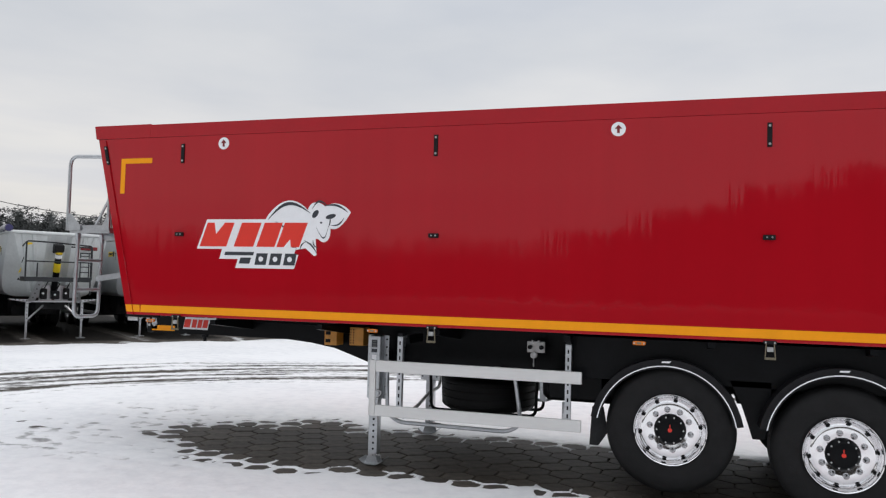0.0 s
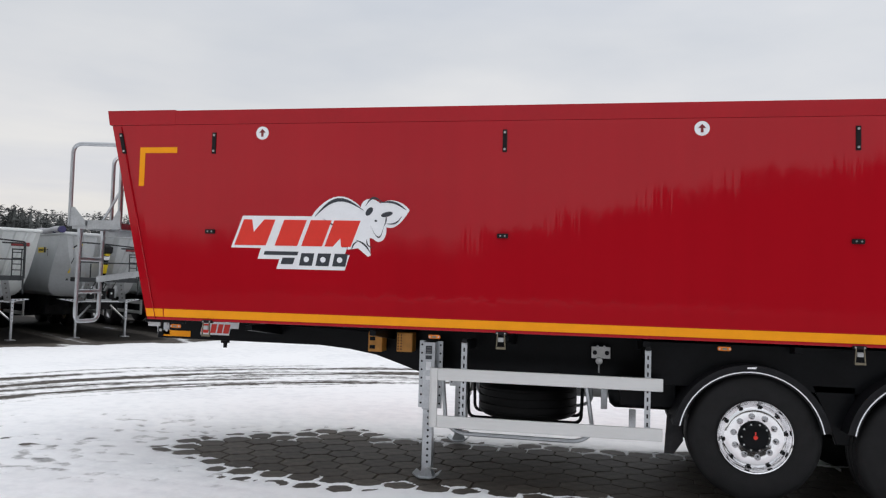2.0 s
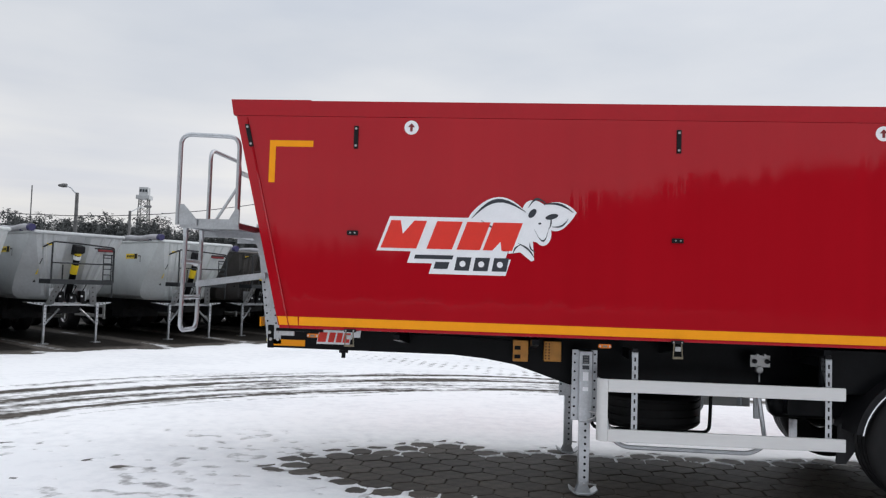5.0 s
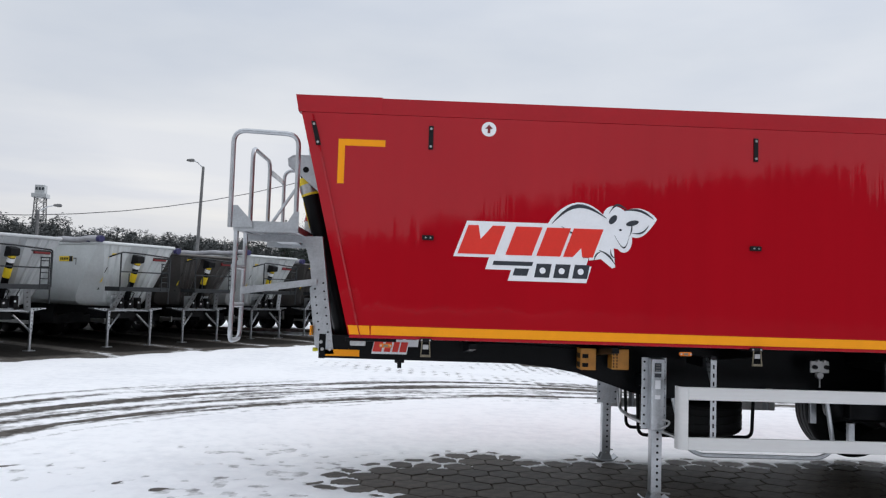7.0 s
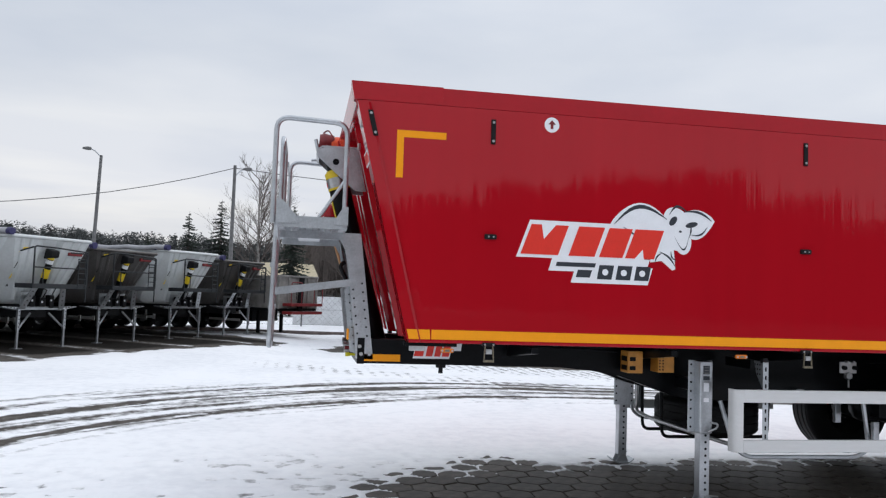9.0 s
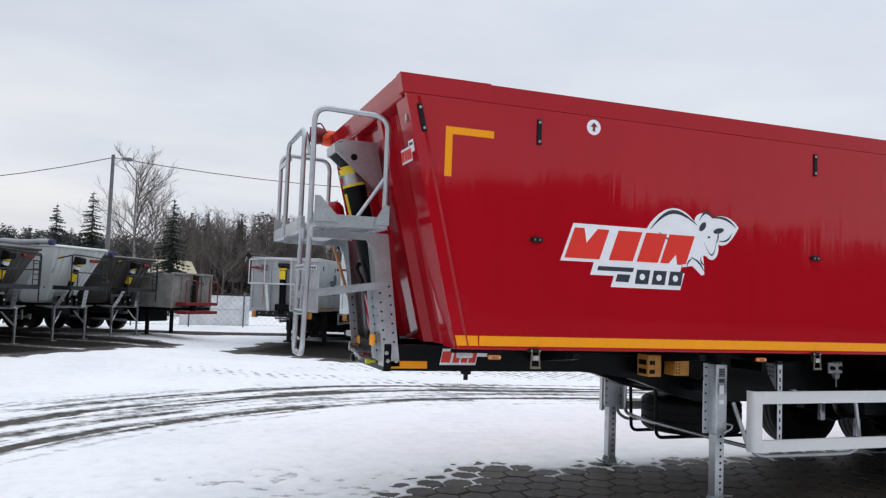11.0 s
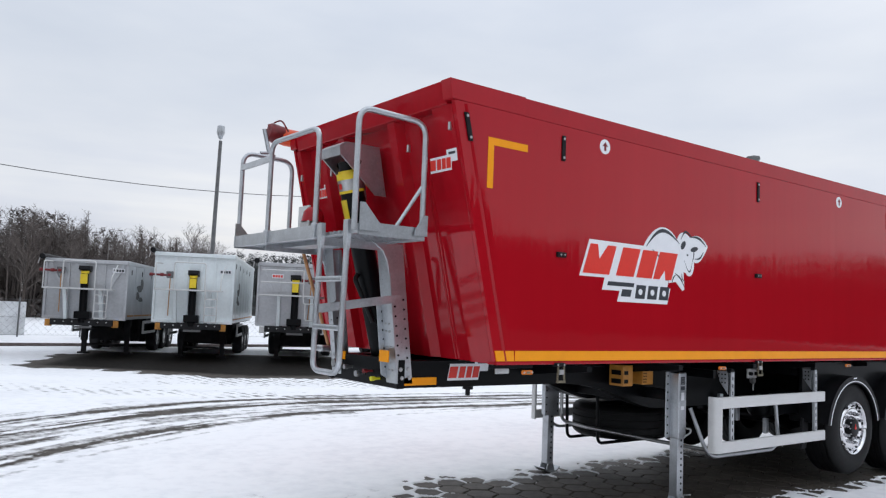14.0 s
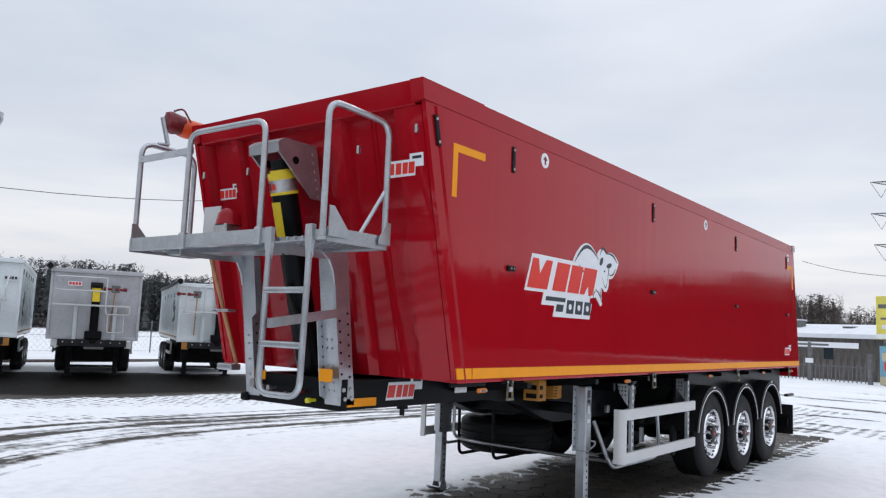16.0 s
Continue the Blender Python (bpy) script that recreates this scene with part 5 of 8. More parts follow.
bmesh.ops.solidify(bm, geom=bm.faces[:], thickness=0.002)
part("warning_label", bm, M_YELLOW, ram, "yellow warning label")


def ram_patch(s0, s1, a0, a1, mat, nm):
    """A thin curved sticker on the ram, between two heights and two angles."""
    bm = B()
    for k in range(5):
        vs = []
        for q, sv in ((k, s0), (k + 1, s0), (k + 1, s1), (k, s1)):
            a_ = radians(a0 + (a1 - a0) * q / 5)
            vs.append(bm.verts.new(at_ram(sv) + (ram_front * math.cos(a_) + Vector((0, 1, 0)) * math.sin(a_)) * 0.1045))
        bm.faces.new(vs)
    bmesh.ops.remove_doubles(bm, verts=bm.verts, dist=0.0005)
    bmesh.ops.solidify(bm, geom=bm.faces[:], thickness=0.002)
    return part(nm, bm, mat, ram)


ram_patch(1.64, 1.695, 12, 24, M_DARKVINYL, "collar_mark")
ram_patch(1.64, 1.685, -14, 8, M_LOGORED, "collar_mark")
bm = B()
tube(bm, fillet([at_ram(0.9) + Vector((-0.12, -0.04, 0)), at_ram(0.86) + Vector((-0.17, -0.06, 0)), at_ram(0.5) + Vector((-0.1, -0.1, 0))], 0.05), 0.02, 8)
part("oil_hose", bm, M_RUBBER, ram)
# bracket that holds the top of the ram
for s, nm in ((-1, "bracket_side"), (1, "bracket_side")):
    bm = B()
    y = MIDY + s * 0.15
    prism(bm, [(-6.36, 3.06), (-6.36, 2.99), (-6.02, 2.70), (-5.92, 2.70), (-6.0, 3.08), (-6.30, 3.085)], "y", y - 0.008, y + 0.008)
    o = part(nm, bm, M_ZINC, trailer, "galvanised ram bracket cheek", smooth=0)
    bm = B()
    disc(bm, (-6.20, y - 0.014, 2.955), 0.03, 0.028, "y", 16)
    part("pin", bm, M_BLACK, o)
    studs("rivet", [(-6.035 + 0.016 * k, y + s * 0.01 - 0.004, 3.03 - 0.062 * k) for k in range(6)], 0.011, 0.008, M_STEEL, o)
bm = B()
prism(bm, [(-6.37, 2.985), (-6.38, 3.06), (-6.33, 3.095), (-6.28, 3.10), (-6.28, 3.085), (-6.33, 3.08), (-6.362, 3.05), (-6.355, 2.985)], "y", MIDY - 0.165, MIDY + 0.165)
box(bm, -6.30, -6.0, MIDY - 0.157, MIDY + 0.157, 3.085, 3.10)
part("bracket_top", bm, M_ZINC, trailer, "bent galvanised top plate")

# access platform, rails and ladder
PX0, PX1, PY0, PY1, PZ = -6.67, -6.125, 6.985, 9.17, 2.33
bm = B()
box(bm, PX0, PX0 + 0.05, PY0, PY1, PZ - 0.05, PZ - 0.042)
box(bm, PX1 - 0.05, PX1, PY0, PY1, PZ - 0.05, PZ - 0.042)
box(bm, PX0 + 0.16, PX0 + 0.36, 7.5, 8.9, PZ - 0.075, PZ - 0.042)
deck = part("platform", bm, M_ZINC, trailer, "galvanised access platform with a grated deck")
bm = B()
for k in range(30):
    y = PY0 + 0.03 + (PY1 - PY0 - 0.06) * k / 29
    box(bm, PX0 + 0.03, PX1 - 0.02, y - 0.008, y + 0.008, PZ - 0.04, PZ - 0.012)
for k in range(9):
    x = PX0 + 0.05 + (PX1 - PX0 - 0.1) * k / 8
    box(bm, x - 0.005, x + 0.005, PY0 + 0.02, PY1 - 0.02, PZ - 0.04, PZ - 0.014)
part("grating", bm, M_ZINC, deck, smooth=0)
for x0, x1, y0, y1, z0, z1 in ((PX0 - 0.006, PX0, PY0, 7.10, -0.05, 0.015), (PX0 - 0.006, PX0, 7.52, PY1, -0.05, 0.045), (PX1, PX1 + 0.006, PY0, PY1, -0.06, 0.0), (PX0, PX1, PY0 - 0.006, PY0, -0.06, 0.03), (PX0, PX1, PY1, PY1 + 0.006, -0.06, 0.03), (PX0, PX1, 7.495, 7.505, -0.11, -0.05), (PX0, PX1, 8.49, 8.50, -0.11, -0.05)):
    bm = B()
    box(bm, x0, x1, y0, y1, PZ + z0, PZ + z1)
    part("edge_plate", bm, M_ZINC, deck, smooth=0)


def rail_loop(pts, name="handrail"):
    bm = B()
    tube(bm, fillet(pts, 0.11, 6), 0.021, 10)
    return part(name, bm, M_ZINC, trailer, "bent galvanised handrail")


near_loop = rail_loop([(PX0 - 0.035, PY0, PZ - 0.03), (PX0 - 0.035, PY0, 3.145), (PX1 - 0.02, PY0, 3.125), (PX1 - 0.02, PY0, PZ - 0.03)])
front_loop = rail_loop([(PX0, 7.62, PZ - 0.04), (PX0, 7.62, 3.115), (PX0, 8.47, 3.125), (PX0, 8.47, PZ - 0.04)])
far_loop = rail_loop([(PX0 + 0.035, PY1, PZ - 0.03), (PX0 + 0.035, PY1, 3.15), (PX1 - 0.02, PY1, 3.13), (PX1 - 0.02, PY1, PZ - 0.03)])
for lp, y in ((near_loop, PY0), (far_loop, PY1)):
    bm = B()
    prism(bm, [(PX0 - 0.01, PZ - 0.03), (PX0 + 0.16, PZ - 0.03), (PX0 + 0.16, PZ + 0.02), (PX0 + 0.03, PZ + 0.16), (PX0 - 0.01, PZ + 0.16)], "y", y - 0.026, y - 0.02)
    part("gusset", bm, M_ZINC, lp, smooth=0)
    bm = B()
    prism(bm, [(PX1 + 0.01, PZ - 0.03), (PX1 - 0.10, PZ - 0.03), (PX1 - 0.10, PZ + 0.0), (PX1 - 0.03, PZ + 0.12), (PX1 + 0.01, PZ + 0.12)], "y", y - 0.026, y - 0.02)
    part("gusset", bm, M_ZINC, lp, smooth=0)
bm = B()
tube(bm, [(PX1 - 0.02, PY0 + 0.01, PZ + 0.34), (PX1 - 0.24, PY0 + 0.03, PZ + 0.0)], 0.014, 8)
part("stay", bm, M_ZINC, near_loop)
bm = B()
box(bm, PX0 + 0.015, PX0 + 0.035, 8.47, PY1, 2.98, 3.03)
part("chain_bar", bm, M_ZINC, far_loop, smooth=0)
for y in (7.62, 8.47):
    bm = B()
    box(bm, PX0 - 0.027, PX0 + 0.027, y - 0.03, y + 0.03, PZ - 0.06, PZ + 0.06, 0.012)
    part("socket", bm, M_ZINC, front_loop)

LX, LY0, LY1, LZ = -6.695, 7.12, 7.50, 1.32
ladder_pts = [(LX + 0.02, LY0, PZ + 0.04), (LX, LY0, LZ), (LX, LY1, LZ), (LX + 0.02, LY1, PZ + 0.04)]
bm = B()
tube(bm, fillet(ladder_pts, 0.10, 6), 0.021, 10)
ladder = part("ladder", bm, M_ZINC, trailer, "galvanised folding ladder with flat rungs")
for z in (1.63, 1.97):
    bm = B()
    prism(bm, [(LX - 0.02, z - 0.02), (LX + 0.03, z - 0.02), (LX + 0.03, z + 0.02), (LX - 0.02, z + 0.02)], "y", LY0, LY1, 0.01)
    part("rung", bm, M_ZINC, ladder)
for y in (LY0, LY1):
    bm = B()
    prism(bm, [(y - 0.016, PZ - 0.16), (y + 0.016, PZ - 0.16), (y + 0.032, PZ - 0.04), (y + 0.032, PZ + 0.05), (y - 0.032, PZ + 0.05), (y - 0.032, PZ - 0.04)], "x", LX + 0.0, LX + 0.035, 0.004)
    part("hinge_plate", bm, M_ZINC, ladder)
# sloping legs of the platform
for y, s in ((7.49, -1), (8.51, 1)):
    bm = B()
    prof = [(-5.965, 1.20), (-5.825, 1.20), (-5.97, 2.28), (-6.11, 2.28)]
    prism(bm, prof, "y", y - 0.006, y + 0.006)
    o = part("platform_leg", bm, M_ZINC, trailer, "perforated galvanised platform leg", smooth=0)
    bm = B()
    prism(bm, [(-5.965, 1.20), (-5.957, 1.20), (-6.102, 2.28), (-6.11, 2.28)], "y", min(y, y - s * 0.15), max(y, y - s * 0.15))
    prism(bm, [(-5.833, 1.20), (-5.825, 1.20), (-5.97, 2.28), (-5.978, 2.28)], "y", min(y, y - s * 0.06), max(y, y - s * 0.06))
    part("flange", bm, M_ZINC, o, smooth=0)
    studs("hole", [(c - (0.22 + 0.075 * k) * 0.134, y + s * 0.008 - 0.003, 1.42 + 0.075 * k - dz) for k in range(7) for c, dz in ((-5.94, 0), (-5.855, 0.02))], 0.009, 0.006, M_BLACK, o)
    bm = B()
    q0, q1 = y - s * 0.145, y - s * 0.153
    prism(bm, [(-6.02, 1.26), (-5.945, 1.22), (-6.025, 1.86), (-6.09, 1.80)], "y", min(q0, q1), max(q0, q1))
    strip = part("strip", bm, M_ZINC, o, smooth=0)
    studs("hole", [(-5.985 - 0.0095 * k, min(q0, q1) - 0.0012, 1.32 + 0.072 * k) for k in range(7)], 0.009, 0.0108, M_BLACK, strip)
    studs("front_hole", [(-5.972 - 0.134 * dz - 0.002, y - s * dy, 1.20 + dz) for dz in (0.1, 0.16, 0.28, 0.4, 0.46) for dy in (0.05, 0.1)], 0.009, 0.014, M_STEEL, o, axis="x")
    studs("bolt", [(dx, y + s * 0.012 - 0.006, dz) for dx, dz in ((-5.93, 1.245), (-5.86, 1.245), (-5.87, 1.31), (-5.945, 1.31))], 0.017, 0.012, M_STEEL, o)
    bm = B()
    prism(bm, [(-6.05, 2.28), (-6.24, 2.28), (-6.15, 2.22), (-6.105, 2.14), (-6.085, 2.05), (-6.06, 2.05)], "y", y - 0.008, y + 0.008)
    part("gusset", bm, M_ZINC, o, smooth=0)
bm = B()
prism(bm, [(LX, 1.73), (LX + 0.03, 1.73), (-6.0, 1.83), (-6.0, 1.89), (LX, 1.79)], "y", 7.44, 7.455)
part("ladder_stay", bm, M_ZINC, trailer, "galvanised strut from ladder to platform leg", smooth=0)
bm = B()
box(bm, LX - 0.002, LX + 0.012, 7.10, 7.13, 1.68, 1.80)
part("stop_plate", bm, M_ZINC, ladder, smooth=0)

# rolled tarpaulin with straps and crank at the far top corner
bm = B()
lathe(bm, [(0.0005, 0), (0.075, 0.0), (0.085, 0.06), (0.08, 0.3), (0.085, 4.0), (0.08, 9.9), (0.0005, 9.9)], (FT - 0.08, FAR + 0.06, 3.40), "x", 20)
roll = part("tarpaulin_roll", bm, M_TARP, trailer, "orange rolled tarpaulin along the far rail")
bm = B()
lathe(bm, [(0.0005, 0), (0.075, 0.01), (0.09, 0.06), (0.085, 0.12), (0.075, 0.15)], (FT - 0.21, FAR + 0.06, 3.42), "x", 16)
for v in bm.verts:
    v.co += noise.noise_vector(v.co * 9) * 0.025
part("end_strap", bm, M_STRAP, roll, "crumpled dark red strap end")
bm = B()
tube(bm, fillet([(FT - 0.17, FAR + 0.02, 3.51), (FT - 0.12, FAR - 0.04, 3.54), (FT - 0.05, FAR - 0.06, 3.43)], 0.08), 0.008, 6)
part("cord", bm, M_STRAP, roll)
bm = B()
tube(bm, [(FT - 0.25, FAR + 0.05, 3.44), (FT - 0.20, FAR + 0.02, 3.21)], 0.02, 6)
tube(bm, [(FT - 0.20, FAR + 0.02, 3.21), (FT - 0.29, FAR + 0.02, 3.20)], 0.016, 8)
part("crank", bm, M_ZINC, roll, "bare metal crank arm")
# far corner: wooden pole, grey plate and red cover behind the platform
bm = B()
tube(bm, [(-5.86, 8.80, 1.42), (-6.16, 8.86, 2.32)], 0.016, 10)
part("wooden_pole", bm, M_WOOD, trailer, "pale wooden broom pole on brackets")
bm = B()
box(bm, -5.96, -5.86, 8.74, 8.93, 1.37, 1.42, 0.01)
part("pole_bracket", bm, M_ZINC, trailer)
bm = B()
box(bm, -6.06, -5.98, 8.70, 8.90, 1.84, 1.86, 0.004)
part("pole_bracket", bm, M_ZINC, trailer)
bm = B()
box(bm, -6.14, -6.125, 8.78, 9.0, 2.33, 2.69, 0.006)
part("grey_plate", bm, M_ALU, trailer)
bm = B()
lathe(bm, [(0.0005, 0.12), (0.05, 0.11), (0.085, 0.07), (0.10, 0.0), (0.105, -0.02)], (-6.2, 8.58, 2.53), "z", 24)
cover = part("red_cover", bm, M_REDTRIM, trailer, "rounded deep red cover cap")
bm = B()
box(bm, -6.29, -6.15, 8.50, 8.66, PZ - 0.01, 2.52, 0.02)
part("cover_base", bm, M_STEEL, cover)
for y, z in ((7.38, 3.02), (6.83, 3.10), (8.62, 2.98), (9.2, 3.0)):
    bm = B()
    box(bm, front_x(z) - 0.006, front_x(z) + 0.02, y - 0.012, y + 0.012, z - 0.03, z + 0.03, 0.005)
    part("eyelet", bm, M_STEEL, front_wall)

# ---- parked trailers ----
def parked_trailer(body_mat, label, top=3.0, braced=True, open_rails=False):
    """A box tipping trailer, nose towards -y: its front stands at y = -2.65."""
    t = thing("parked_trailer")
    rails = M_ALU
    tagged(t, label, "trailer")
    zt, zb, w = top, 1.10, 1.275
    f_b, f_t, rear = -2.62, -2.68, 6.4
    deck = 2.08 + (zt - 3.0) * 0.25

    def nose_y(z):
        return f_b + (f_t - f_b) * (z - zb) / (zt - zb)

    bm = B()
    ring = [(-w, zt), (-w, 1.5), (-w, 1.16), (-w + 0.03, zb), (w - 0.03, zb), (w, 1.16), (w, 1.5), (w, zt)]
    lo = [bm.verts.new((x, nose_y(z) + 0.06, z)) for x, z in ring]
    hi = [bm.verts.new((x, rear, z)) for x, z in ring]
    for i in range(8):
        j = (i + 1) % 8
        bm.faces.new((lo[i], lo[j], hi[j], hi[i]))
    bm.faces.new(lo)
    bm.faces.new(hi)
    body = part("body", bm, body_mat, t, smooth=30)
    for x in (-w - 0.015, w - 0.085):
        bm = B()
        box(bm, x, x + 0.10, f_t - 0.01, rear, zt - 0.11, zt + 0.02, 0.012)
        part("top_rail", bm, body_mat, body)
        bm = B()
        box(bm, x + 0.01, x + 0.09, nose_y(1.6) - 0.008, nose_y(1.6) + 0.09, zb, zt - 0.11, 0.012)
        part("corner_post", bm, body_mat, body)
    bm = B()
    box(bm, -w, w, f_t - 0.03, f_t + 0.12, zt - 0.11, zt + 0.015, 0.012)
    part("front_header", bm, body_mat, body)
    bm = B()
    box(bm, -w, w, f_b - 0.02, f_b + 0.10, zb - 0.03, zb + 0.07, 0.012)
    part("front_sill", bm, body_mat, body)
    for x in ((-0.55, 0.0, 0.55) if braced else (-0.62, -0.2, 0.22, 0.64)):
        bm = B()
        prism(bm, [(nose_y(zb) + 0.055, zb + 0.02), (nose_y(zt) + 0.055, zt - 0.1), (nose_y(zt) + 0.005, zt - 0.1), (nose_y(zb) + 0.005, zb + 0.02)], "x", x - 0.035, x + 0.035)
        part("rib", bm, body_mat, body, smooth=0)
    if braced:
        for s in (-1, 1):
            bm = B()
            v = [bm.verts.new((s * x + dx, nose_y(z) + d, z)) for d in (0.0, 0.05) for x, z, dx in ((1.13, zt - 0.12, -0.045), (1.13, zt - 0.12, 0.045), (0.72, 2.1, 0.045), (0.72, 2.1, -0.045))]
            for q in ((0, 1, 2, 3), (4, 5, 6, 7), (0, 1, 5, 4), (1, 2, 6, 5), (2, 3, 7, 6), (3, 0, 4, 7)):
                bm.faces.new([v[i] for i in q])
            part("brace", bm, body_mat, body, smooth=0)
    for s in (-1, 1):
        for k in range(7):
            bm = B()
            box(bm, s * w - 0.012, s * w + 0.012, -1.6 + 1.2 * k, -1.56 + 1.2 * k, 1.2, zt - 0.12)
            part("side_seam", bm, body_mat, body, smooth=0)
        bm = B()
        for k in range(5):
            box(bm, s * (w + 0.004) - 0.012, s * (w + 0.004) + 0.012, -2.2 + 1.5 * k, -2.14 + 1.5 * k, zt - 0.42, zt - 0.26)
        part("strap_plate", bm, M_MATT, body, smooth=0)
        bm = B()
        box(bm, s * (w + 0.001) - 0.006, s * (w + 0.001) + 0.006, -2.4, rear - 0.1, zb + 0.10, zb + 0.15)
        part("reflective_strip", bm, M_ORANGE, body, smooth=0)
    # dark sheet rolled along one top edge, its end standing proud of the front
    bm = B()
    tube(bm, [(-w - 0.03, f_t - 0.16, zt + 0.05), (-w - 0.02, f_t + 0.1, zt + 0.08), (-w - 0.02, 1.5, zt + 0.06), (-w - 0.02, rear, zt + 0.07)], 0.065, 10)
    sheet_ = part("sheet_roll", bm, M_MATT, t, "black rolled sheet")
    bm = B()
    lathe(bm, [(0.0005, 0), (0.085, 0.0), (0.095, 0.05), (0.08, 0.12), (0.0005, 0.12)], (-w - 0.03, f_t - 0.24, zt + 0.05), "y", 14)
    part("roll_end", bm, M_MATT, sheet_)
    bm = B()
    tube(bm, fillet([(-w - 0.03, f_t - 0.2, zt + 0.03), (-w - 0.1, f_t - 0.22, zt + 0.0), (-w - 0.14, f_t - 0.22, zt - 0.18)], 0.03, 3), 0.014, 6)
    part("crank", bm, M_STEEL, sheet_)
    # ram
    bm = B()
    tube(bm, [(0, f_b - 0.16, 0.98), (0, f_t - 0.16, 2.66)], 0.12, 16)
    rm = part("hydraulic_ram", bm, M_BLACK, t)
    bm = B()
    box(bm, -0.24, 0.24, f_b - 0.3, f_b - 0.03, 1.1, 1.34, 0.03)
    part("ram_foot", bm, M_BLACK, rm)
    bm = B()
    tube(bm, [(0, f_t - 0.155, 2.56), (0, f_t - 0.165, 2.64)], 0.126, 16)
    part("collar", bm, M_YELLOW, rm)
    bm = B()
    box(bm, -0.105, 0.105, f_t - 0.285, f_t - 0.2, 2.22, 2.53, 0.01)
    part("label", bm, M_YELLOW, rm)
    bm = B()
    prism(bm, [(f_t - 0.30, 2.68), (f_t + 0.02, 2.60), (f_t + 0.02, 2.80), (f_t - 0.26, 2.80)], "x", -0.17, 0.17, 0.01)
    part("ram_bracket", bm, M_MATT, t)
    # platform, rails and ladder
    yy = f_t - 0.55
    bm = B()
    box(bm, -1.15, 0.95, yy, f_t - 0.10, deck - 0.05, deck, 0.006)
    pf = part("platform", bm, rails, t)
    if open_rails:
        for z in (deck + 0.40, deck + 0.80):
            bm = B()
            tube(bm, [(-1.1, yy, z), (0.28, yy, z)], 0.02, 8)
            part("handrail", bm, rails, pf)
        bm = B()
        tube(bm, fillet([(0.28, yy, deck + 0.82), (0.28, yy, deck - 0.02), (0.30, yy, deck - 0.28), (0.95, yy, deck - 0.28), (0.95, yy, deck - 0.02)], 0.08, 4), 0.02, 8)
        tube(bm, fillet([(0.36, yy, deck - 0.3), (0.36, yy, deck - 0.82), (0.80, yy, deck - 0.82), (0.80, yy, deck - 0.3)], 0.09, 4), 0.02, 8)
        part("ladder", bm, rails, pf)
    else:
        for pts in (((-1.12, yy, deck), (-1.12, yy, deck + 0.82), (-1.0, f_t - 0.1, deck + 0.82)), ((-0.55, yy, deck), (-0.55, yy, deck + 0.86), (0.42, yy, deck + 0.86), (0.42, yy, deck)), ((0.92, yy, deck - 0.05), (0.92, yy, deck + 0.35), (0.97, f_t - 0.1, deck + 0.78))):
            bm = B()
            tube(bm, fillet(pts, 0.08, 4), 0.02, 8)
            part("handrail", bm, rails, pf)
        bm = B()
        tube(bm, fillet([(0.45, yy - 0.02, deck + 0.0), (0.45, yy - 0.02, 1.13), (0.83, yy - 0.02, 1.13), (0.83, yy - 0.02, deck)], 0.06, 4), 0.02, 8)
        lad = part("ladder", bm, rails, pf)
        for z in (1.36, 1.62, 1.88):
            bm = B()
            box(bm, 0.45, 0.83, yy - 0.035, yy - 0.005, z - 0.014, z + 0.014)
            part("rung", bm, rails, lad, smooth=0)
    for x in (-0.52, 0.56):
        bm = B()
        prism(bm, [(f_b - 0.16, 1.02), (f_b - 0.04, 1.02), (f_t - 0.28, deck - 0.05), (f_t - 0.42, deck - 0.05)], "x", x - 0.05, x + 0.05)
        part("platform_leg", bm, M_BRIGHT, t, smooth=0)
    # shovel and broom clipped to the front, red hose couplings
    bm = B()
    tube(bm, [(-0.74 if not open_rails else 0.52, f_t - 0.1, 2.56), (-0.76 if not open_rails else 0.44, f_b - 0.08, 1.3)], 0.018, 6)
    sh = part("shovel", bm, M_WOOD, t, "shovel with a wooden handle clipped to the front")
    bm = B()
    sx = -0.74 if not open_rails else 0.53
    prism(bm, [(sx - 0.11, 2.52), (sx + 0.11, 2.52), (sx + 0.13, 2.74), (sx - 0.13, 2.74)], "y", f_t - 0.16, f_t - 0.08, 0.02)
    part("shovel_blade", bm, M_CONC, sh)
    bm = B()
    rx = -1.05 if not open_rails else 0.52
    tube(bm, [(rx - 0.30, f_t - 0.12, 2.63), (rx + 0.30, f_t - 0.12, 2.61)], 0.035, 8)
    hh = part("hose_holder", bm, M_STRAP, t, "red hose couplings on the front")
    for dx in (-0.28, 0.05, 0.28):
        bm = B()
        tube(bm, [(rx + dx - 0.05, f_t - 0.13, 2.625), (rx + dx + 0.05, f_t - 0.13, 2.62)], 0.055, 10)
        part("coupling", bm, M_STRAP, hh)
    bm = B()
    px0 = 0.80 if not open_rails else -0.80
    box(bm, px0, px0 + 0.38, f_t - 0.016, f_t + 0.01, 2.62 + (zt - 3.0) * 0.3, 2.76 + (zt - 3.0) * 0.3)
    plate = part("front_sticker", bm, M_WHITE, t, smooth=0)
    for k in range(4):
        bm = B()
        box(bm, px0 + 0.03 + 0.085 * k, px0 + 0.095 + 0.085 * k, f_t - 0.020, f_t - 0.012, 2.65 + (zt - 3.0) * 0.3, 2.73 + (zt - 3.0) * 0.3)
        part("text_bar", bm, M_LOGORED if open_rails else M_DARKVINYL, plate, smooth=0)
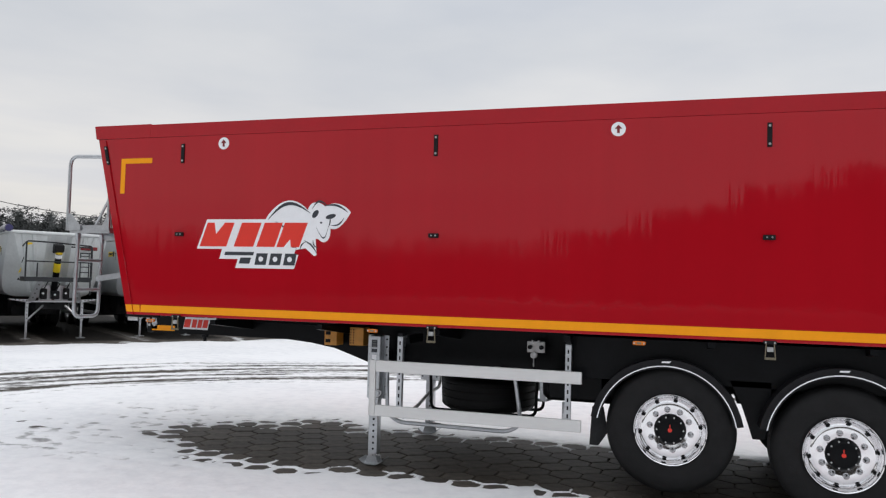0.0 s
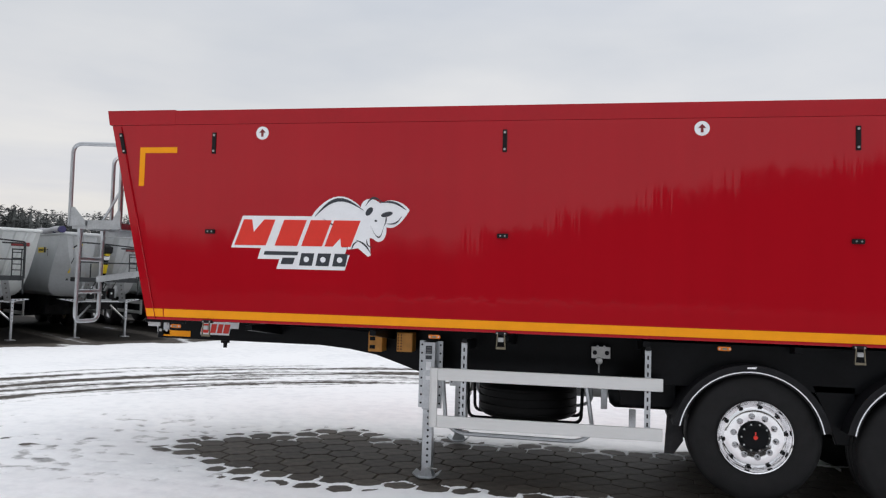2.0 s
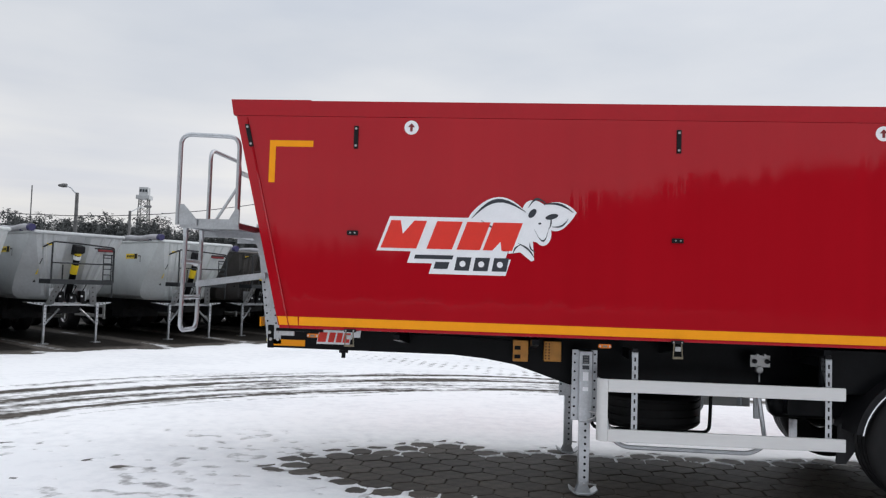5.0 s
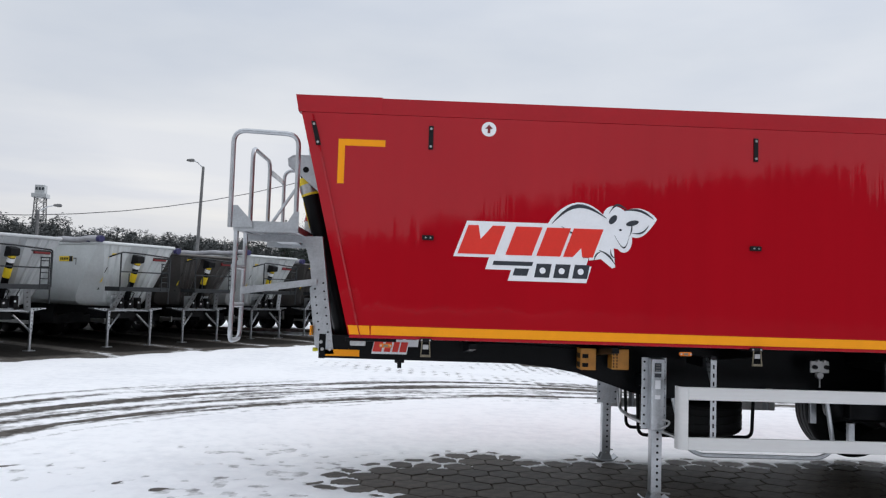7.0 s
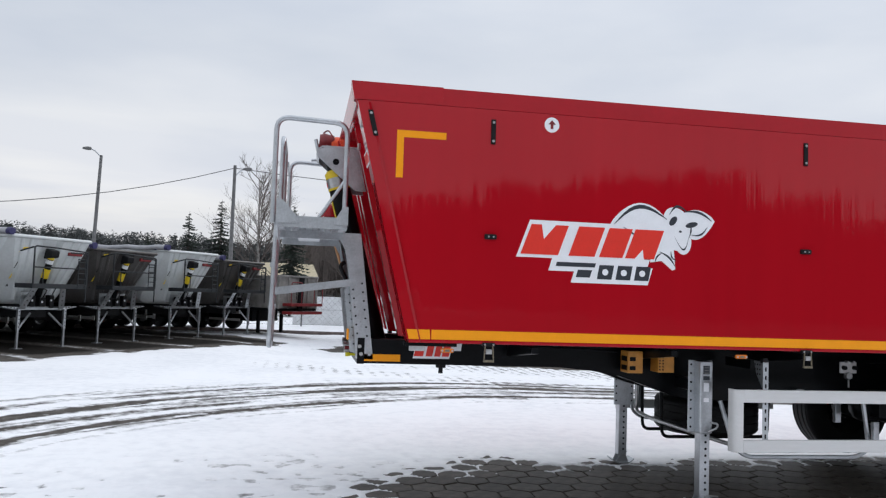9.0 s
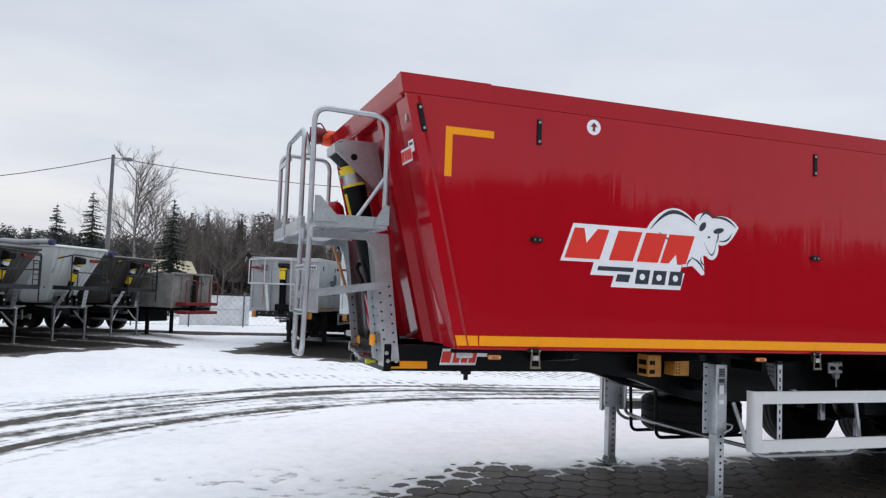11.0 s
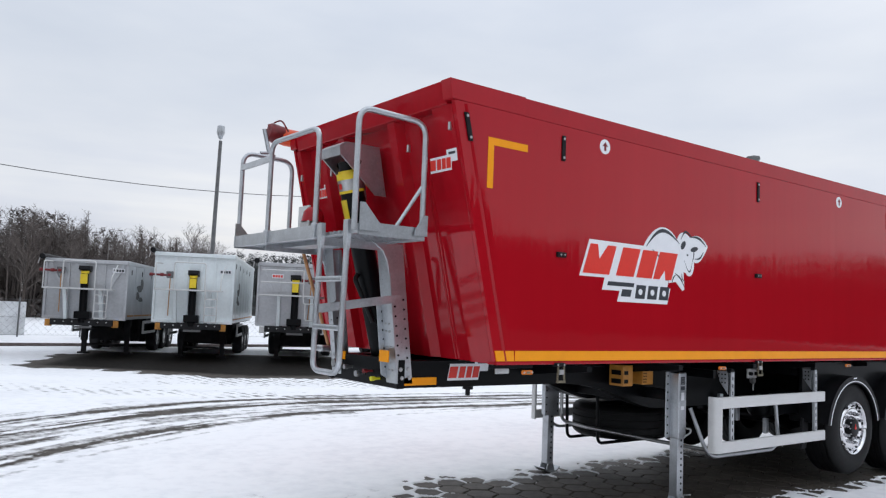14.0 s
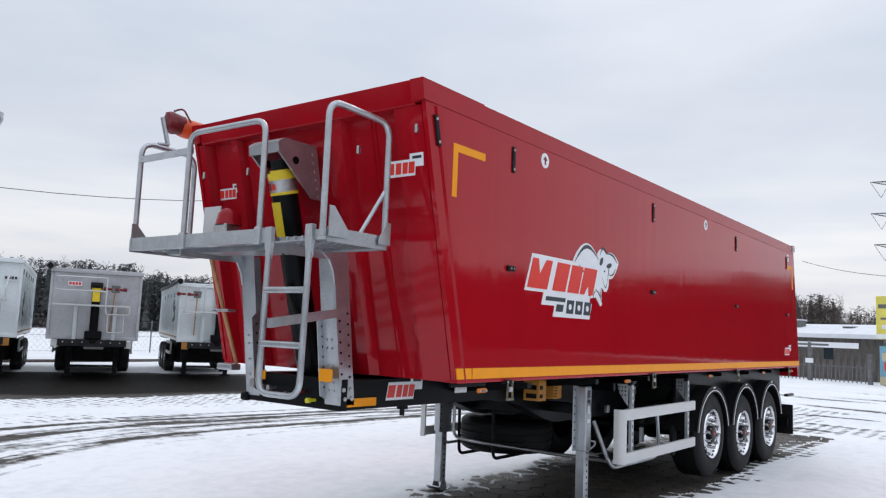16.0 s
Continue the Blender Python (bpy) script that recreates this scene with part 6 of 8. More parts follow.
    # grey printed shapes on the sides
    for s in (-1, 1):
        bm = B()
        for k, (cy, cz, ry, rz) in enumerate(((-0.9, 2.15, 0.42, 0.12), (-0.62, 2.3, 0.2, 0.2), (-1.15, 1.9, 0.22, 0.14), (-0.7, 1.78, 0.3, 0.08))):
            prism(bm, [(cy + ry * math.cos(q) * (1 + 0.2 * math.sin(3 * q + k)), cz + rz * math.sin(q)) for q in (2 * math.pi * i / 18 for i in range(18))], "x", s * w - 0.006, s * w + 0.006)
        part("side_sticker", bm, M_CONC, body, "grey printed shapes on the body side", smooth=0)
    # chassis
    for x in (-0.5, 0.38):
        bm = B()
        prism(bm, [(-2.75, 1.09), (-2.75, 0.92), (-0.9, 0.90), (-0.1, 0.80), (0.4, 0.74), (6.0, 0.74), (6.0, 1.09)], "x", x, x + 0.12)
        part("chassis_beam", bm, M_UNDER, t, smooth=0)
    bm = B()
    box(bm, -0.95, 0.95, -2.86, -2.74, 0.88, 1.08, 0.01)
    np_ = part("nose_plate", bm, M_UNDER, t)
    studs("coupling", [(-0.8 + k * 0.26, -2.89, 1.0) for k in range(7)], 0.022, 0.03, M_STEEL, np_)
    for x in (-1.02, 1.0):
        bm = B()
        box(bm, x - 0.10, x + 0.10, -2.8, -2.7, 0.84, 1.06, 0.01)
        part("end_plate", bm, M_ALU if open_rails else M_ORANGE, np_)
    bm = B()
    box(bm, -0.22, 0.32, -2.865, -2.858, 0.80, 0.87)
    part("number_bar", bm, M_CONC, np_, smooth=0)
    for x in (-0.72, 0.72):
        bm = B()
        box(bm, x - 0.10, x + 0.10, 0.05, 0.25, 0.48, 1.28, 0.01)
        leg = part("landing_leg", bm, M_UNDER, t)
        bm = B()
        box(bm, x - 0.075, x + 0.075, 0.08, 0.22, 0.06, 0.6, 0.006)
        box(bm, x - 0.17, x + 0.17, 0.01, 0.29, 0.012, 0.07)
        part("inner_tube", bm, M_UNDER, leg)
        bm = B()
        tube(bm, [(x, 0.12, 0.72), (x * 0.35, 0.0, 1.12)], 0.035, 6)
        part("leg_brace", bm, M_UNDER, leg)
    # skid plate, then plain dark blocks added where the underside lies in shade
    for nm, x, y0, y1, z0, z1 in (("skid_plate", 0.5, -2.7, 0.3, 0.9, 0.94), ("tool_box", 0.6, 0.45, 0.7, 0.30, 1.08), ("tank_carrier", 0.7, 1.75, 2.2, 0.2, 1.08), ("bogie", 0.82, 2.5, 6.0, 0.16, 1.08)):
        bm = B()
        box(bm, -x, x, y0, y1, z0, z1, 0.015)
        part(nm, bm, M_UNDER, t)
    for s in (-1, 1):
        bm = B()
        box(bm, s * 1.22 - 0.015, s * 1.22 + 0.015, 0.35, 2.3, 0.92, 1.02, 0.004)
        sg = part("side_guard", bm, M_ALU, t)
        bm = B()
        box(bm, s * 1.22 - 0.015, s * 1.22 + 0.015, 0.35, 2.3, 0.55, 0.65, 0.004)
        part("lower_rail", bm, M_ALU, sg)
        bm = B()
        box(bm, s * 1.2 - 0.03, s * 1.2 + 0.03, 0.30, 0.42, 0.55, 1.02, 0.02)
        part("end_piece", bm, M_ALU, sg)
        bm = B()
        box(bm, s * 1.04 - 0.2, s * 1.04 + 0.2, 2.35, 6.15, 1.065, 1.09, 0.01)
        part("mudguard", bm, M_MATT, t)
    tyre = None
    for y in (2.95, 4.26, 5.57):
        for s in (-1, 1):
            if tyre is None:
                bm = B()
                h = 0.19
                lathe(bm, [(0.29, -h + 0.02), (0.42, -h), (0.5, -h + 0.03), (0.53, -h + 0.07), (0.53, h - 0.07), (0.5, h - 0.03), (0.42, h), (0.29, h - 0.02), (0.29, -h + 0.02)], (-1.04, 2.95, 0.54), "x", 28)
                tyre = part("wheel", bm, M_UNDER, t)
                bm = B()
                lathe(bm, [(0.30, -0.175), (0.27, -0.12), (0.13, -0.14), (0.12, -0.18), (0.0005, -0.18), (0.0005, 0.18), (0.12, 0.18), (0.13, 0.14), (0.27, 0.12), (0.30, 0.175)], (-1.04, 2.95, 0.54), "x", 28)
                part("rim", bm, M_STEEL, tyre)
            else:
                again(tyre, (0 if s < 0 else 2.08, y - 2.95, 0))
    bm = B()
    lathe(bm, [(0.0005, -0.17), (0.45, -0.17), (0.52, -0.1), (0.52, 0.1), (0.45, 0.17), (0.0005, 0.17)], (0, 1.2, 0.68), "z", 24)
    part("spare_wheel", bm, M_UNDER, t)
    bm = B()
    tube(bm, [(-0.72, 0.15, 0.14), (0.72, 0.15, 0.14)], 0.035, 8)
    part("cross_bar", bm, M_UNDER, t)
    # all but the legs and wheels rides higher on its springs
    for ob in t.children:
        if ob.name.split(".")[0] not in ("wheel", "landing_leg"):
            ob.location.z += DIP
    return t


# ---- half-pipe trailers ----
def pipe_trailer(body_mat, label, tall=0.0, rolled=True):
    """Half-pipe tipper on thin landing legs, a dark walkway on its leaning front, nose towards -y."""
    t = thing("parked_trailer")
    tagged(t, label, "trailer", "parked trailers")
    zt, zb, rear = 2.92 + tall, 1.16, 6.0
    f_b, f_t = -2.15, -2.9

    def ny(z):
        return f_b + (f_t - f_b) * (z - zb) / (zt - zb)

    bm = B()
    levels = ((zb, 0.88, 0.46), (zb + 0.04, 1.02, 0.54), (zb + 0.12, 1.12, 0.58), (zb + 0.28, 1.19, 0.56), (zb + 0.6, 1.235, 0.46), (zb + 1.1, 1.25, 0.30), (zt, 1.25, 0.10))
    rings = []
    for z, w, c in levels:
        y = ny(z)
        rings.append([bm.verts.new(p) for p in ((-w, rear, z), (-w, y + c * 0.9, z), (-w + c, y, z), (-0.32, y, z), (-0.2, y + 0.12, z), (0.2, y + 0.12, z), (0.32, y, z), (w - c, y, z), (w, y + c * 0.9, z), (w, rear, z))])
    for a, b in zip(rings, rings[1:]):
        for i in range(10):
            j = (i + 1) % 10
            bm.faces.new((a[i], a[j], b[j], b[i]))
    bm.faces.new(rings[0])
    body = part("body", bm, body_mat, t, smooth=24)
    bm = B()
    tube(bm, [(-1.25, rear, zt), (-1.25, ny(zt) + 0.09, zt), (-1.15, ny(zt), zt), (1.15, ny(zt), zt), (1.25, ny(zt) + 0.09, zt), (1.25, rear, zt)], 0.05, 8)
    part("top_rim", bm, body_mat, body)
    for x in (-0.78, -0.56, 0.56, 0.78):
        bm = B()
        v = [bm.verts.new((x * f + d, ny(z) + o, z)) for z, f in ((zb + 0.12, 0.72), (zt - 0.05, 1.18)) for d, o in ((-0.07, 0.01), (-0.025, -0.035), (0.025, -0.035), (0.07, 0.01))]
        for i in range(3):
            bm.faces.new((v[i], v[i + 1], v[i + 5], v[i + 4]))
        bm.faces.new(v[:4])
        bm.faces.new(v[4:])
        bm.faces.new((v[0], v[3], v[7], v[4]))
        part("front_fold", bm, body_mat, body, smooth=0)
    # the sheet over the load, and its roll along one side
    bm = B()
    box(bm, -1.2, 1.2, ny(zt) + 0.28, rear, zt - 0.12, zt - 0.06)
    part("load_sheet", bm, M_TARPGREY, t, smooth=0)
    if rolled:
        bm = B()
        pts = [(-1.27 - 0.02 * math.sin(k * 1.1), f_t - 0.02 + k * 0.45, zt + 0.10 + 0.022 * math.sin(k * 1.9)) for k in range(20)]
        tube(bm, pts, 0.088, 10)
        roll = part("tarpaulin_roll", bm, M_TARPGREY, t, "grey rolled tarpaulin")
        for y0, y1 in ((0.0, 0.1), (0.5, 0.68), (3.9, 4.05)):
            bm = B()
            tube(bm, [(-1.27, f_t - 0.05 + y0, zt + 0.10), (-1.275, f_t + (y0 + y1) / 2, zt + 0.112), (-1.27, f_t + y1, zt + 0.10)], 0.094, 10)
            part("strap", bm, M_BLUE, roll, "dark blue strap")
    # lifting ram, its cover and collar
    bm = B()
    tube(bm, [(0, f_b - 0.1, 1.0), (0, ny(2.5) - 0.12, 2.5)], 0.085, 14)
    ram = part("hydraulic_ram", bm, M_BLACK, t)
    for z0, z1, m in ((2.38, 2.47, M_YELLOW), (2.26, 2.36, M_WHITE), (1.88, 2.12, M_YELLOW)):
        bm = B()
        k0, k1 = (z0 - 1.0) / 1.5, (z1 - 1.0) / 1.5
        ya, yb = f_b - 0.1, ny(2.5) - 0.12
        tube(bm, [(0, ya + (yb - ya) * k0, z0), (0, ya + (yb - ya) * k1, z1)], 0.093, 14)
        part("collar", bm, m, ram)
    bm = B()
    prism(bm, [(ny(2.55) + 0.06, 2.38), (ny(2.55) - 0.26, 2.42), (ny(2.7) - 0.22, 2.6), (ny(2.7) + 0.04, 2.66)], "x", -0.15, 0.1, 0.03)
    part("ram_cover", bm, M_MATT, t, "black ram cover")
    # walkway with rails and ladder
    yy = f_t - 0.42
    bm = B()
    box(bm, -0.92, 0.72, yy - 0.02, f_t + 0.22, 1.60, 1.72, 0.006)
    walk_ = part("walkway", bm, M_RAIL, t)
    bm = B()
    tube(bm, fillet([(-0.9, f_t + 0.1, 2.55), (-0.9, yy, 2.66), (-0.9, yy, 1.66)], 0.06, 3), 0.021, 6)
    tube(bm, fillet([(-0.9, yy, 1.66), (-0.9, yy, 2.68), (-0.2, yy, 2.66), (0.74, yy, 2.60), (0.74, yy, 1.66)], 0.07, 4), 0.021, 6)
    tube(bm, [(-0.62, yy, 1.66), (-0.62, yy, 2.1)], 0.018, 6)
    for x0, x1, z in ((-0.9, 0.74, 2.14), (0.44, 0.74, 2.40)):
        tube(bm, [(x0, yy, z), (x1, yy, z)], 0.018, 6)
    part("handrail", bm, M_RAIL, walk_)
    bm = B()
    tube(bm, fillet([(0.2, yy, 2.56), (0.72, yy, 2.56), (0.72, yy, 1.25)], 0.08, 4), 0.021, 6)
    part("handrail", bm, M_RAIL, walk_)
    bm = B()
    for x in (0.44, 0.66):
        tube(bm, [(x, yy - 0.02, 1.62), (x, yy - 0.02, 2.42)], 0.015, 6)
    for k in range(5):
        tube(bm, [(0.44, yy - 0.02, 1.72 + 0.15 * k), (0.66, yy - 0.02, 1.72 + 0.15 * k)], 0.013, 6)
    part("ladder", bm, M_RAIL, walk_)
    # pump carrier
    yp = f_b - 0.42
    bm = B()
    box(bm, -0.62, 0.62, yp, yp + 0.4, 1.02, 1.06)
    plate = part("pump_carrier", bm, M_ZINC, t, "galvanised pump carrier", smooth=0)
    bm = B()
    box(bm, -0.5, 0.5, yp + 0.2, yp + 0.215, 1.06, 1.48)
    part("back_plate", bm, M_ZINC, plate, smooth=0)
    for x, lean in ((-0.6, 0.18), (0.6, -0.18)):
        bm = B()
        v = [bm.verts.new((x + lean * f + dx, yp - 0.02 + dy - 0.25 * f, 1.04 + 0.6 * f)) for f in (0, 1) for dx, dy in ((-0.09, 0), (0.09, 0), (0.09, 0.02), (-0.09, 0.02))]
        for q in ((0, 1, 5, 4), (1, 2, 6, 5), (2, 3, 7, 6), (3, 0, 4, 7), (0, 1, 2, 3), (4, 5, 6, 7)):
            bm.faces.new([v[i] for i in q])
        stay = part("stay", bm, M_ZINC, plate, smooth=0)
        for k in range(4):
            f = 0.18 + 0.2 * k
            bm = B()
            disc(bm, (x + lean * f, yp - 0.03 - 0.25 * f, 1.04 + 0.6 * f), 0.022, 0.01, "y")
            part("hole", bm, M_CONC, stay)
    for dx, w_, h_ in ((-0.28, 0.16, 0.3), (0.02, 0.2, 0.24), (0.3, 0.14, 0.32)):
        bm = B()
        box(bm, dx - w_ / 2, dx + w_ / 2, yp - 0.02, yp + 0.18, 1.1, 1.1 + h_, 0.03)
        tube(bm, [(dx, yp, 1.1 + h_), (dx + 0.08, yp - 0.04, 1.3 + h_), (0.0, yp + 0.06, 1.62)], 0.016, 6)
        pump = part("pump", bm, M_MATT, plate)
        bm = B()
        disc(bm, (dx - 0.03, yp - 0.025, 1.1 + h_ * 0.55), 0.03, 0.012, "y")
        part("gauge", bm, M_WHITE, pump)
    for s in (-1, 1):
        bm = B()
        prism(bm, [(s * 0.60, 1.0), (s * 1.12, 1.09), (s * 1.12, 1.11), (s * 0.60, 1.09)], "y", yp + 0.02, yp + 0.3)
        wing = part("wing", bm, M_ZINC, plate, smooth=0)
        studs("hole", [(s * (0.7 + 0.09 * k), yp + 0.01, 1.055 + 0.013 * k) for k in range(4)], 0.018, 0.02, M_MATT, wing)
    # marks on the front and the side
    def front_mark(pts, mat, nm):
        b2 = B()
        v = [b2.verts.new((x, ny(z) - d, z)) for d in (0.012, 0.004) for x, z in pts]
        n = len(pts)
        b2.faces.new(v[:n])
        b2.faces.new(v[n:])
        for i in range(n):
            j = (i + 1) % n
            b2.faces.new((v[i], v[j], v[n + j], v[n + i]))
        part(nm, b2, mat, body, smooth=0)
    front_mark([(-0.9, 2.5), (-0.84, 2.58), (-0.62, 2.61), (-0.6, 2.66), (-0.88, 2.64)], M_YELLOW, "yellow_mark")
    front_mark([(-0.88, 2.1), (-0.86, 2.1), (-0.79, 2.36), (-0.81, 2.36)], M_MATT, "black_mark")
    front_mark([(-0.92, 1.82), (-0.87, 1.84), (-0.87, 1.98)], M_YELLOW, "yellow_mark")
    front_mark([(-0.94, 1.62), (-0.86, 1.62), (-0.9, 1.69)], M_MATT, "black_mark")
    bm = B()
    box(bm, 0.56, 1.0, ny(2.55) - 0.07, ny(2.55) + 0.02, 2.50, 2.60, 0.02)
    part("hose_holder", bm, M_STRAP, t, "dull red hose holder")
    bm = B()
    box(bm, -1.258, -1.251, -1.62, -0.98, 2.40, 2.55)
    lab = part("maker_sticker", bm, M_YELLOW, body, "small yellow and black sticker", smooth=0)
    bm = B()
    box(bm, -1.261, -1.258, -1.62, -1.46, 2.40, 2.55)
    for k in range(5):
        box(bm, -1.261, -1.258, -1.42 + 0.082 * k, -1.365 + 0.082 * k, 2.44, 2.51)
    part("text_bar", bm, M_MATT, lab, smooth=0)
    bm = B()
    box(bm, -1.256, -1.2505, -1.8, -1.66, 2.47, 2.5)
    box(bm, -1.256, -1.2505, -1.8, -1.77, 2.3, 2.5)
    part("grey_mark", bm, M_CONC, body, smooth=0)
    # undercarriage
    for x in (-0.5, 0.38):
        bm = B()
        prism(bm, [(-2.4, 1.14), (-2.4, 0.98), (-0.5, 0.92), (0.6, 0.74), (6.0, 0.74), (6.0, 1.14)], "x", x, x + 0.12)
        part("chassis_beam", bm, M_UNDER, t, smooth=0)
    for x in (-0.70, 0.70):
        bm = B()
        box(bm, x - 0.036, x + 0.036, -2.64, -2.56, 0.5, 1.04, 0.008)
        leg = part("landing_leg", bm, M_ZINC, t)
        studs("hole", [(x, -2.653, 0.58 + 0.1 * k) for k in range(5)], 0.014, 0.01, M_MATT, leg)
        bm = B()
        box(bm, x - 0.027, x + 0.027, -2.63, -2.57, 0.03, 0.5, 0.006)
        box(bm, x - 0.11, x + 0.11, -2.7, -2.5, 0.012, 0.035)
        part("inner_tube", bm, M_ZINC, leg)
    for s in (-1, 1):
        bm = B()
        tube(bm, [(s * 0.66, -2.6, 0.55), (s * 0.28, -2.5, 0.93)], 0.028, 6)
        part("leg_brace", bm, M_ZINC, t)
    # added dark blocks that fill the shaded space between legs and wheels
    for nm, x, y0, y1, z0 in (("gearbox", 0.42, -2.25, -1.3, 0.80), ("tool_box", 0.62, 0.2, 0.9, 0.55), ("tank", 0.66, 1.5, 2.1, 0.50), ("bogie", 0.8, 2.5, 6.0, 0.40)):
        bm = B()
        box(bm, -x, x, y0, y1, z0, 1.14, 0.02)
        part(nm, bm, M_UNDER, t)
    for s in (-1, 1):
        bm = B()
        for z in (0.58, 0.9):
            box(bm, s * 1.2 - 0.015, s * 1.2 + 0.015, 0.3, 2.2, z - 0.05, z + 0.05, 0.004)
        box(bm, s * 1.19 - 0.02, s * 1.19 + 0.02, 0.28, 0.38, 0.5, 1.0, 0.004)
        part("side_guard", bm, M_ALU, t)
        bm = B()
        box(bm, s * 1.02 - 0.2, s * 1.02 + 0.2, 2.35, 6.1, 1.09, 1.12, 0.01)
        part("mudguard", bm, M_MATT, t)
    first = None
    for y in (2.95, 4.26, 5.57):
        for s in (-1, 1):
            if first is None:
                bm = B()
                lathe(bm, [(0.29, -0.17), (0.42, -0.19), (0.5, -0.16), (0.53, -0.12), (0.53, 0.12), (0.5, 0.16), (0.42, 0.19), (0.29, 0.17), (0.29, -0.17)], (-1.04, 2.95, 0.54), "x", 28)
                first = part("wheel", bm, M_UNDER, t)
                bm = B()
                lathe(bm, [(0.30, -0.175), (0.27, -0.10), (0.13, -0.13), (0.12, -0.18), (0.0005, -0.18), (0.0005, 0.18), (0.12, 0.18), (0.13, 0.13), (0.27, 0.10), (0.30, 0.175)], (-1.04, 2.95, 0.54), "x", 28)
                part("rim", bm, M_STEEL, first)
            else:
                again(first, (0 if s < 0 else 2.08, y - 2.95, 0))
    return t


# ---- the rows ----
white_t = pipe_trailer(M_PWHITE, "white half-pipe tipping trailer, rolled grey tarpaulin, dark front walkway")
pale_t = pipe_trailer(M_PALE, "pale grey half-pipe tipping trailer, rolled tarpaulin, dark front walkway")
dark_t = pipe_trailer(M_PDARK, "dark brown-grey half-pipe tipping trailer with a rolled tarpaulin", tall=-0.16)
grey_t = parked_trailer(M_PGREY, "bare aluminium tipping trailer with galvanised rails, parked in a row", top=3.0)
bright_t = parked_trailer(M_BRIGHT, "white tipping trailer with a shovel on its front", top=3.36, braced=False)
braced_t = parked_trailer(M_PGREY, "grey tipping trailer with diagonal braces on its front", top=3.18, open_rails=True)
short_t = parked_trailer(M_BRIGHT, "white tipping trailer with a dark rolled sheet beside grey ones", top=2.98, braced=False)
for ob in (grey_t, bright_t, braced_t, short_t):
    tagged(ob, group="parked trailers")
used = set()


def park(src, x, y, turn, z=0.0):
    m = pose(x, y, z, 0, 0, turn)
    if src.name not in used:
        used.add(src.name)
        src.matrix_basis = m
        return src
    return copy_thing(src, m)


# echelon row beyond the nose
ROW_A = [(-2, dark_t), (-1, white_t), (0, dark_t), (1, white_t), (2, pale_t), (3, white_t), (4, pale_t), (5, white_t), (6, pale_t)]
for k, src in ROW_A:
    k += (0, 0.2, 0.29, 0.32, 0.4, 0.4, 0.4)[k] if k > 0 else (0.1, 0.05, 0.05)[-k]
    lead = Matrix.Rotation(radians(56), 3, "Z") @ Vector((0, 2.6, 0))
    shift = 0.22 if 1 < k < 1.5 else 0.0
    park(src, -11.85 - 1.5 * k + lead.x + shift * 1.6, 25.9 - 2.62 * k + lead.y + shift, 56)
# row that faces the yard
for src, x, y, turn in ((grey_t, -3.6, 29.33, -28), (bright_t, -0.66, 27.66, -27), (braced_t, 2.28, 26.17, -29), (short_t, 5.9, 24.98, -29)):
    lead = Matrix.Rotation(radians(turn), 3, "Z") @ Vector((0, 2.65, 0))
    park(src, x + lead.x, y + lead.y, turn, -DIP)


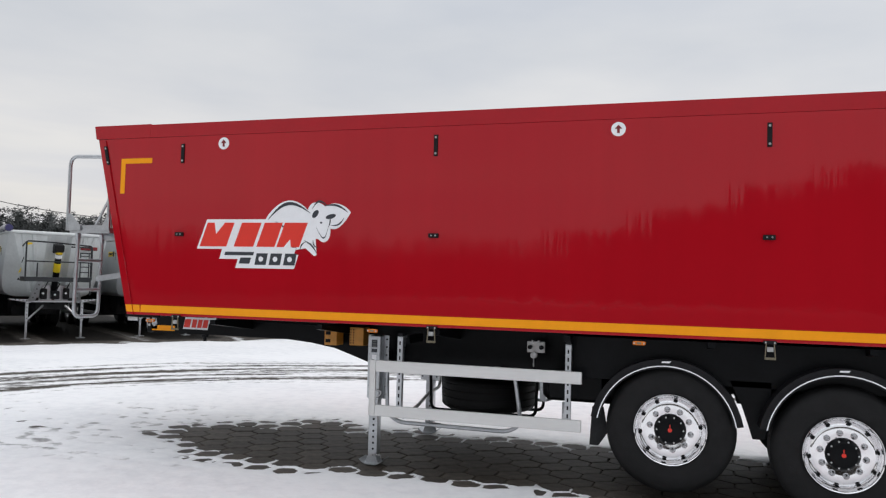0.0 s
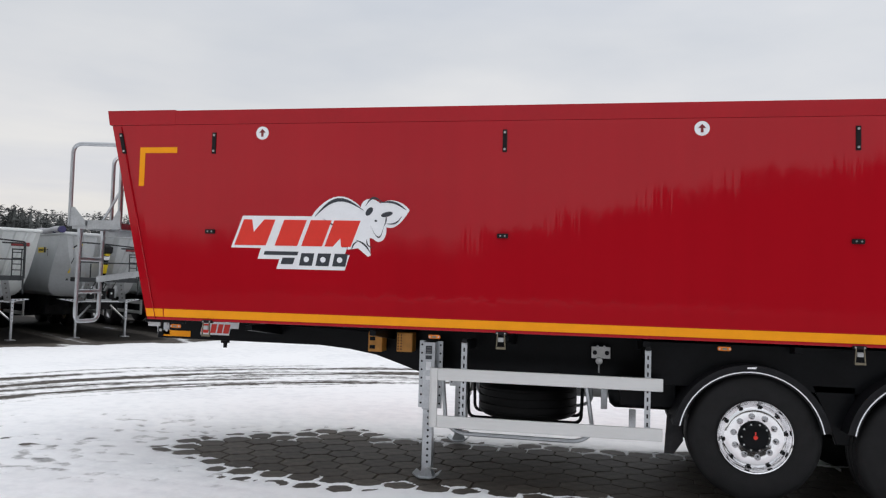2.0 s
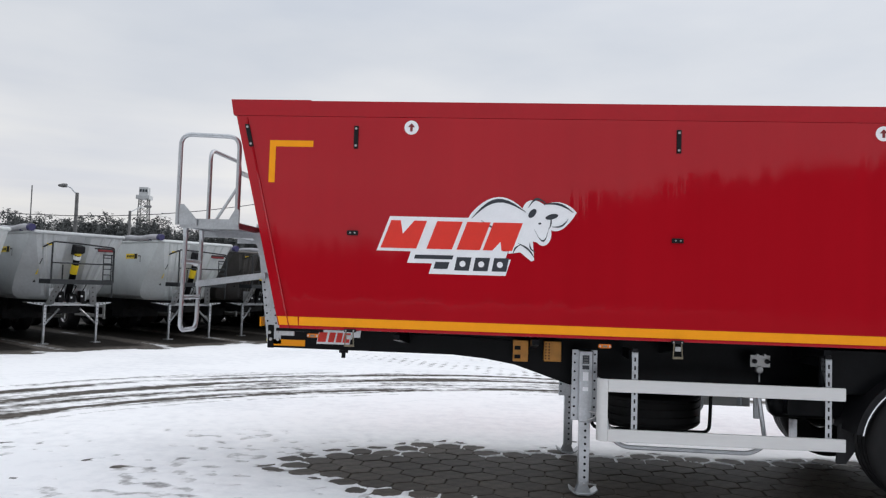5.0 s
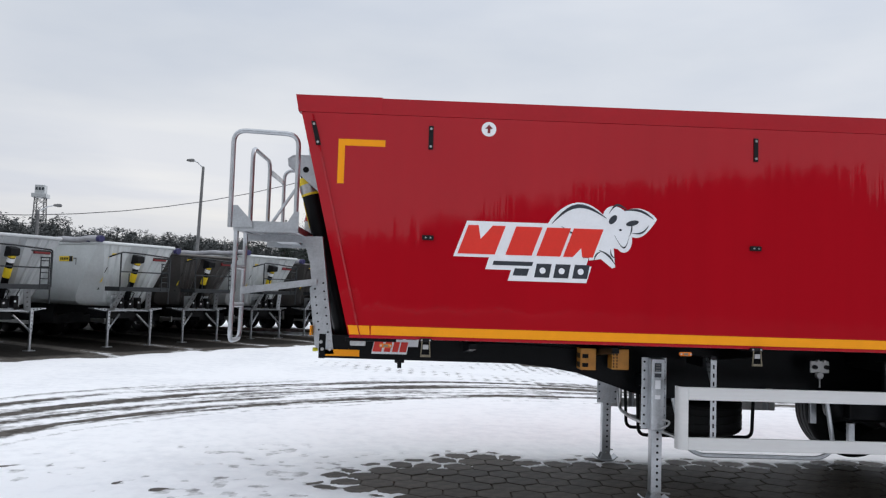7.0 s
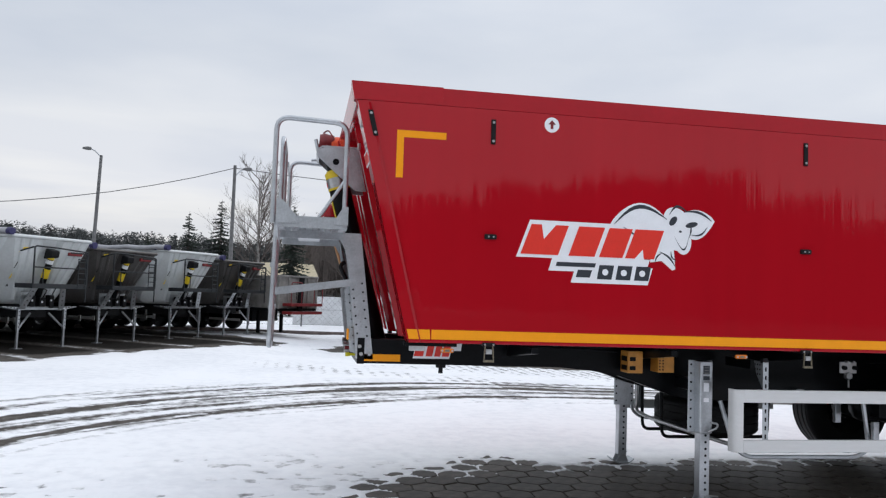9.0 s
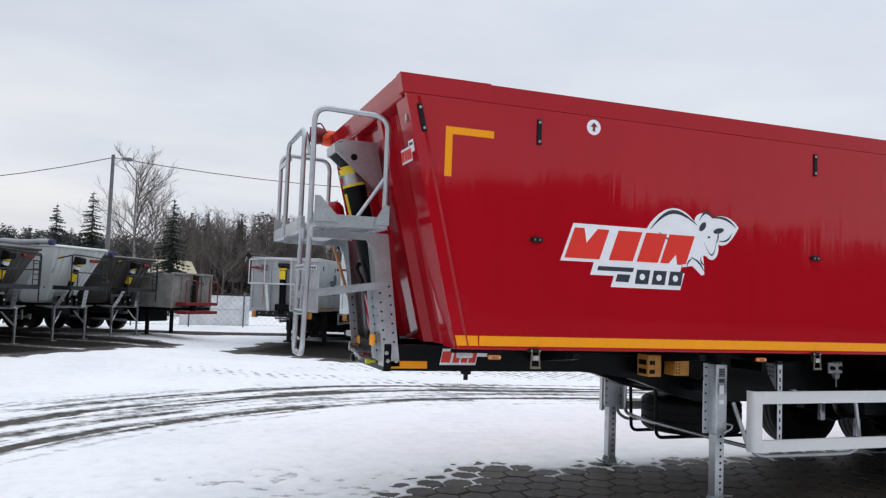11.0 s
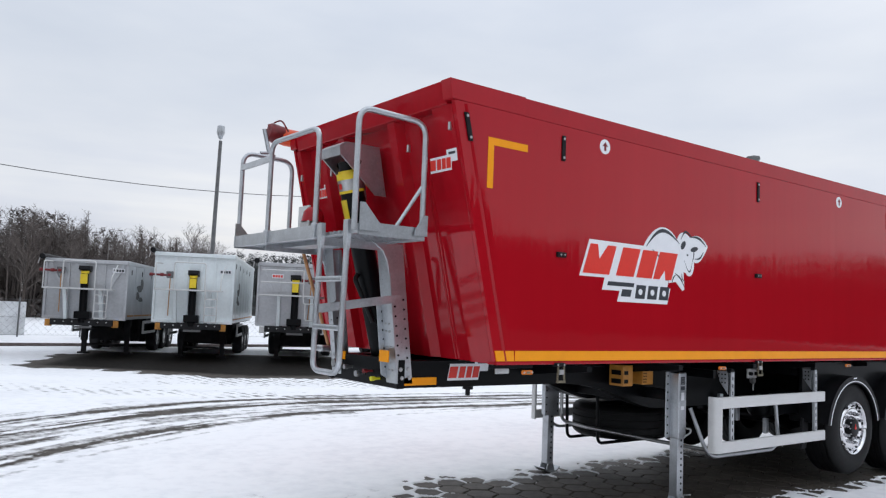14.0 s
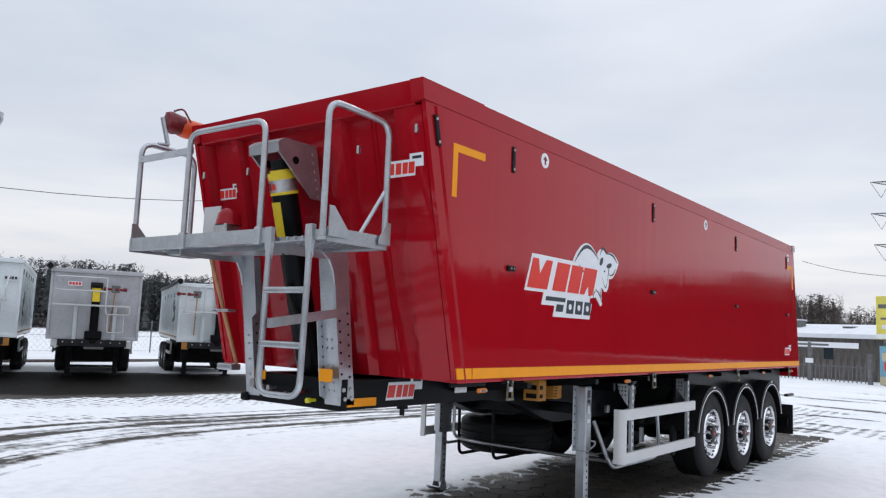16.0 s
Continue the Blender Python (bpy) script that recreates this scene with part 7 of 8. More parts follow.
def stake_trailer(x, y, turn):
    """High-sided trailer with a dull red front walkway, its landing legs at the origin."""
    t = thing("stake_trailer")
    tagged(t, "pale boarded tipping trailer with a dull red front walkway", "trailer", "parked trailers")
    bm = B()
    box(bm, -1.25, 1.25, -1.50, 6.5, 1.0, 1.12, 0.01)
    part("bed", bm, M_BLACK, t)
    bm = B()
    box(bm, -1.25, 1.25, -1.50, -1.44, 1.12, 2.42, 0.01)
    board_ = part("front_board", bm, M_STAKE, t)
    for xx in (-1.2, -0.62, 0.62, 1.2):
        bm = B()
        box(bm, xx - 0.04, xx + 0.04, -1.55, -1.50, 1.1, 2.42, 0.008)
        part("stake", bm, M_STAKE, board_)
    bm = B()
    box(bm, -1.28, 1.28, -1.56, -1.46, 2.42, 2.50, 0.01)
    part("top_rail", bm, M_STAKE, board_)
    bm = B()
    tube(bm, [(0, -1.62, 0.95), (0, -1.70, 2.42)], 0.12, 12)
    ram = part("hydraulic_ram", bm, M_MATT, t)
    bm = B()
    tube(bm, fillet([(-0.3, -1.70, 1.5), (-0.42, -1.80, 2.0), (-0.05, -1.80, 2.1)], 0.15, 5), 0.018, 6)
    tube(bm, fillet([(0.0, -1.82, 2.1), (0.3, -1.82, 2.15), (0.32, -1.80, 2.0)], 0.1, 5), 0.018, 6)
    part("hose", bm, M_MATT, ram)
    for z in (0.94, 1.28):
        bm = B()
        box(bm, -1.0, 1.0, -2.05, -1.55, z - 0.06, z + 0.06, 0.01)
        part("red_walkway", bm, M_STRAP, t, "dull red walkway step")
    for x0, x1 in ((-1.0, -0.35), (0.45, 1.0)):
        bm = B()
        tube(bm, fillet([(x0, -2.02, 1.3), (x0, -2.02, 2.2), (x1, -2.02, 2.2), (x1, -2.02, 1.3)], 0.06, 3), 0.02, 6)
        part("handrail", bm, M_STRAP, t)
    for s in (-1, 1):
        bm = B()
        box(bm, s * 1.22 - 0.03, s * 1.22 + 0.03, -1.44, 6.5, 1.12, 2.46, 0.01)
        part("side_board", bm, M_STAKE, t)
        bm = B()
        box(bm, s * 0.72 - 0.06, s * 0.72 + 0.06, -0.06, 0.06, 0.03, 1.05, 0.008)
        box(bm, s * 0.72 - 0.16, s * 0.72 + 0.16, -0.14, 0.14, 0.012, 0.035)
        part("landing_leg", bm, M_BLACK, t)
        bm = B()
        for z in (0.55, 0.85):
            box(bm, s * 1.2 - 0.02, s * 1.2 + 0.02, 0.6, 2.4, z - 0.05, z + 0.05, 0.004)
        part("side_guard", bm, M_ALU, t)
    bm = B()
    box(bm, -0.8, 0.8, 0.3, 6.4, 0.5, 1.0, 0.02)
    part("chassis", bm, M_BLACK, t)
    first = None
    for yy in (3.2, 4.45, 5.7):
        for xx in (-1.05, 1.05):
            if first is None:
                bm = B()
                lathe(bm, [(0.0005, -0.1), (0.28, -0.1), (0.3, -0.16), (0.45, -0.17), (0.52, -0.1), (0.52, 0.1), (0.45, 0.17), (0.3, 0.16), (0.28, 0.1), (0.0005, 0.1)], (xx, yy, 0.535), "x", 24)
                first = part("wheel", bm, M_RUBBER, t)
            else:
                again(first, (xx + 1.05, yy - 3.2, 0))
    t.matrix_basis = pose(x, y, 0, 0, 0, turn) @ Matrix.Scale(0.94, 4)
    return t


stake_trailer(-7.75, 33.0, 50)


# ---- posts, cables, fence, buildings ----
def lamp_post(x, y, h, arm, turn, lean=0.0, rise=0.35):
    t = thing("street_lamp")
    tagged(t, "concrete lamp post with a single grey lantern", "street lamp", "street lamps")
    bm = B()
    tube(bm, [(0, 0, 0), (lean * h * 0.5, 0, h * 0.5), (lean * h, 0, h)], 0.13, 8, 0.085)
    part("post", bm, M_CONC, t)
    if arm:
        bm = B()
        tube(bm, [(lean * h, 0, h + rise - 0.45), (lean * h + arm * 0.6, 0, h + rise - 0.1), (lean * h + arm, 0, h + rise)], 0.035, 6)
        part("arm", bm, M_ZINC, t)
        bm = B()
        lathe(bm, [(0.0005, -0.28), (0.06, -0.24), (0.11, 0.0), (0.10, 0.2), (0.0005, 0.26)], (lean * h + arm + math.copysign(0.2, arm), 0, h + rise + 0.02), "x", 12)
        part("lantern", bm, M_CONC, t)
    t.matrix_basis = pose(x, y, 0, 0, 0, turn)
    return t


def polar(az, d, eye=(-6.5, 3.0)):
    """A place by its bearing in degrees clockwise from +y, and its distance."""
    return eye[0] + d * math.sin(radians(az)), eye[1] + d * math.cos(radians(az))


def hang(name, a, b, sag, r=0.02):
    bm = B()
    a, b = Vector(a), Vector(b)
    tube(bm, [a.lerp(b, k / 16) - Vector((0, 0, sag * 4 * (k / 16) * (1 - k / 16))) for k in range(17)], r, 5)
    return tagged(part(name, bm, M_CABLE), "thin dark overhead cable between posts", "cable")


P1, P2, P3, P4, P5 = (-18.8, 48.7), (-10.55, 45.0), (3.75, 38.4), (-26.2, 38.4), (15.8, 18.3)
lamp_post(*P1, 9.34, -0.6, 0, 0.024)
lamp_post(*P2, 8.65, 0.5, 0, 0.0, -0.2)
lamp_post(*P3, 9.6, 0.0, 0, 0.012)
lamp_post(*P4, 6.2, -0.6, 0)
lamp_post(*P5, 7.45, 0.4, -35)
lamp_post(-29.07, 49.7, 6.35, 0.9, 25)
bm = B()
lathe(bm, [(0.0005, -0.35), (0.09, -0.3), (0.2, 0.0), (0.18, 0.3), (0.0005, 0.4)], (P3[0] + 0.1, P3[1], 10.0), "z", 12)
tagged(part("post_lantern", bm, M_ZINC), "grey lantern on a tall post", "lantern")
hang("overhead_cable", (*P2, 8.5), (-42, 31, 7.2), 2.9)
hang("overhead_cable", (*P2, 8.5), (30, 45, 11.6), 1.75)
hang("overhead_cable", (58.5, 18.5, 8.8), (46, 8.4, 6.3), 0.35)


def lattice_tower(x, y, h, w, top, turn, arms=()):
    t = thing("lattice_tower")
    tagged(t, "grey steel lattice tower in the distance", "tower")
    bm = B()
    corner = [(-1, -1), (1, -1), (1, 1), (-1, 1)]

    def half(z):
        return w / 2 + (top - w) / 2 * z / h

    for cx, cy in corner:
        tube(bm, [(cx * half(0), cy * half(0), 0), (cx * half(h), cy * half(h), h)], 0.09, 5)
    part("legs", bm, M_CONC, t)
    bm = B()
    n = 12
    for k in range(n):
        z0, z1 = h * k / n, h * (k + 1) / n
        for i in range(4):
            a, b = corner[i], corner[(i + 1) % 4]
            tube(bm, [(a[0] * half(z0), a[1] * half(z0), z0), (b[0] * half(z1), b[1] * half(z1), z1)], 0.05, 4)
            tube(bm, [(b[0] * half(z0), b[1] * half(z0), z0), (a[0] * half(z1), a[1] * half(z1), z1)], 0.05, 4)
    part("bracing", bm, M_CONC, t)
    for z, reach in arms:
        bm = B()
        for s in (-1, 1):
            tip = (s * reach, 0, z + 0.2)
            for y0 in (-half(z), half(z)):
                tube(bm, [(s * half(z), y0, z + 0.1), tip], 0.07, 4)
                tube(bm, [(s * half(z), y0, z - 1.6), tip], 0.06, 4)
            tube(bm, [tip, (s * (reach - 1.6), 0, z - 2.6)], 0.05, 4)
            tube(bm, [(s * (reach - 3.0), 0, z + 0.15), (s * (reach - 1.6), 0, z - 2.6)], 0.05, 4)
        part("cross_arm", bm, M_CONC, t)
    t.matrix_basis = pose(x, y, 0, 0, 0, turn)
    return t


lattice_tower(139.7, 15.9, 40, 6, 1.6, -83, arms=((30.3, 9), (24.8, 9), (19.4, 8.6)))
wt = lattice_tower(-70.4, 135.4, 16.5, 2.5, 1.5, 10)
bm = B()
box(bm, -1.2, 1.2, -1.2, 1.2, 16.4, 17.1, 0.05)
part("gallery", bm, M_PALE, wt, "pale gallery below the cabin")
bm = B()
box(bm, -0.8, 0.8, -0.8, 0.8, 17.1, 18.6, 0.06)
cabin = part("cabin", bm, M_PALE, wt, "pale cabin on top")
for dx in (-0.5, 0.0, 0.5):
    bm = B()
    box(bm, dx - 0.18, dx + 0.18, -0.83, -0.78, 17.7, 18.2)
    part("window", bm, M_GLASS, cabin, smooth=0)
bm = B()
tube(bm, [(-96.4, 141.8, 0), (-96.4, 141.8, 19.4)], 0.12, 5)
tagged(part("thin_mast", bm, M_CONC), "thin distant radio mast", "mast")


def mesh_fence(x0, y0, x1, y1, n, sheet=()):
    t = thing("mesh_fence", (x0, y0, 0))
    tagged(t, "wire mesh fence on grey posts", "fence")
    a, b = Vector((x0, y0, 0)), Vector((x1, y1, 0))
    post = None
    for k in range(n + 1):
        p = a.lerp(b, k / n)
        if post is None:
            bm = B()
            tube(bm, [p, p + Vector((0, 0, 1.7))], 0.035, 8)
            post = part("post", bm, M_CONC, t)
        else:
            again(post, p - a)
    bm = B()
    d = (b - a).normalized()
    for z in (0.1, 0.85, 1.6):
        tube(bm, [a + Vector((0, 0, z)), b + Vector((0, 0, z))], 0.008, 4)
    L = (b - a).length
    for k in range(int(L / 0.3)):
        for s in (1, -1):
            p = a + d * (k * 0.3)
            q = a + d * min(max(k * 0.3 + s * 1.5, 0), L)
            tube(bm, [p + Vector((0, 0, 0.1)), q + Vector((0, 0, 1.6))], 0.0035, 3)
    part("wire", bm, M_CONC, t)
    for k0, k1 in sheet:
        bm = B()
        p, q = a.lerp(b, k0), a.lerp(b, k1)
        nrm = Vector((-d.y, d.x, 0)) * 0.05
        vs = [bm.verts.new(v) for v in (p + nrm + Vector((0, 0, 0.08)), q + nrm + Vector((0, 0, 0.08)), q + nrm + Vector((0, 0, 1.5)), p + nrm + Vector((0, 0, 1.5)))]
        f = bm.faces.new(vs)
        bmesh.ops.solidify(bm, geom=[f], thickness=0.01)
        part("sheet", bm, M_MESHF, t, "white sheet tied to the fence", smooth=0)
    return t


mesh_fence(-14, 38.6, 16, 41.2, 12, sheet=((0.236, 0.3425),))
bm = B()
tube(bm, [(-16, 33.4, 0.06), (-9.5, 33.3, 0.06), (-5, 36.3, -0.14), (4, 36.3, -0.14), (11, 36.2, -0.14), (16, 36.0, 0.06)], 0.10, 4)
tagged(part("kerb", bm, M_KERB), "low dark kerb at the edge of the yard", "kerb", kind="structure")


def house(x, y, turn):
    t = thing("house")
    tagged(t, "cream rendered house with a grey roof behind the fence", "house")
    bm = B()
    box(bm, -4, 4, -3.5, 3.5, 0, 5.4)
    wall = part("wall", bm, M_HOUSE, t, smooth=0)
    bm = B()
    prism(bm, [(-4.1, 5.3), (4.1, 5.3), (0, 7.4)], "x", -4.5, 4.5)
    part("roof", bm, M_HOUSE, t, smooth=0)
    for xx in (-2.6, 0, 2.6):
        for z in (1.2, 3.6):
            bm = B()
            box(bm, xx - 0.6, xx + 0.6, -3.54, -3.49, z, z + 1.2, 0.02)
            wd = part("window", bm, M_WHITE, wall)
            bm = B()
            box(bm, xx - 0.5, xx + 0.5, -3.56, -3.53, z + 0.1, z + 1.1)
            part("pane", bm, M_GLASS, wd, smooth=0)
    t.matrix_basis = pose(x, y, 0, 0, 0, turn) @ Matrix.Scale(0.52, 4)


house(-8.1, 62, 12)


def shed():
    """Low dark shed with a snowy roof, signs and a gate, behind the trailer's rear."""
    t = thing("shed")
    tagged(t, "low weathered shed with a snow covered roof and white band", "shed")
    bm = B()
    box(bm, 0, 6.0, -1.6, 12, 0, 2.75)
    wall = part("wall", bm, M_SHED, t, smooth=0)
    for k in range(34):
        bm = B()
        box(bm, -0.03, 0.0, -1.58 + k * 0.4, -1.21 + k * 0.4, 0.02, 2.7)
        part("plank", bm, M_SHED, wall, smooth=0)
    bm = B()
    prism(bm, [(-0.6, 2.72), (6.6, 2.72), (6.6, 2.85), (3.0, 3.75), (-0.6, 3.0)], "y", -2.0, 12.5)
    part("roof", bm, M_ROOF, t, "snow covered roof", smooth=0)
    for y0, z1 in ((2.2, 3.55), (5.4, 3.95)):
        bm = B()
        box(bm, 1.5, 2.1, y0, y0 + 0.55, 3.1, z1, 0.03)
        ch = part("chimney", bm, M_CONC, t)
        bm = B()
        box(bm, 1.45, 2.15, y0 - 0.04, y0 + 0.59, z1, z1 + 0.08, 0.02)
        part("snow_cap", bm, M_ROOF, ch)
    for y0 in (-1.0, 2.4, 5.0):
        bm = B()
        box(bm, -0.06, -0.02, y0, y0 + 0.55, 1.3, 2.1)
        part("window", bm, M_GLASS, wall, smooth=0)
    t.matrix_basis = pose(37.2, 10.2, 0, 0, 0, -21) @ Matrix.Diagonal((1, 1, 0.84, 1))


shed()


def picket_gate(x, y, length, turn):
    t = thing("metal_gate")
    tagged(t, "dark metal picket gate in front of the shed", "gate")
    bm = B()
    box(bm, -0.03, 0.03, 0, length, 0.12, 0.17)
    part("bottom_bar", bm, M_CONC, t, smooth=0)
    bm = B()
    box(bm, -0.03, 0.03, 0, length, 0.78, 0.83)
    part("top_bar", bm, M_CONC, t, smooth=0)
    picket = None
    for k in range(int(length / 0.22)):
        if picket is None:
            bm = B()
            box(bm, -0.02, 0.02, 0, 0.04, 0.04, 0.92)
            picket = part("picket", bm, M_CONC, t, smooth=0)
        else:
            again(picket, (0, k * 0.22, 0))
    for yy, hh in ((0.0, 1.5), (length * 0.45, 2.0), (length, 2.0)):
        bm = B()
        box(bm, -0.09, 0.09, yy - 0.09, yy + 0.09, 0, hh, 0.01)
        part("post", bm, M_CONC, t)
    bm = B()
    box(bm, -0.06, 0.0, length * 0.08, length, 1.74, 2.02)
    band = part("name_board", bm, M_WHITE, t, "long white board with a grey line", smooth=0)
    bm = B()
    box(bm, -0.075, -0.06, length * 0.3, length * 0.55, 1.83, 1.93)
    part("text_bar", bm, M_CONC, band, smooth=0)
    bm = B()
    box(bm, -0.075, -0.06, length * 0.62, length * 0.68, 1.8, 1.96)
    part("blue_mark", bm, M_BLUE, band, smooth=0)
    bm = B()
    box(bm, -0.11, -0.09, length * 0.45 - 0.22, length * 0.45 + 0.22, 0.92, 1.16)
    part("notice", bm, M_WHITE, t, smooth=0)
    t.matrix_basis = pose(x, y, 0, 0, 0, turn)


picket_gate(33.1, 9.9, 7.0, -21)


def board(name, x, y, turn, w, z0, z1, mat, label, marks):
    t = thing(name)
    tagged(t, label, "sign")
    bm = B()
    box(bm, -w / 2, w / 2, -0.03, 0.03, z0, z1, 0.01)
    p = part("panel", bm, mat, t)
    for a, b, c, d, m in marks:
        bm = B()
        box(bm, a, b, -0.045, -0.025, c, d)
        part("printed_shape", bm, m, p, smooth=0)
    for s in (-0.4, 0.4):
        bm = B()
        box(bm, s * w - 0.05, s * w + 0.05, 0.04, 0.12, 0, z1)
        part("post", bm, M_CONC, t, smooth=0)
    t.matrix_basis = pose(x, y, 0, 0, 0, turn)


board("yellow_sign", 32.9 - 0.1, 7.9, -97, 3.4, 2.25, 4.35, M_SIGNY, "large yellow advertising board on posts", ((-1.6, -1.0, 3.75, 3.95, M_CONC), (-1.5, 0.2, 3.2, 3.3, M_CONC), (-1.7, 1.7, 2.28, 2.5, M_WHITE), (-1.45, 1.2, 2.75, 2.95, M_WHITE)))
board("picture_sign", 32.6, 7.75, -97, 3.4, 0.05, 1.92, M_SIGNB, "advertising board with a red trailer shape on pale blue", ((-1.5, 1.5, 0.75, 1.15, M_LOGORED), (-1.4, 1.4, 0.58, 0.75, M_MATT), (-1.7, 1.7, 0.06, 0.45, M_HOUSE), (-1.6, 1.0, 1.2, 1.6, M_HOUSE)))


# ---- trees ----
def grow(bm, p, d, length, r, depth, rng, spread_):
    """A limb and its twigs."""
    n = 3
    pts = [Vector(p)]
    dirn = Vector(d)
    for k in range(n):
        dirn = (dirn + Vector((rng.uniform(-1, 1), rng.uniform(-1, 1), rng.uniform(-0.3, 0.6))) * 0.16).normalized()
        pts.append(pts[-1] + dirn * length / n)
    tube(bm, pts, r, 5 if depth > 2 else 3, r * 0.55)
    if depth == 0:
        return
    kids = rng.randint(3, 4)
    for k in range(kids):
        f = rng.uniform(0.35, 1.0)
        i = min(int(f * n), n - 1)
        q = pts[i].lerp(pts[i + 1], f * n - i)
        side = Vector((rng.uniform(-1, 1), rng.uniform(-1, 1), rng.uniform(-0.1, 0.8))).normalized()
        grow(bm, q, (dirn + side * spread_).normalized(), length * rng.uniform(0.5, 0.72), r * 0.5, depth - 1, rng, spread_)


def bare_tree(seed, h, bark, label, depth=4):
    rng = random.Random(seed)
    t = thing("bare_tree")
    tagged(t, label, "tree")
    bm = B()
    top = Vector((rng.uniform(-0.3, 0.3), rng.uniform(-0.3, 0.3), h * 0.85))
    pts = [Vector((0, 0, 0)), Vector((rng.uniform(-0.1, 0.1), 0, h * 0.25)), Vector((rng.uniform(-0.2, 0.2), rng.uniform(-0.2, 0.2), h * 0.55)), top]
    tube(bm, pts, h * 0.013, 7, h * 0.003)
    part("trunk", bm, bark, t)
    bm = B()
    for k in range(30):
        f = 0.26 + 0.72 * k / 29
        z = f * h * 0.85
        a = rng.uniform(0, 6.28)
        up = 0.5 + 0.6 * f
        grow(bm, (0, 0, z), Vector((math.cos(a), math.sin(a), up)).normalized(), h * (0.33 - 0.2 * f), h * 0.0036, depth - 1, rng, 0.75)
    part("crown", bm, M_TWIG, t)
    return t


def spruce(seed, h, label="dark green spruce tree behind the yard"):
    rng = random.Random(seed)
    t = thing("spruce_tree")
    tagged(t, label, "tree")
    bm = B()
    tube(bm, [(0, 0, 0), (0, 0, h)], h * 0.014, 6, 0.01)
    part("trunk", bm, M_BARK, t)
    bm = B()
    z = h * 0.08
    while z < h * 0.98:
        f = 1 - z / h
        reach = h * 0.27 * f ** 0.8 + 0.08
        for k in range(int(6 + 8 * f)):
            a = rng.uniform(0, 6.28)
            L = reach * rng.uniform(0.65, 1.15)
            d = Vector((math.cos(a), math.sin(a), 0))
            s = Vector((-d.y, d.x, 0))
            p0 = Vector((0, 0, z + rng.uniform(-0.1, 0.1)))
            steps = 4
            for i in range(steps):
                u0, u1 = i / steps, (i + 1) / steps
                q0 = p0 + d * L * u0 + Vector((0, 0, -0.25 * L * u0 ** 1.2))
                q1 = p0 + d * L * u1 + Vector((0, 0, -0.25 * L * u1 ** 1.2 + (0.06 if i == 3 else 0)))
                wd = L * 0.17 * (1.1 - u0) + 0.03
                droop = Vector((0, 0, -rng.uniform(0.3, 0.9) * wd - 0.05))
                v = [bm.verts.new(c) for c in (q0, q1, q0.lerp(q1, 0.4) + s * wd + droop, q0.lerp(q1, 0.4) - s * wd + droop)]
                bm.faces.new((v[0], v[2], v[1]))
                bm.faces.new((v[0], v[1], v[3]))
        z += h * 0.028
    part("crown", bm, M_SPRUCE, t, smooth=0)
    return t


trees_a = [bare_tree(3 + k, 9.5 + k * 0.6, M_BIRCH if k % 2 else M_BARK, "leafless birch tree with pale bark" if k % 2 else "leafless broadleaf tree with dark bark") for k in range(3)]
firs = [spruce(20 + k, 8.0 + k) for k in range(2)]


def plant(src, x, y, s, turn):
    m = pose(x, y, 0, 0, 0, turn) @ Matrix.Scale(s, 4)
    if src.name not in used:
        used.add(src.name)
        src.matrix_basis = m
        return src
    c = copy_thing(src, pose(x, y, 0, 0, 0, turn))
    c.scale = (s, s, s)
    return c


for src, x, y, s, turn in ((firs[0], -13.95, 52.6, 0.83, 0), (firs[1], -12.15, 54.5, 0.86, 60), (firs[0], -16.4, 52.3, 0.64, 120), (firs[1], -7.35, 53.6, 0.84, 200), (trees_a[1], -9.5, 54.0, 1.06, 0), (trees_a[1], -8.6, 57, 0.86, 140), (trees_a[0], -6.6, 63, 0.78, 30)):
    plant(src, x, y, s, turn)
for src, az, d, s, turn in ((trees_a[1], 16.4, 62, 0.78, 75), (trees_a[2], 17.8, 66, 0.66, 10), (trees_a[0], 3.0, 64, 0.82, 200), (trees_a[2], 6.0, 66, 0.78, 280), (trees_a[0], 8.6, 66, 0.80, 330), (trees_a[1], 11.0, 67, 0.74, 20), (trees_a[2], 13.4, 66, 0.72, 120)):
    plant(src, *polar(az, d), s, turn)


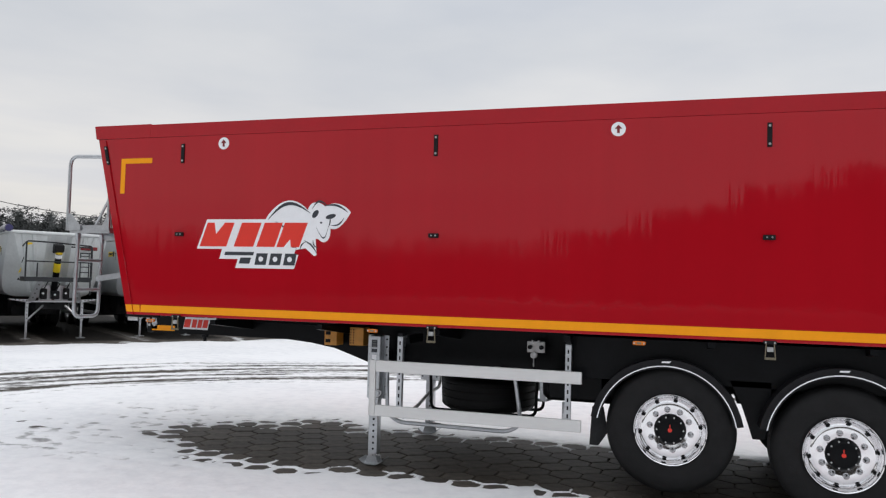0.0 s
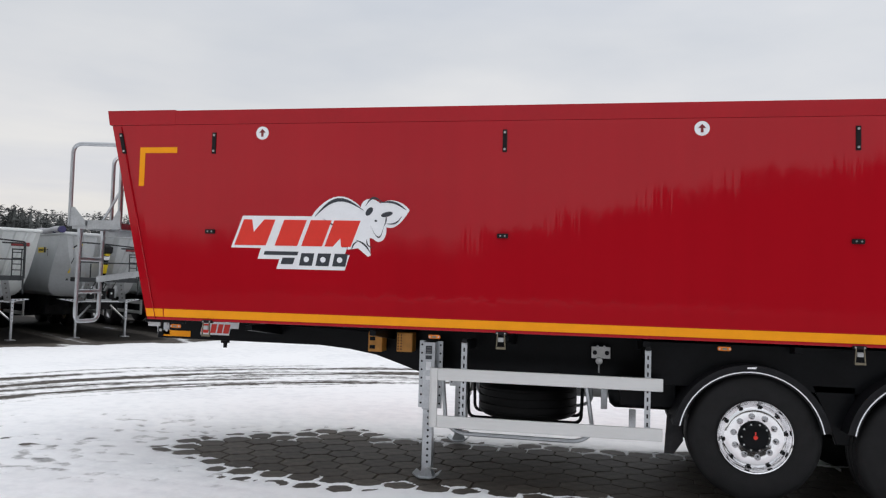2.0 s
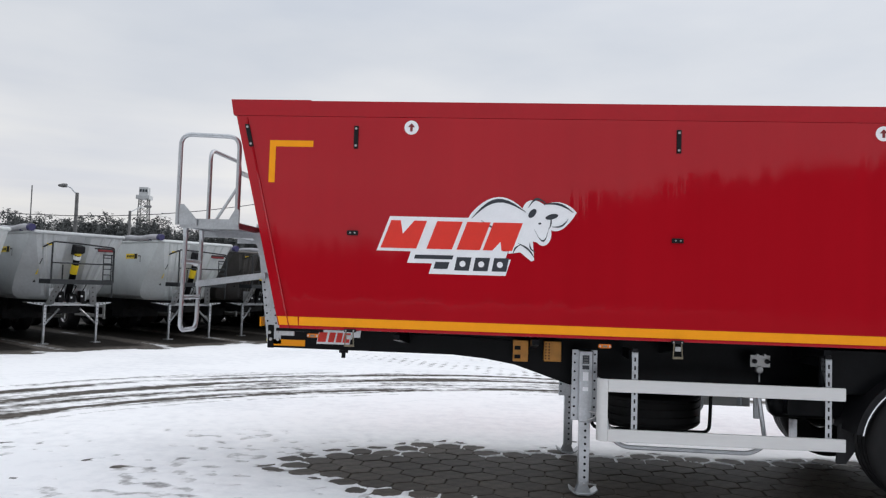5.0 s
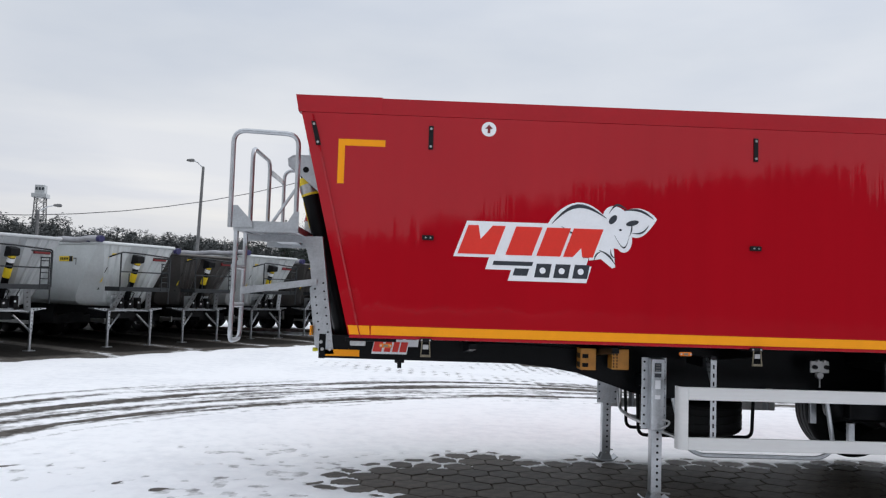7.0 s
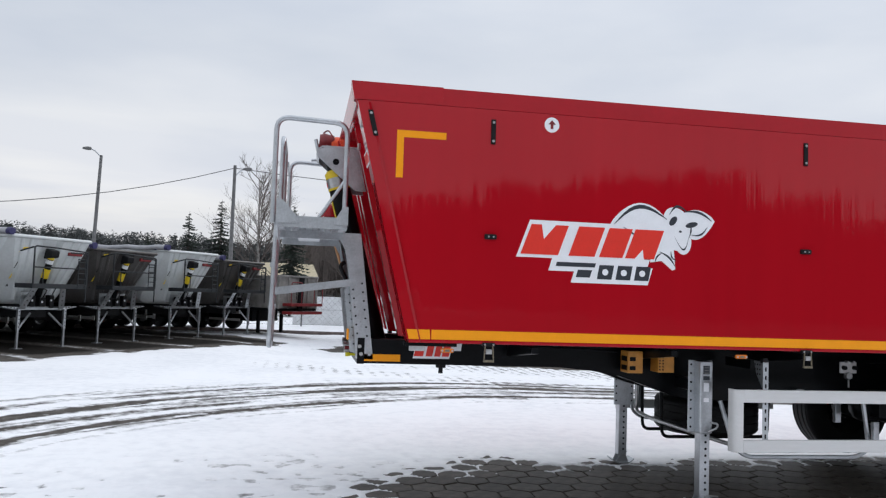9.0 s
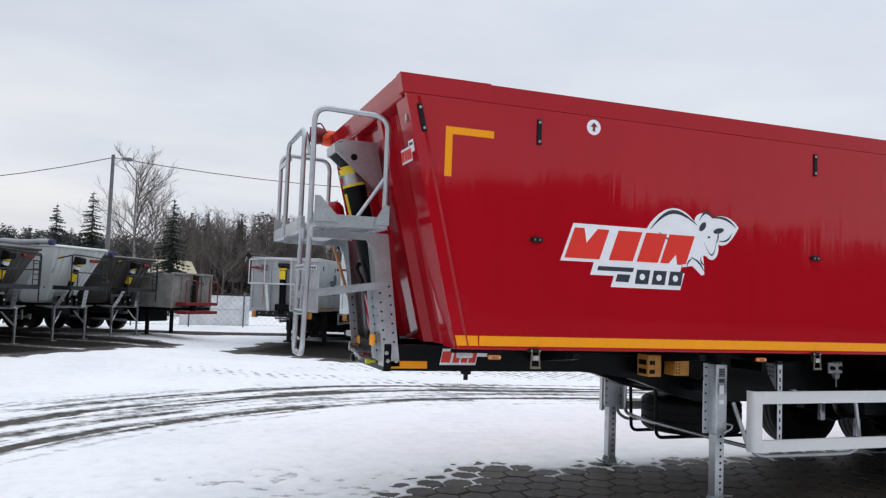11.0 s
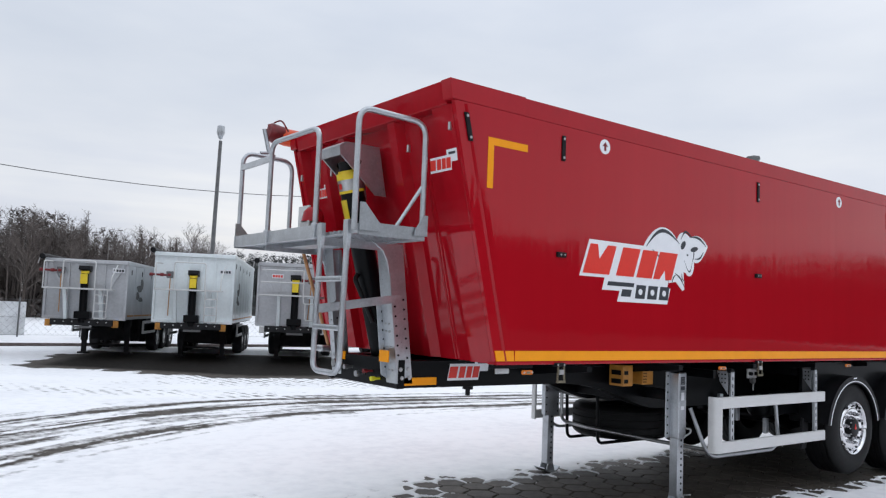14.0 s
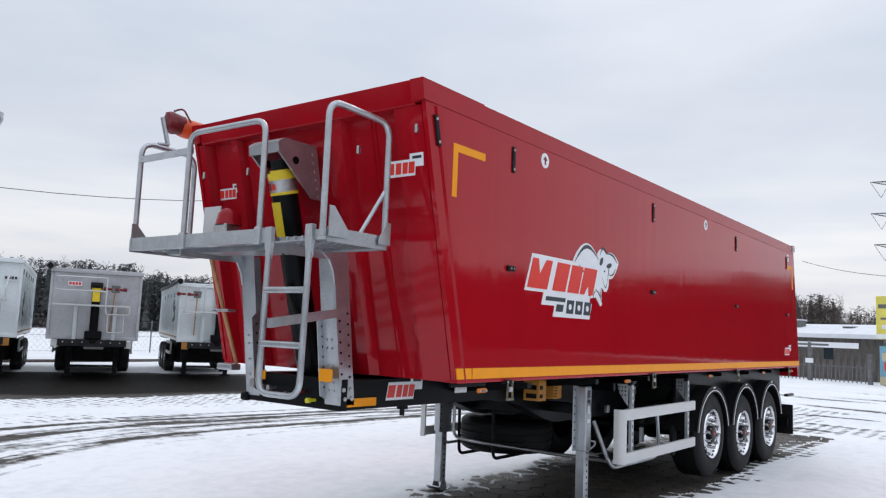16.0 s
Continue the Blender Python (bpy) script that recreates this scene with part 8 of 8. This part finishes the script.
def woodland(name, label, arcs, seed, mat, evergreen, thicket=0, eye=(-6.5, 3.0)):
    """Far woods as one object: arcs of (from, to, near, far, low, high, number)."""
    rng = random.Random(seed)
    verts, faces = [], []

    def blade(a, b, wid):
        """A thin three-sided limb."""
        a, b = Vector(a), Vector(b)
        d = (b - a).normalized()
        u = d.orthogonal().normalized() * wid
        w = d.cross(u)
        i = len(verts)
        for q in range(3):
            c, s = math.cos(q * 2.094), math.sin(q * 2.094)
            verts.append(a + u * c + w * s)
        verts.append(b)
        for q in range(3):
            faces.append((i + q, i + (q + 1) % 3, i + 3))

    for a0, a1, d0, d1, h0, h1, num in arcs:
        for k in range(int((a1 - a0) * thicket)):
            # undergrowth
            x, y = polar(rng.uniform(a0, a1), rng.uniform(d0, d1), eye)
            h = h0 * (rng.uniform(0.5, 0.95) if evergreen > 0.5 else rng.uniform(0.1, 0.3))
            for j in range(30):
                p = Vector((x + rng.gauss(0, 0.9), y + rng.gauss(0, 0.9), h * rng.random()))
                i = len(verts)
                for e in range(3):
                    verts.append(p + Vector((rng.uniform(-1, 1), rng.uniform(-1, 1), rng.uniform(-1, 1))) * 0.36)
                faces.append((i, i + 1, i + 2))
        for k in range(num):
            az, d = rng.uniform(a0, a1), rng.uniform(d0, d1)
            x, y = polar(az, d, eye)
            h = rng.uniform(h0, h1)
            base = Vector((x, y, 0))
            top = base + Vector((rng.uniform(-0.4, 0.4), rng.uniform(-0.4, 0.4), h))
            blade(base, top, h * 0.012)
            if evergreen and rng.random() < evergreen:
                low, stout = rng.uniform(0.04, 0.3), rng.uniform(0.12, 0.22)
                pine = rng.random() < 0.6
                if pine:
                    low = rng.uniform(0.35, 0.55)
                for j in range(0 if pine else 7):
                    # a ragged tier of boughs
                    f = low + (0.80 - low) * j / 6
                    reach = h * (stout * (1 - f) ** 0.75 + 0.012) * rng.uniform(0.4, 0.65)
                    c = base.lerp(top, f) + Vector((rng.gauss(0, 0.12), rng.gauss(0, 0.12), 0)) * reach
                    i = len(verts)
                    verts.append(base.lerp(top, min(0.97, f + 0.17)))
                    for e in range(9):
                        q = e * 0.698 + rng.uniform(-0.25, 0.25)
                        L = reach * (rng.uniform(0.9, 1.35) if e % 2 else rng.uniform(0.45, 0.8))
                        verts.append(c + Vector((math.cos(q) * L, math.sin(q) * L, h * rng.uniform(-0.035, 0.03))))
                    for e in range(9):
                        faces.append((i, i + 1 + e, i + 1 + (e + 1) % 9))
                for j in range(34):
                    f = low + (1 - low) * rng.random() ** 0.8
                    q = rng.uniform(0, 6.28)
                    r = h * stout * (1 - f) ** 0.65 * rng.uniform(0.4, 1.05)
                    size = h * (0.020 + 0.028 * (1 - f))
                    if pine:
                        # a rounded head of clumps on a bare stem
                        r = h * stout * 0.95 * math.sqrt(max(0.06, 1 - ((f - 0.74) / 0.3) ** 2)) * rng.uniform(0.3, 1.0)
                        size = h * 0.031
                    c = base.lerp(top, f) + Vector((math.cos(q) * r, math.sin(q) * r, 0))
                    for g in range(7):
                        p = c + Vector((rng.gauss(0, 0.6), rng.gauss(0, 0.6), rng.gauss(0, 0.5))) * size
                        i = len(verts)
                        q = rng.uniform(0, 6.28)
                        along = Vector((math.cos(q), math.sin(q), rng.uniform(-0.35, 0.75))) * size
                        across = Vector((-math.sin(q), math.cos(q), rng.uniform(-0.9, 0.9))) * size * 0.3
                        verts.extend([p - along * 0.4 - across, p - along * 0.4 + across, p + along])
                        faces.append((i, i + 1, i + 2))
            else:
                for j in range(22):
                    # a rounded crown of steep limbs and fine twigs
                    f = rng.uniform(0.3, 0.96)
                    p = base.lerp(top, f)
                    q = rng.uniform(0, 6.28)
                    L = h * rng.uniform(0.16, 0.28) * math.sqrt(max(0.12, 1.0 - f))
                    e = p + Vector((math.cos(q) * L * 0.62, math.sin(q) * L * 0.62, L * rng.uniform(0.5, 0.95)))
                    blade(p, e, h * 0.0021)
                    for g in range(8):
                        u = rng.uniform(0.25, 1.0)
                        pp = p.lerp(e, u)
                        l2 = L * rng.uniform(0.22, 0.45)
                        blade(pp, pp + Vector((rng.uniform(-1, 1), rng.uniform(-1, 1), rng.uniform(-0.1, 1.1))).normalized() * l2, h * 0.0012)
    me = bpy.data.meshes.new(name)
    me.from_pydata([tuple(v) for v in verts], [], faces)
    me.materials.append(mat)
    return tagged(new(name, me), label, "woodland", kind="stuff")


woodland("bare_woods", "dense leafless grey-brown woodland behind the fence", ((-1, 10, 70, 92, 7.2, 9.5, 560), (9, 18, 70, 92, 6.0, 8.2, 340), (0, 18, 92, 110, 5.5, 8.0, 200), (17, 30, 120, 150, 8, 11, 50)), 5, M_TWIG, 0.04, 16)
woodland("pine_woods", "conifer woodland on the horizon, distance haze in its colour", ((-64, -24, 118, 150, 7.8, 11.6, 1300), (-26, -14, 110, 135, 6.8, 9.6, 560), (-15, 2, 100, 120, 6.0, 8.6, 560), (16, 31, 120, 150, 7.4, 10.2, 360), (30, 48, 120, 150, 6.6, 9.2, 500)), 6, M_HAZY_PINE, 0.94, 20)
woodland("rear_woods", "mixed leafless trees beyond the shed", ((73, 79.2, 85, 100, 5.6, 7.6, 300), (79.2, 84, 85, 100, 4.2, 6.2, 200)), 7, M_TWIG, 0.15, 70)
# seen only mirrored in the red side; tallest arcs stand in for a building
woodland("woods_behind", "unseen woodland across the yard, its tall stretch standing for a building", ((96, 131, 82, 92, 7.4, 9.6, 330), (131, 138, 82, 92, 9.6, 11.8, 75), (138, 145, 82, 92, 12.0, 14.2, 75), (145, 158, 82, 92, 15.0, 17.2, 130), (158, 165, 82, 92, 14.0, 15.8, 75), (165, 172, 82, 92, 12.6, 14.2, 80), (172, 179, 82, 92, 10.2, 11.6, 85), (179, 186, 82, 92, 8.0, 9.2, 90), (186, 300, 82, 96, 6.6, 8.2, 480)), 8, M_WOODS, 0.92, 36)

build_pavers()
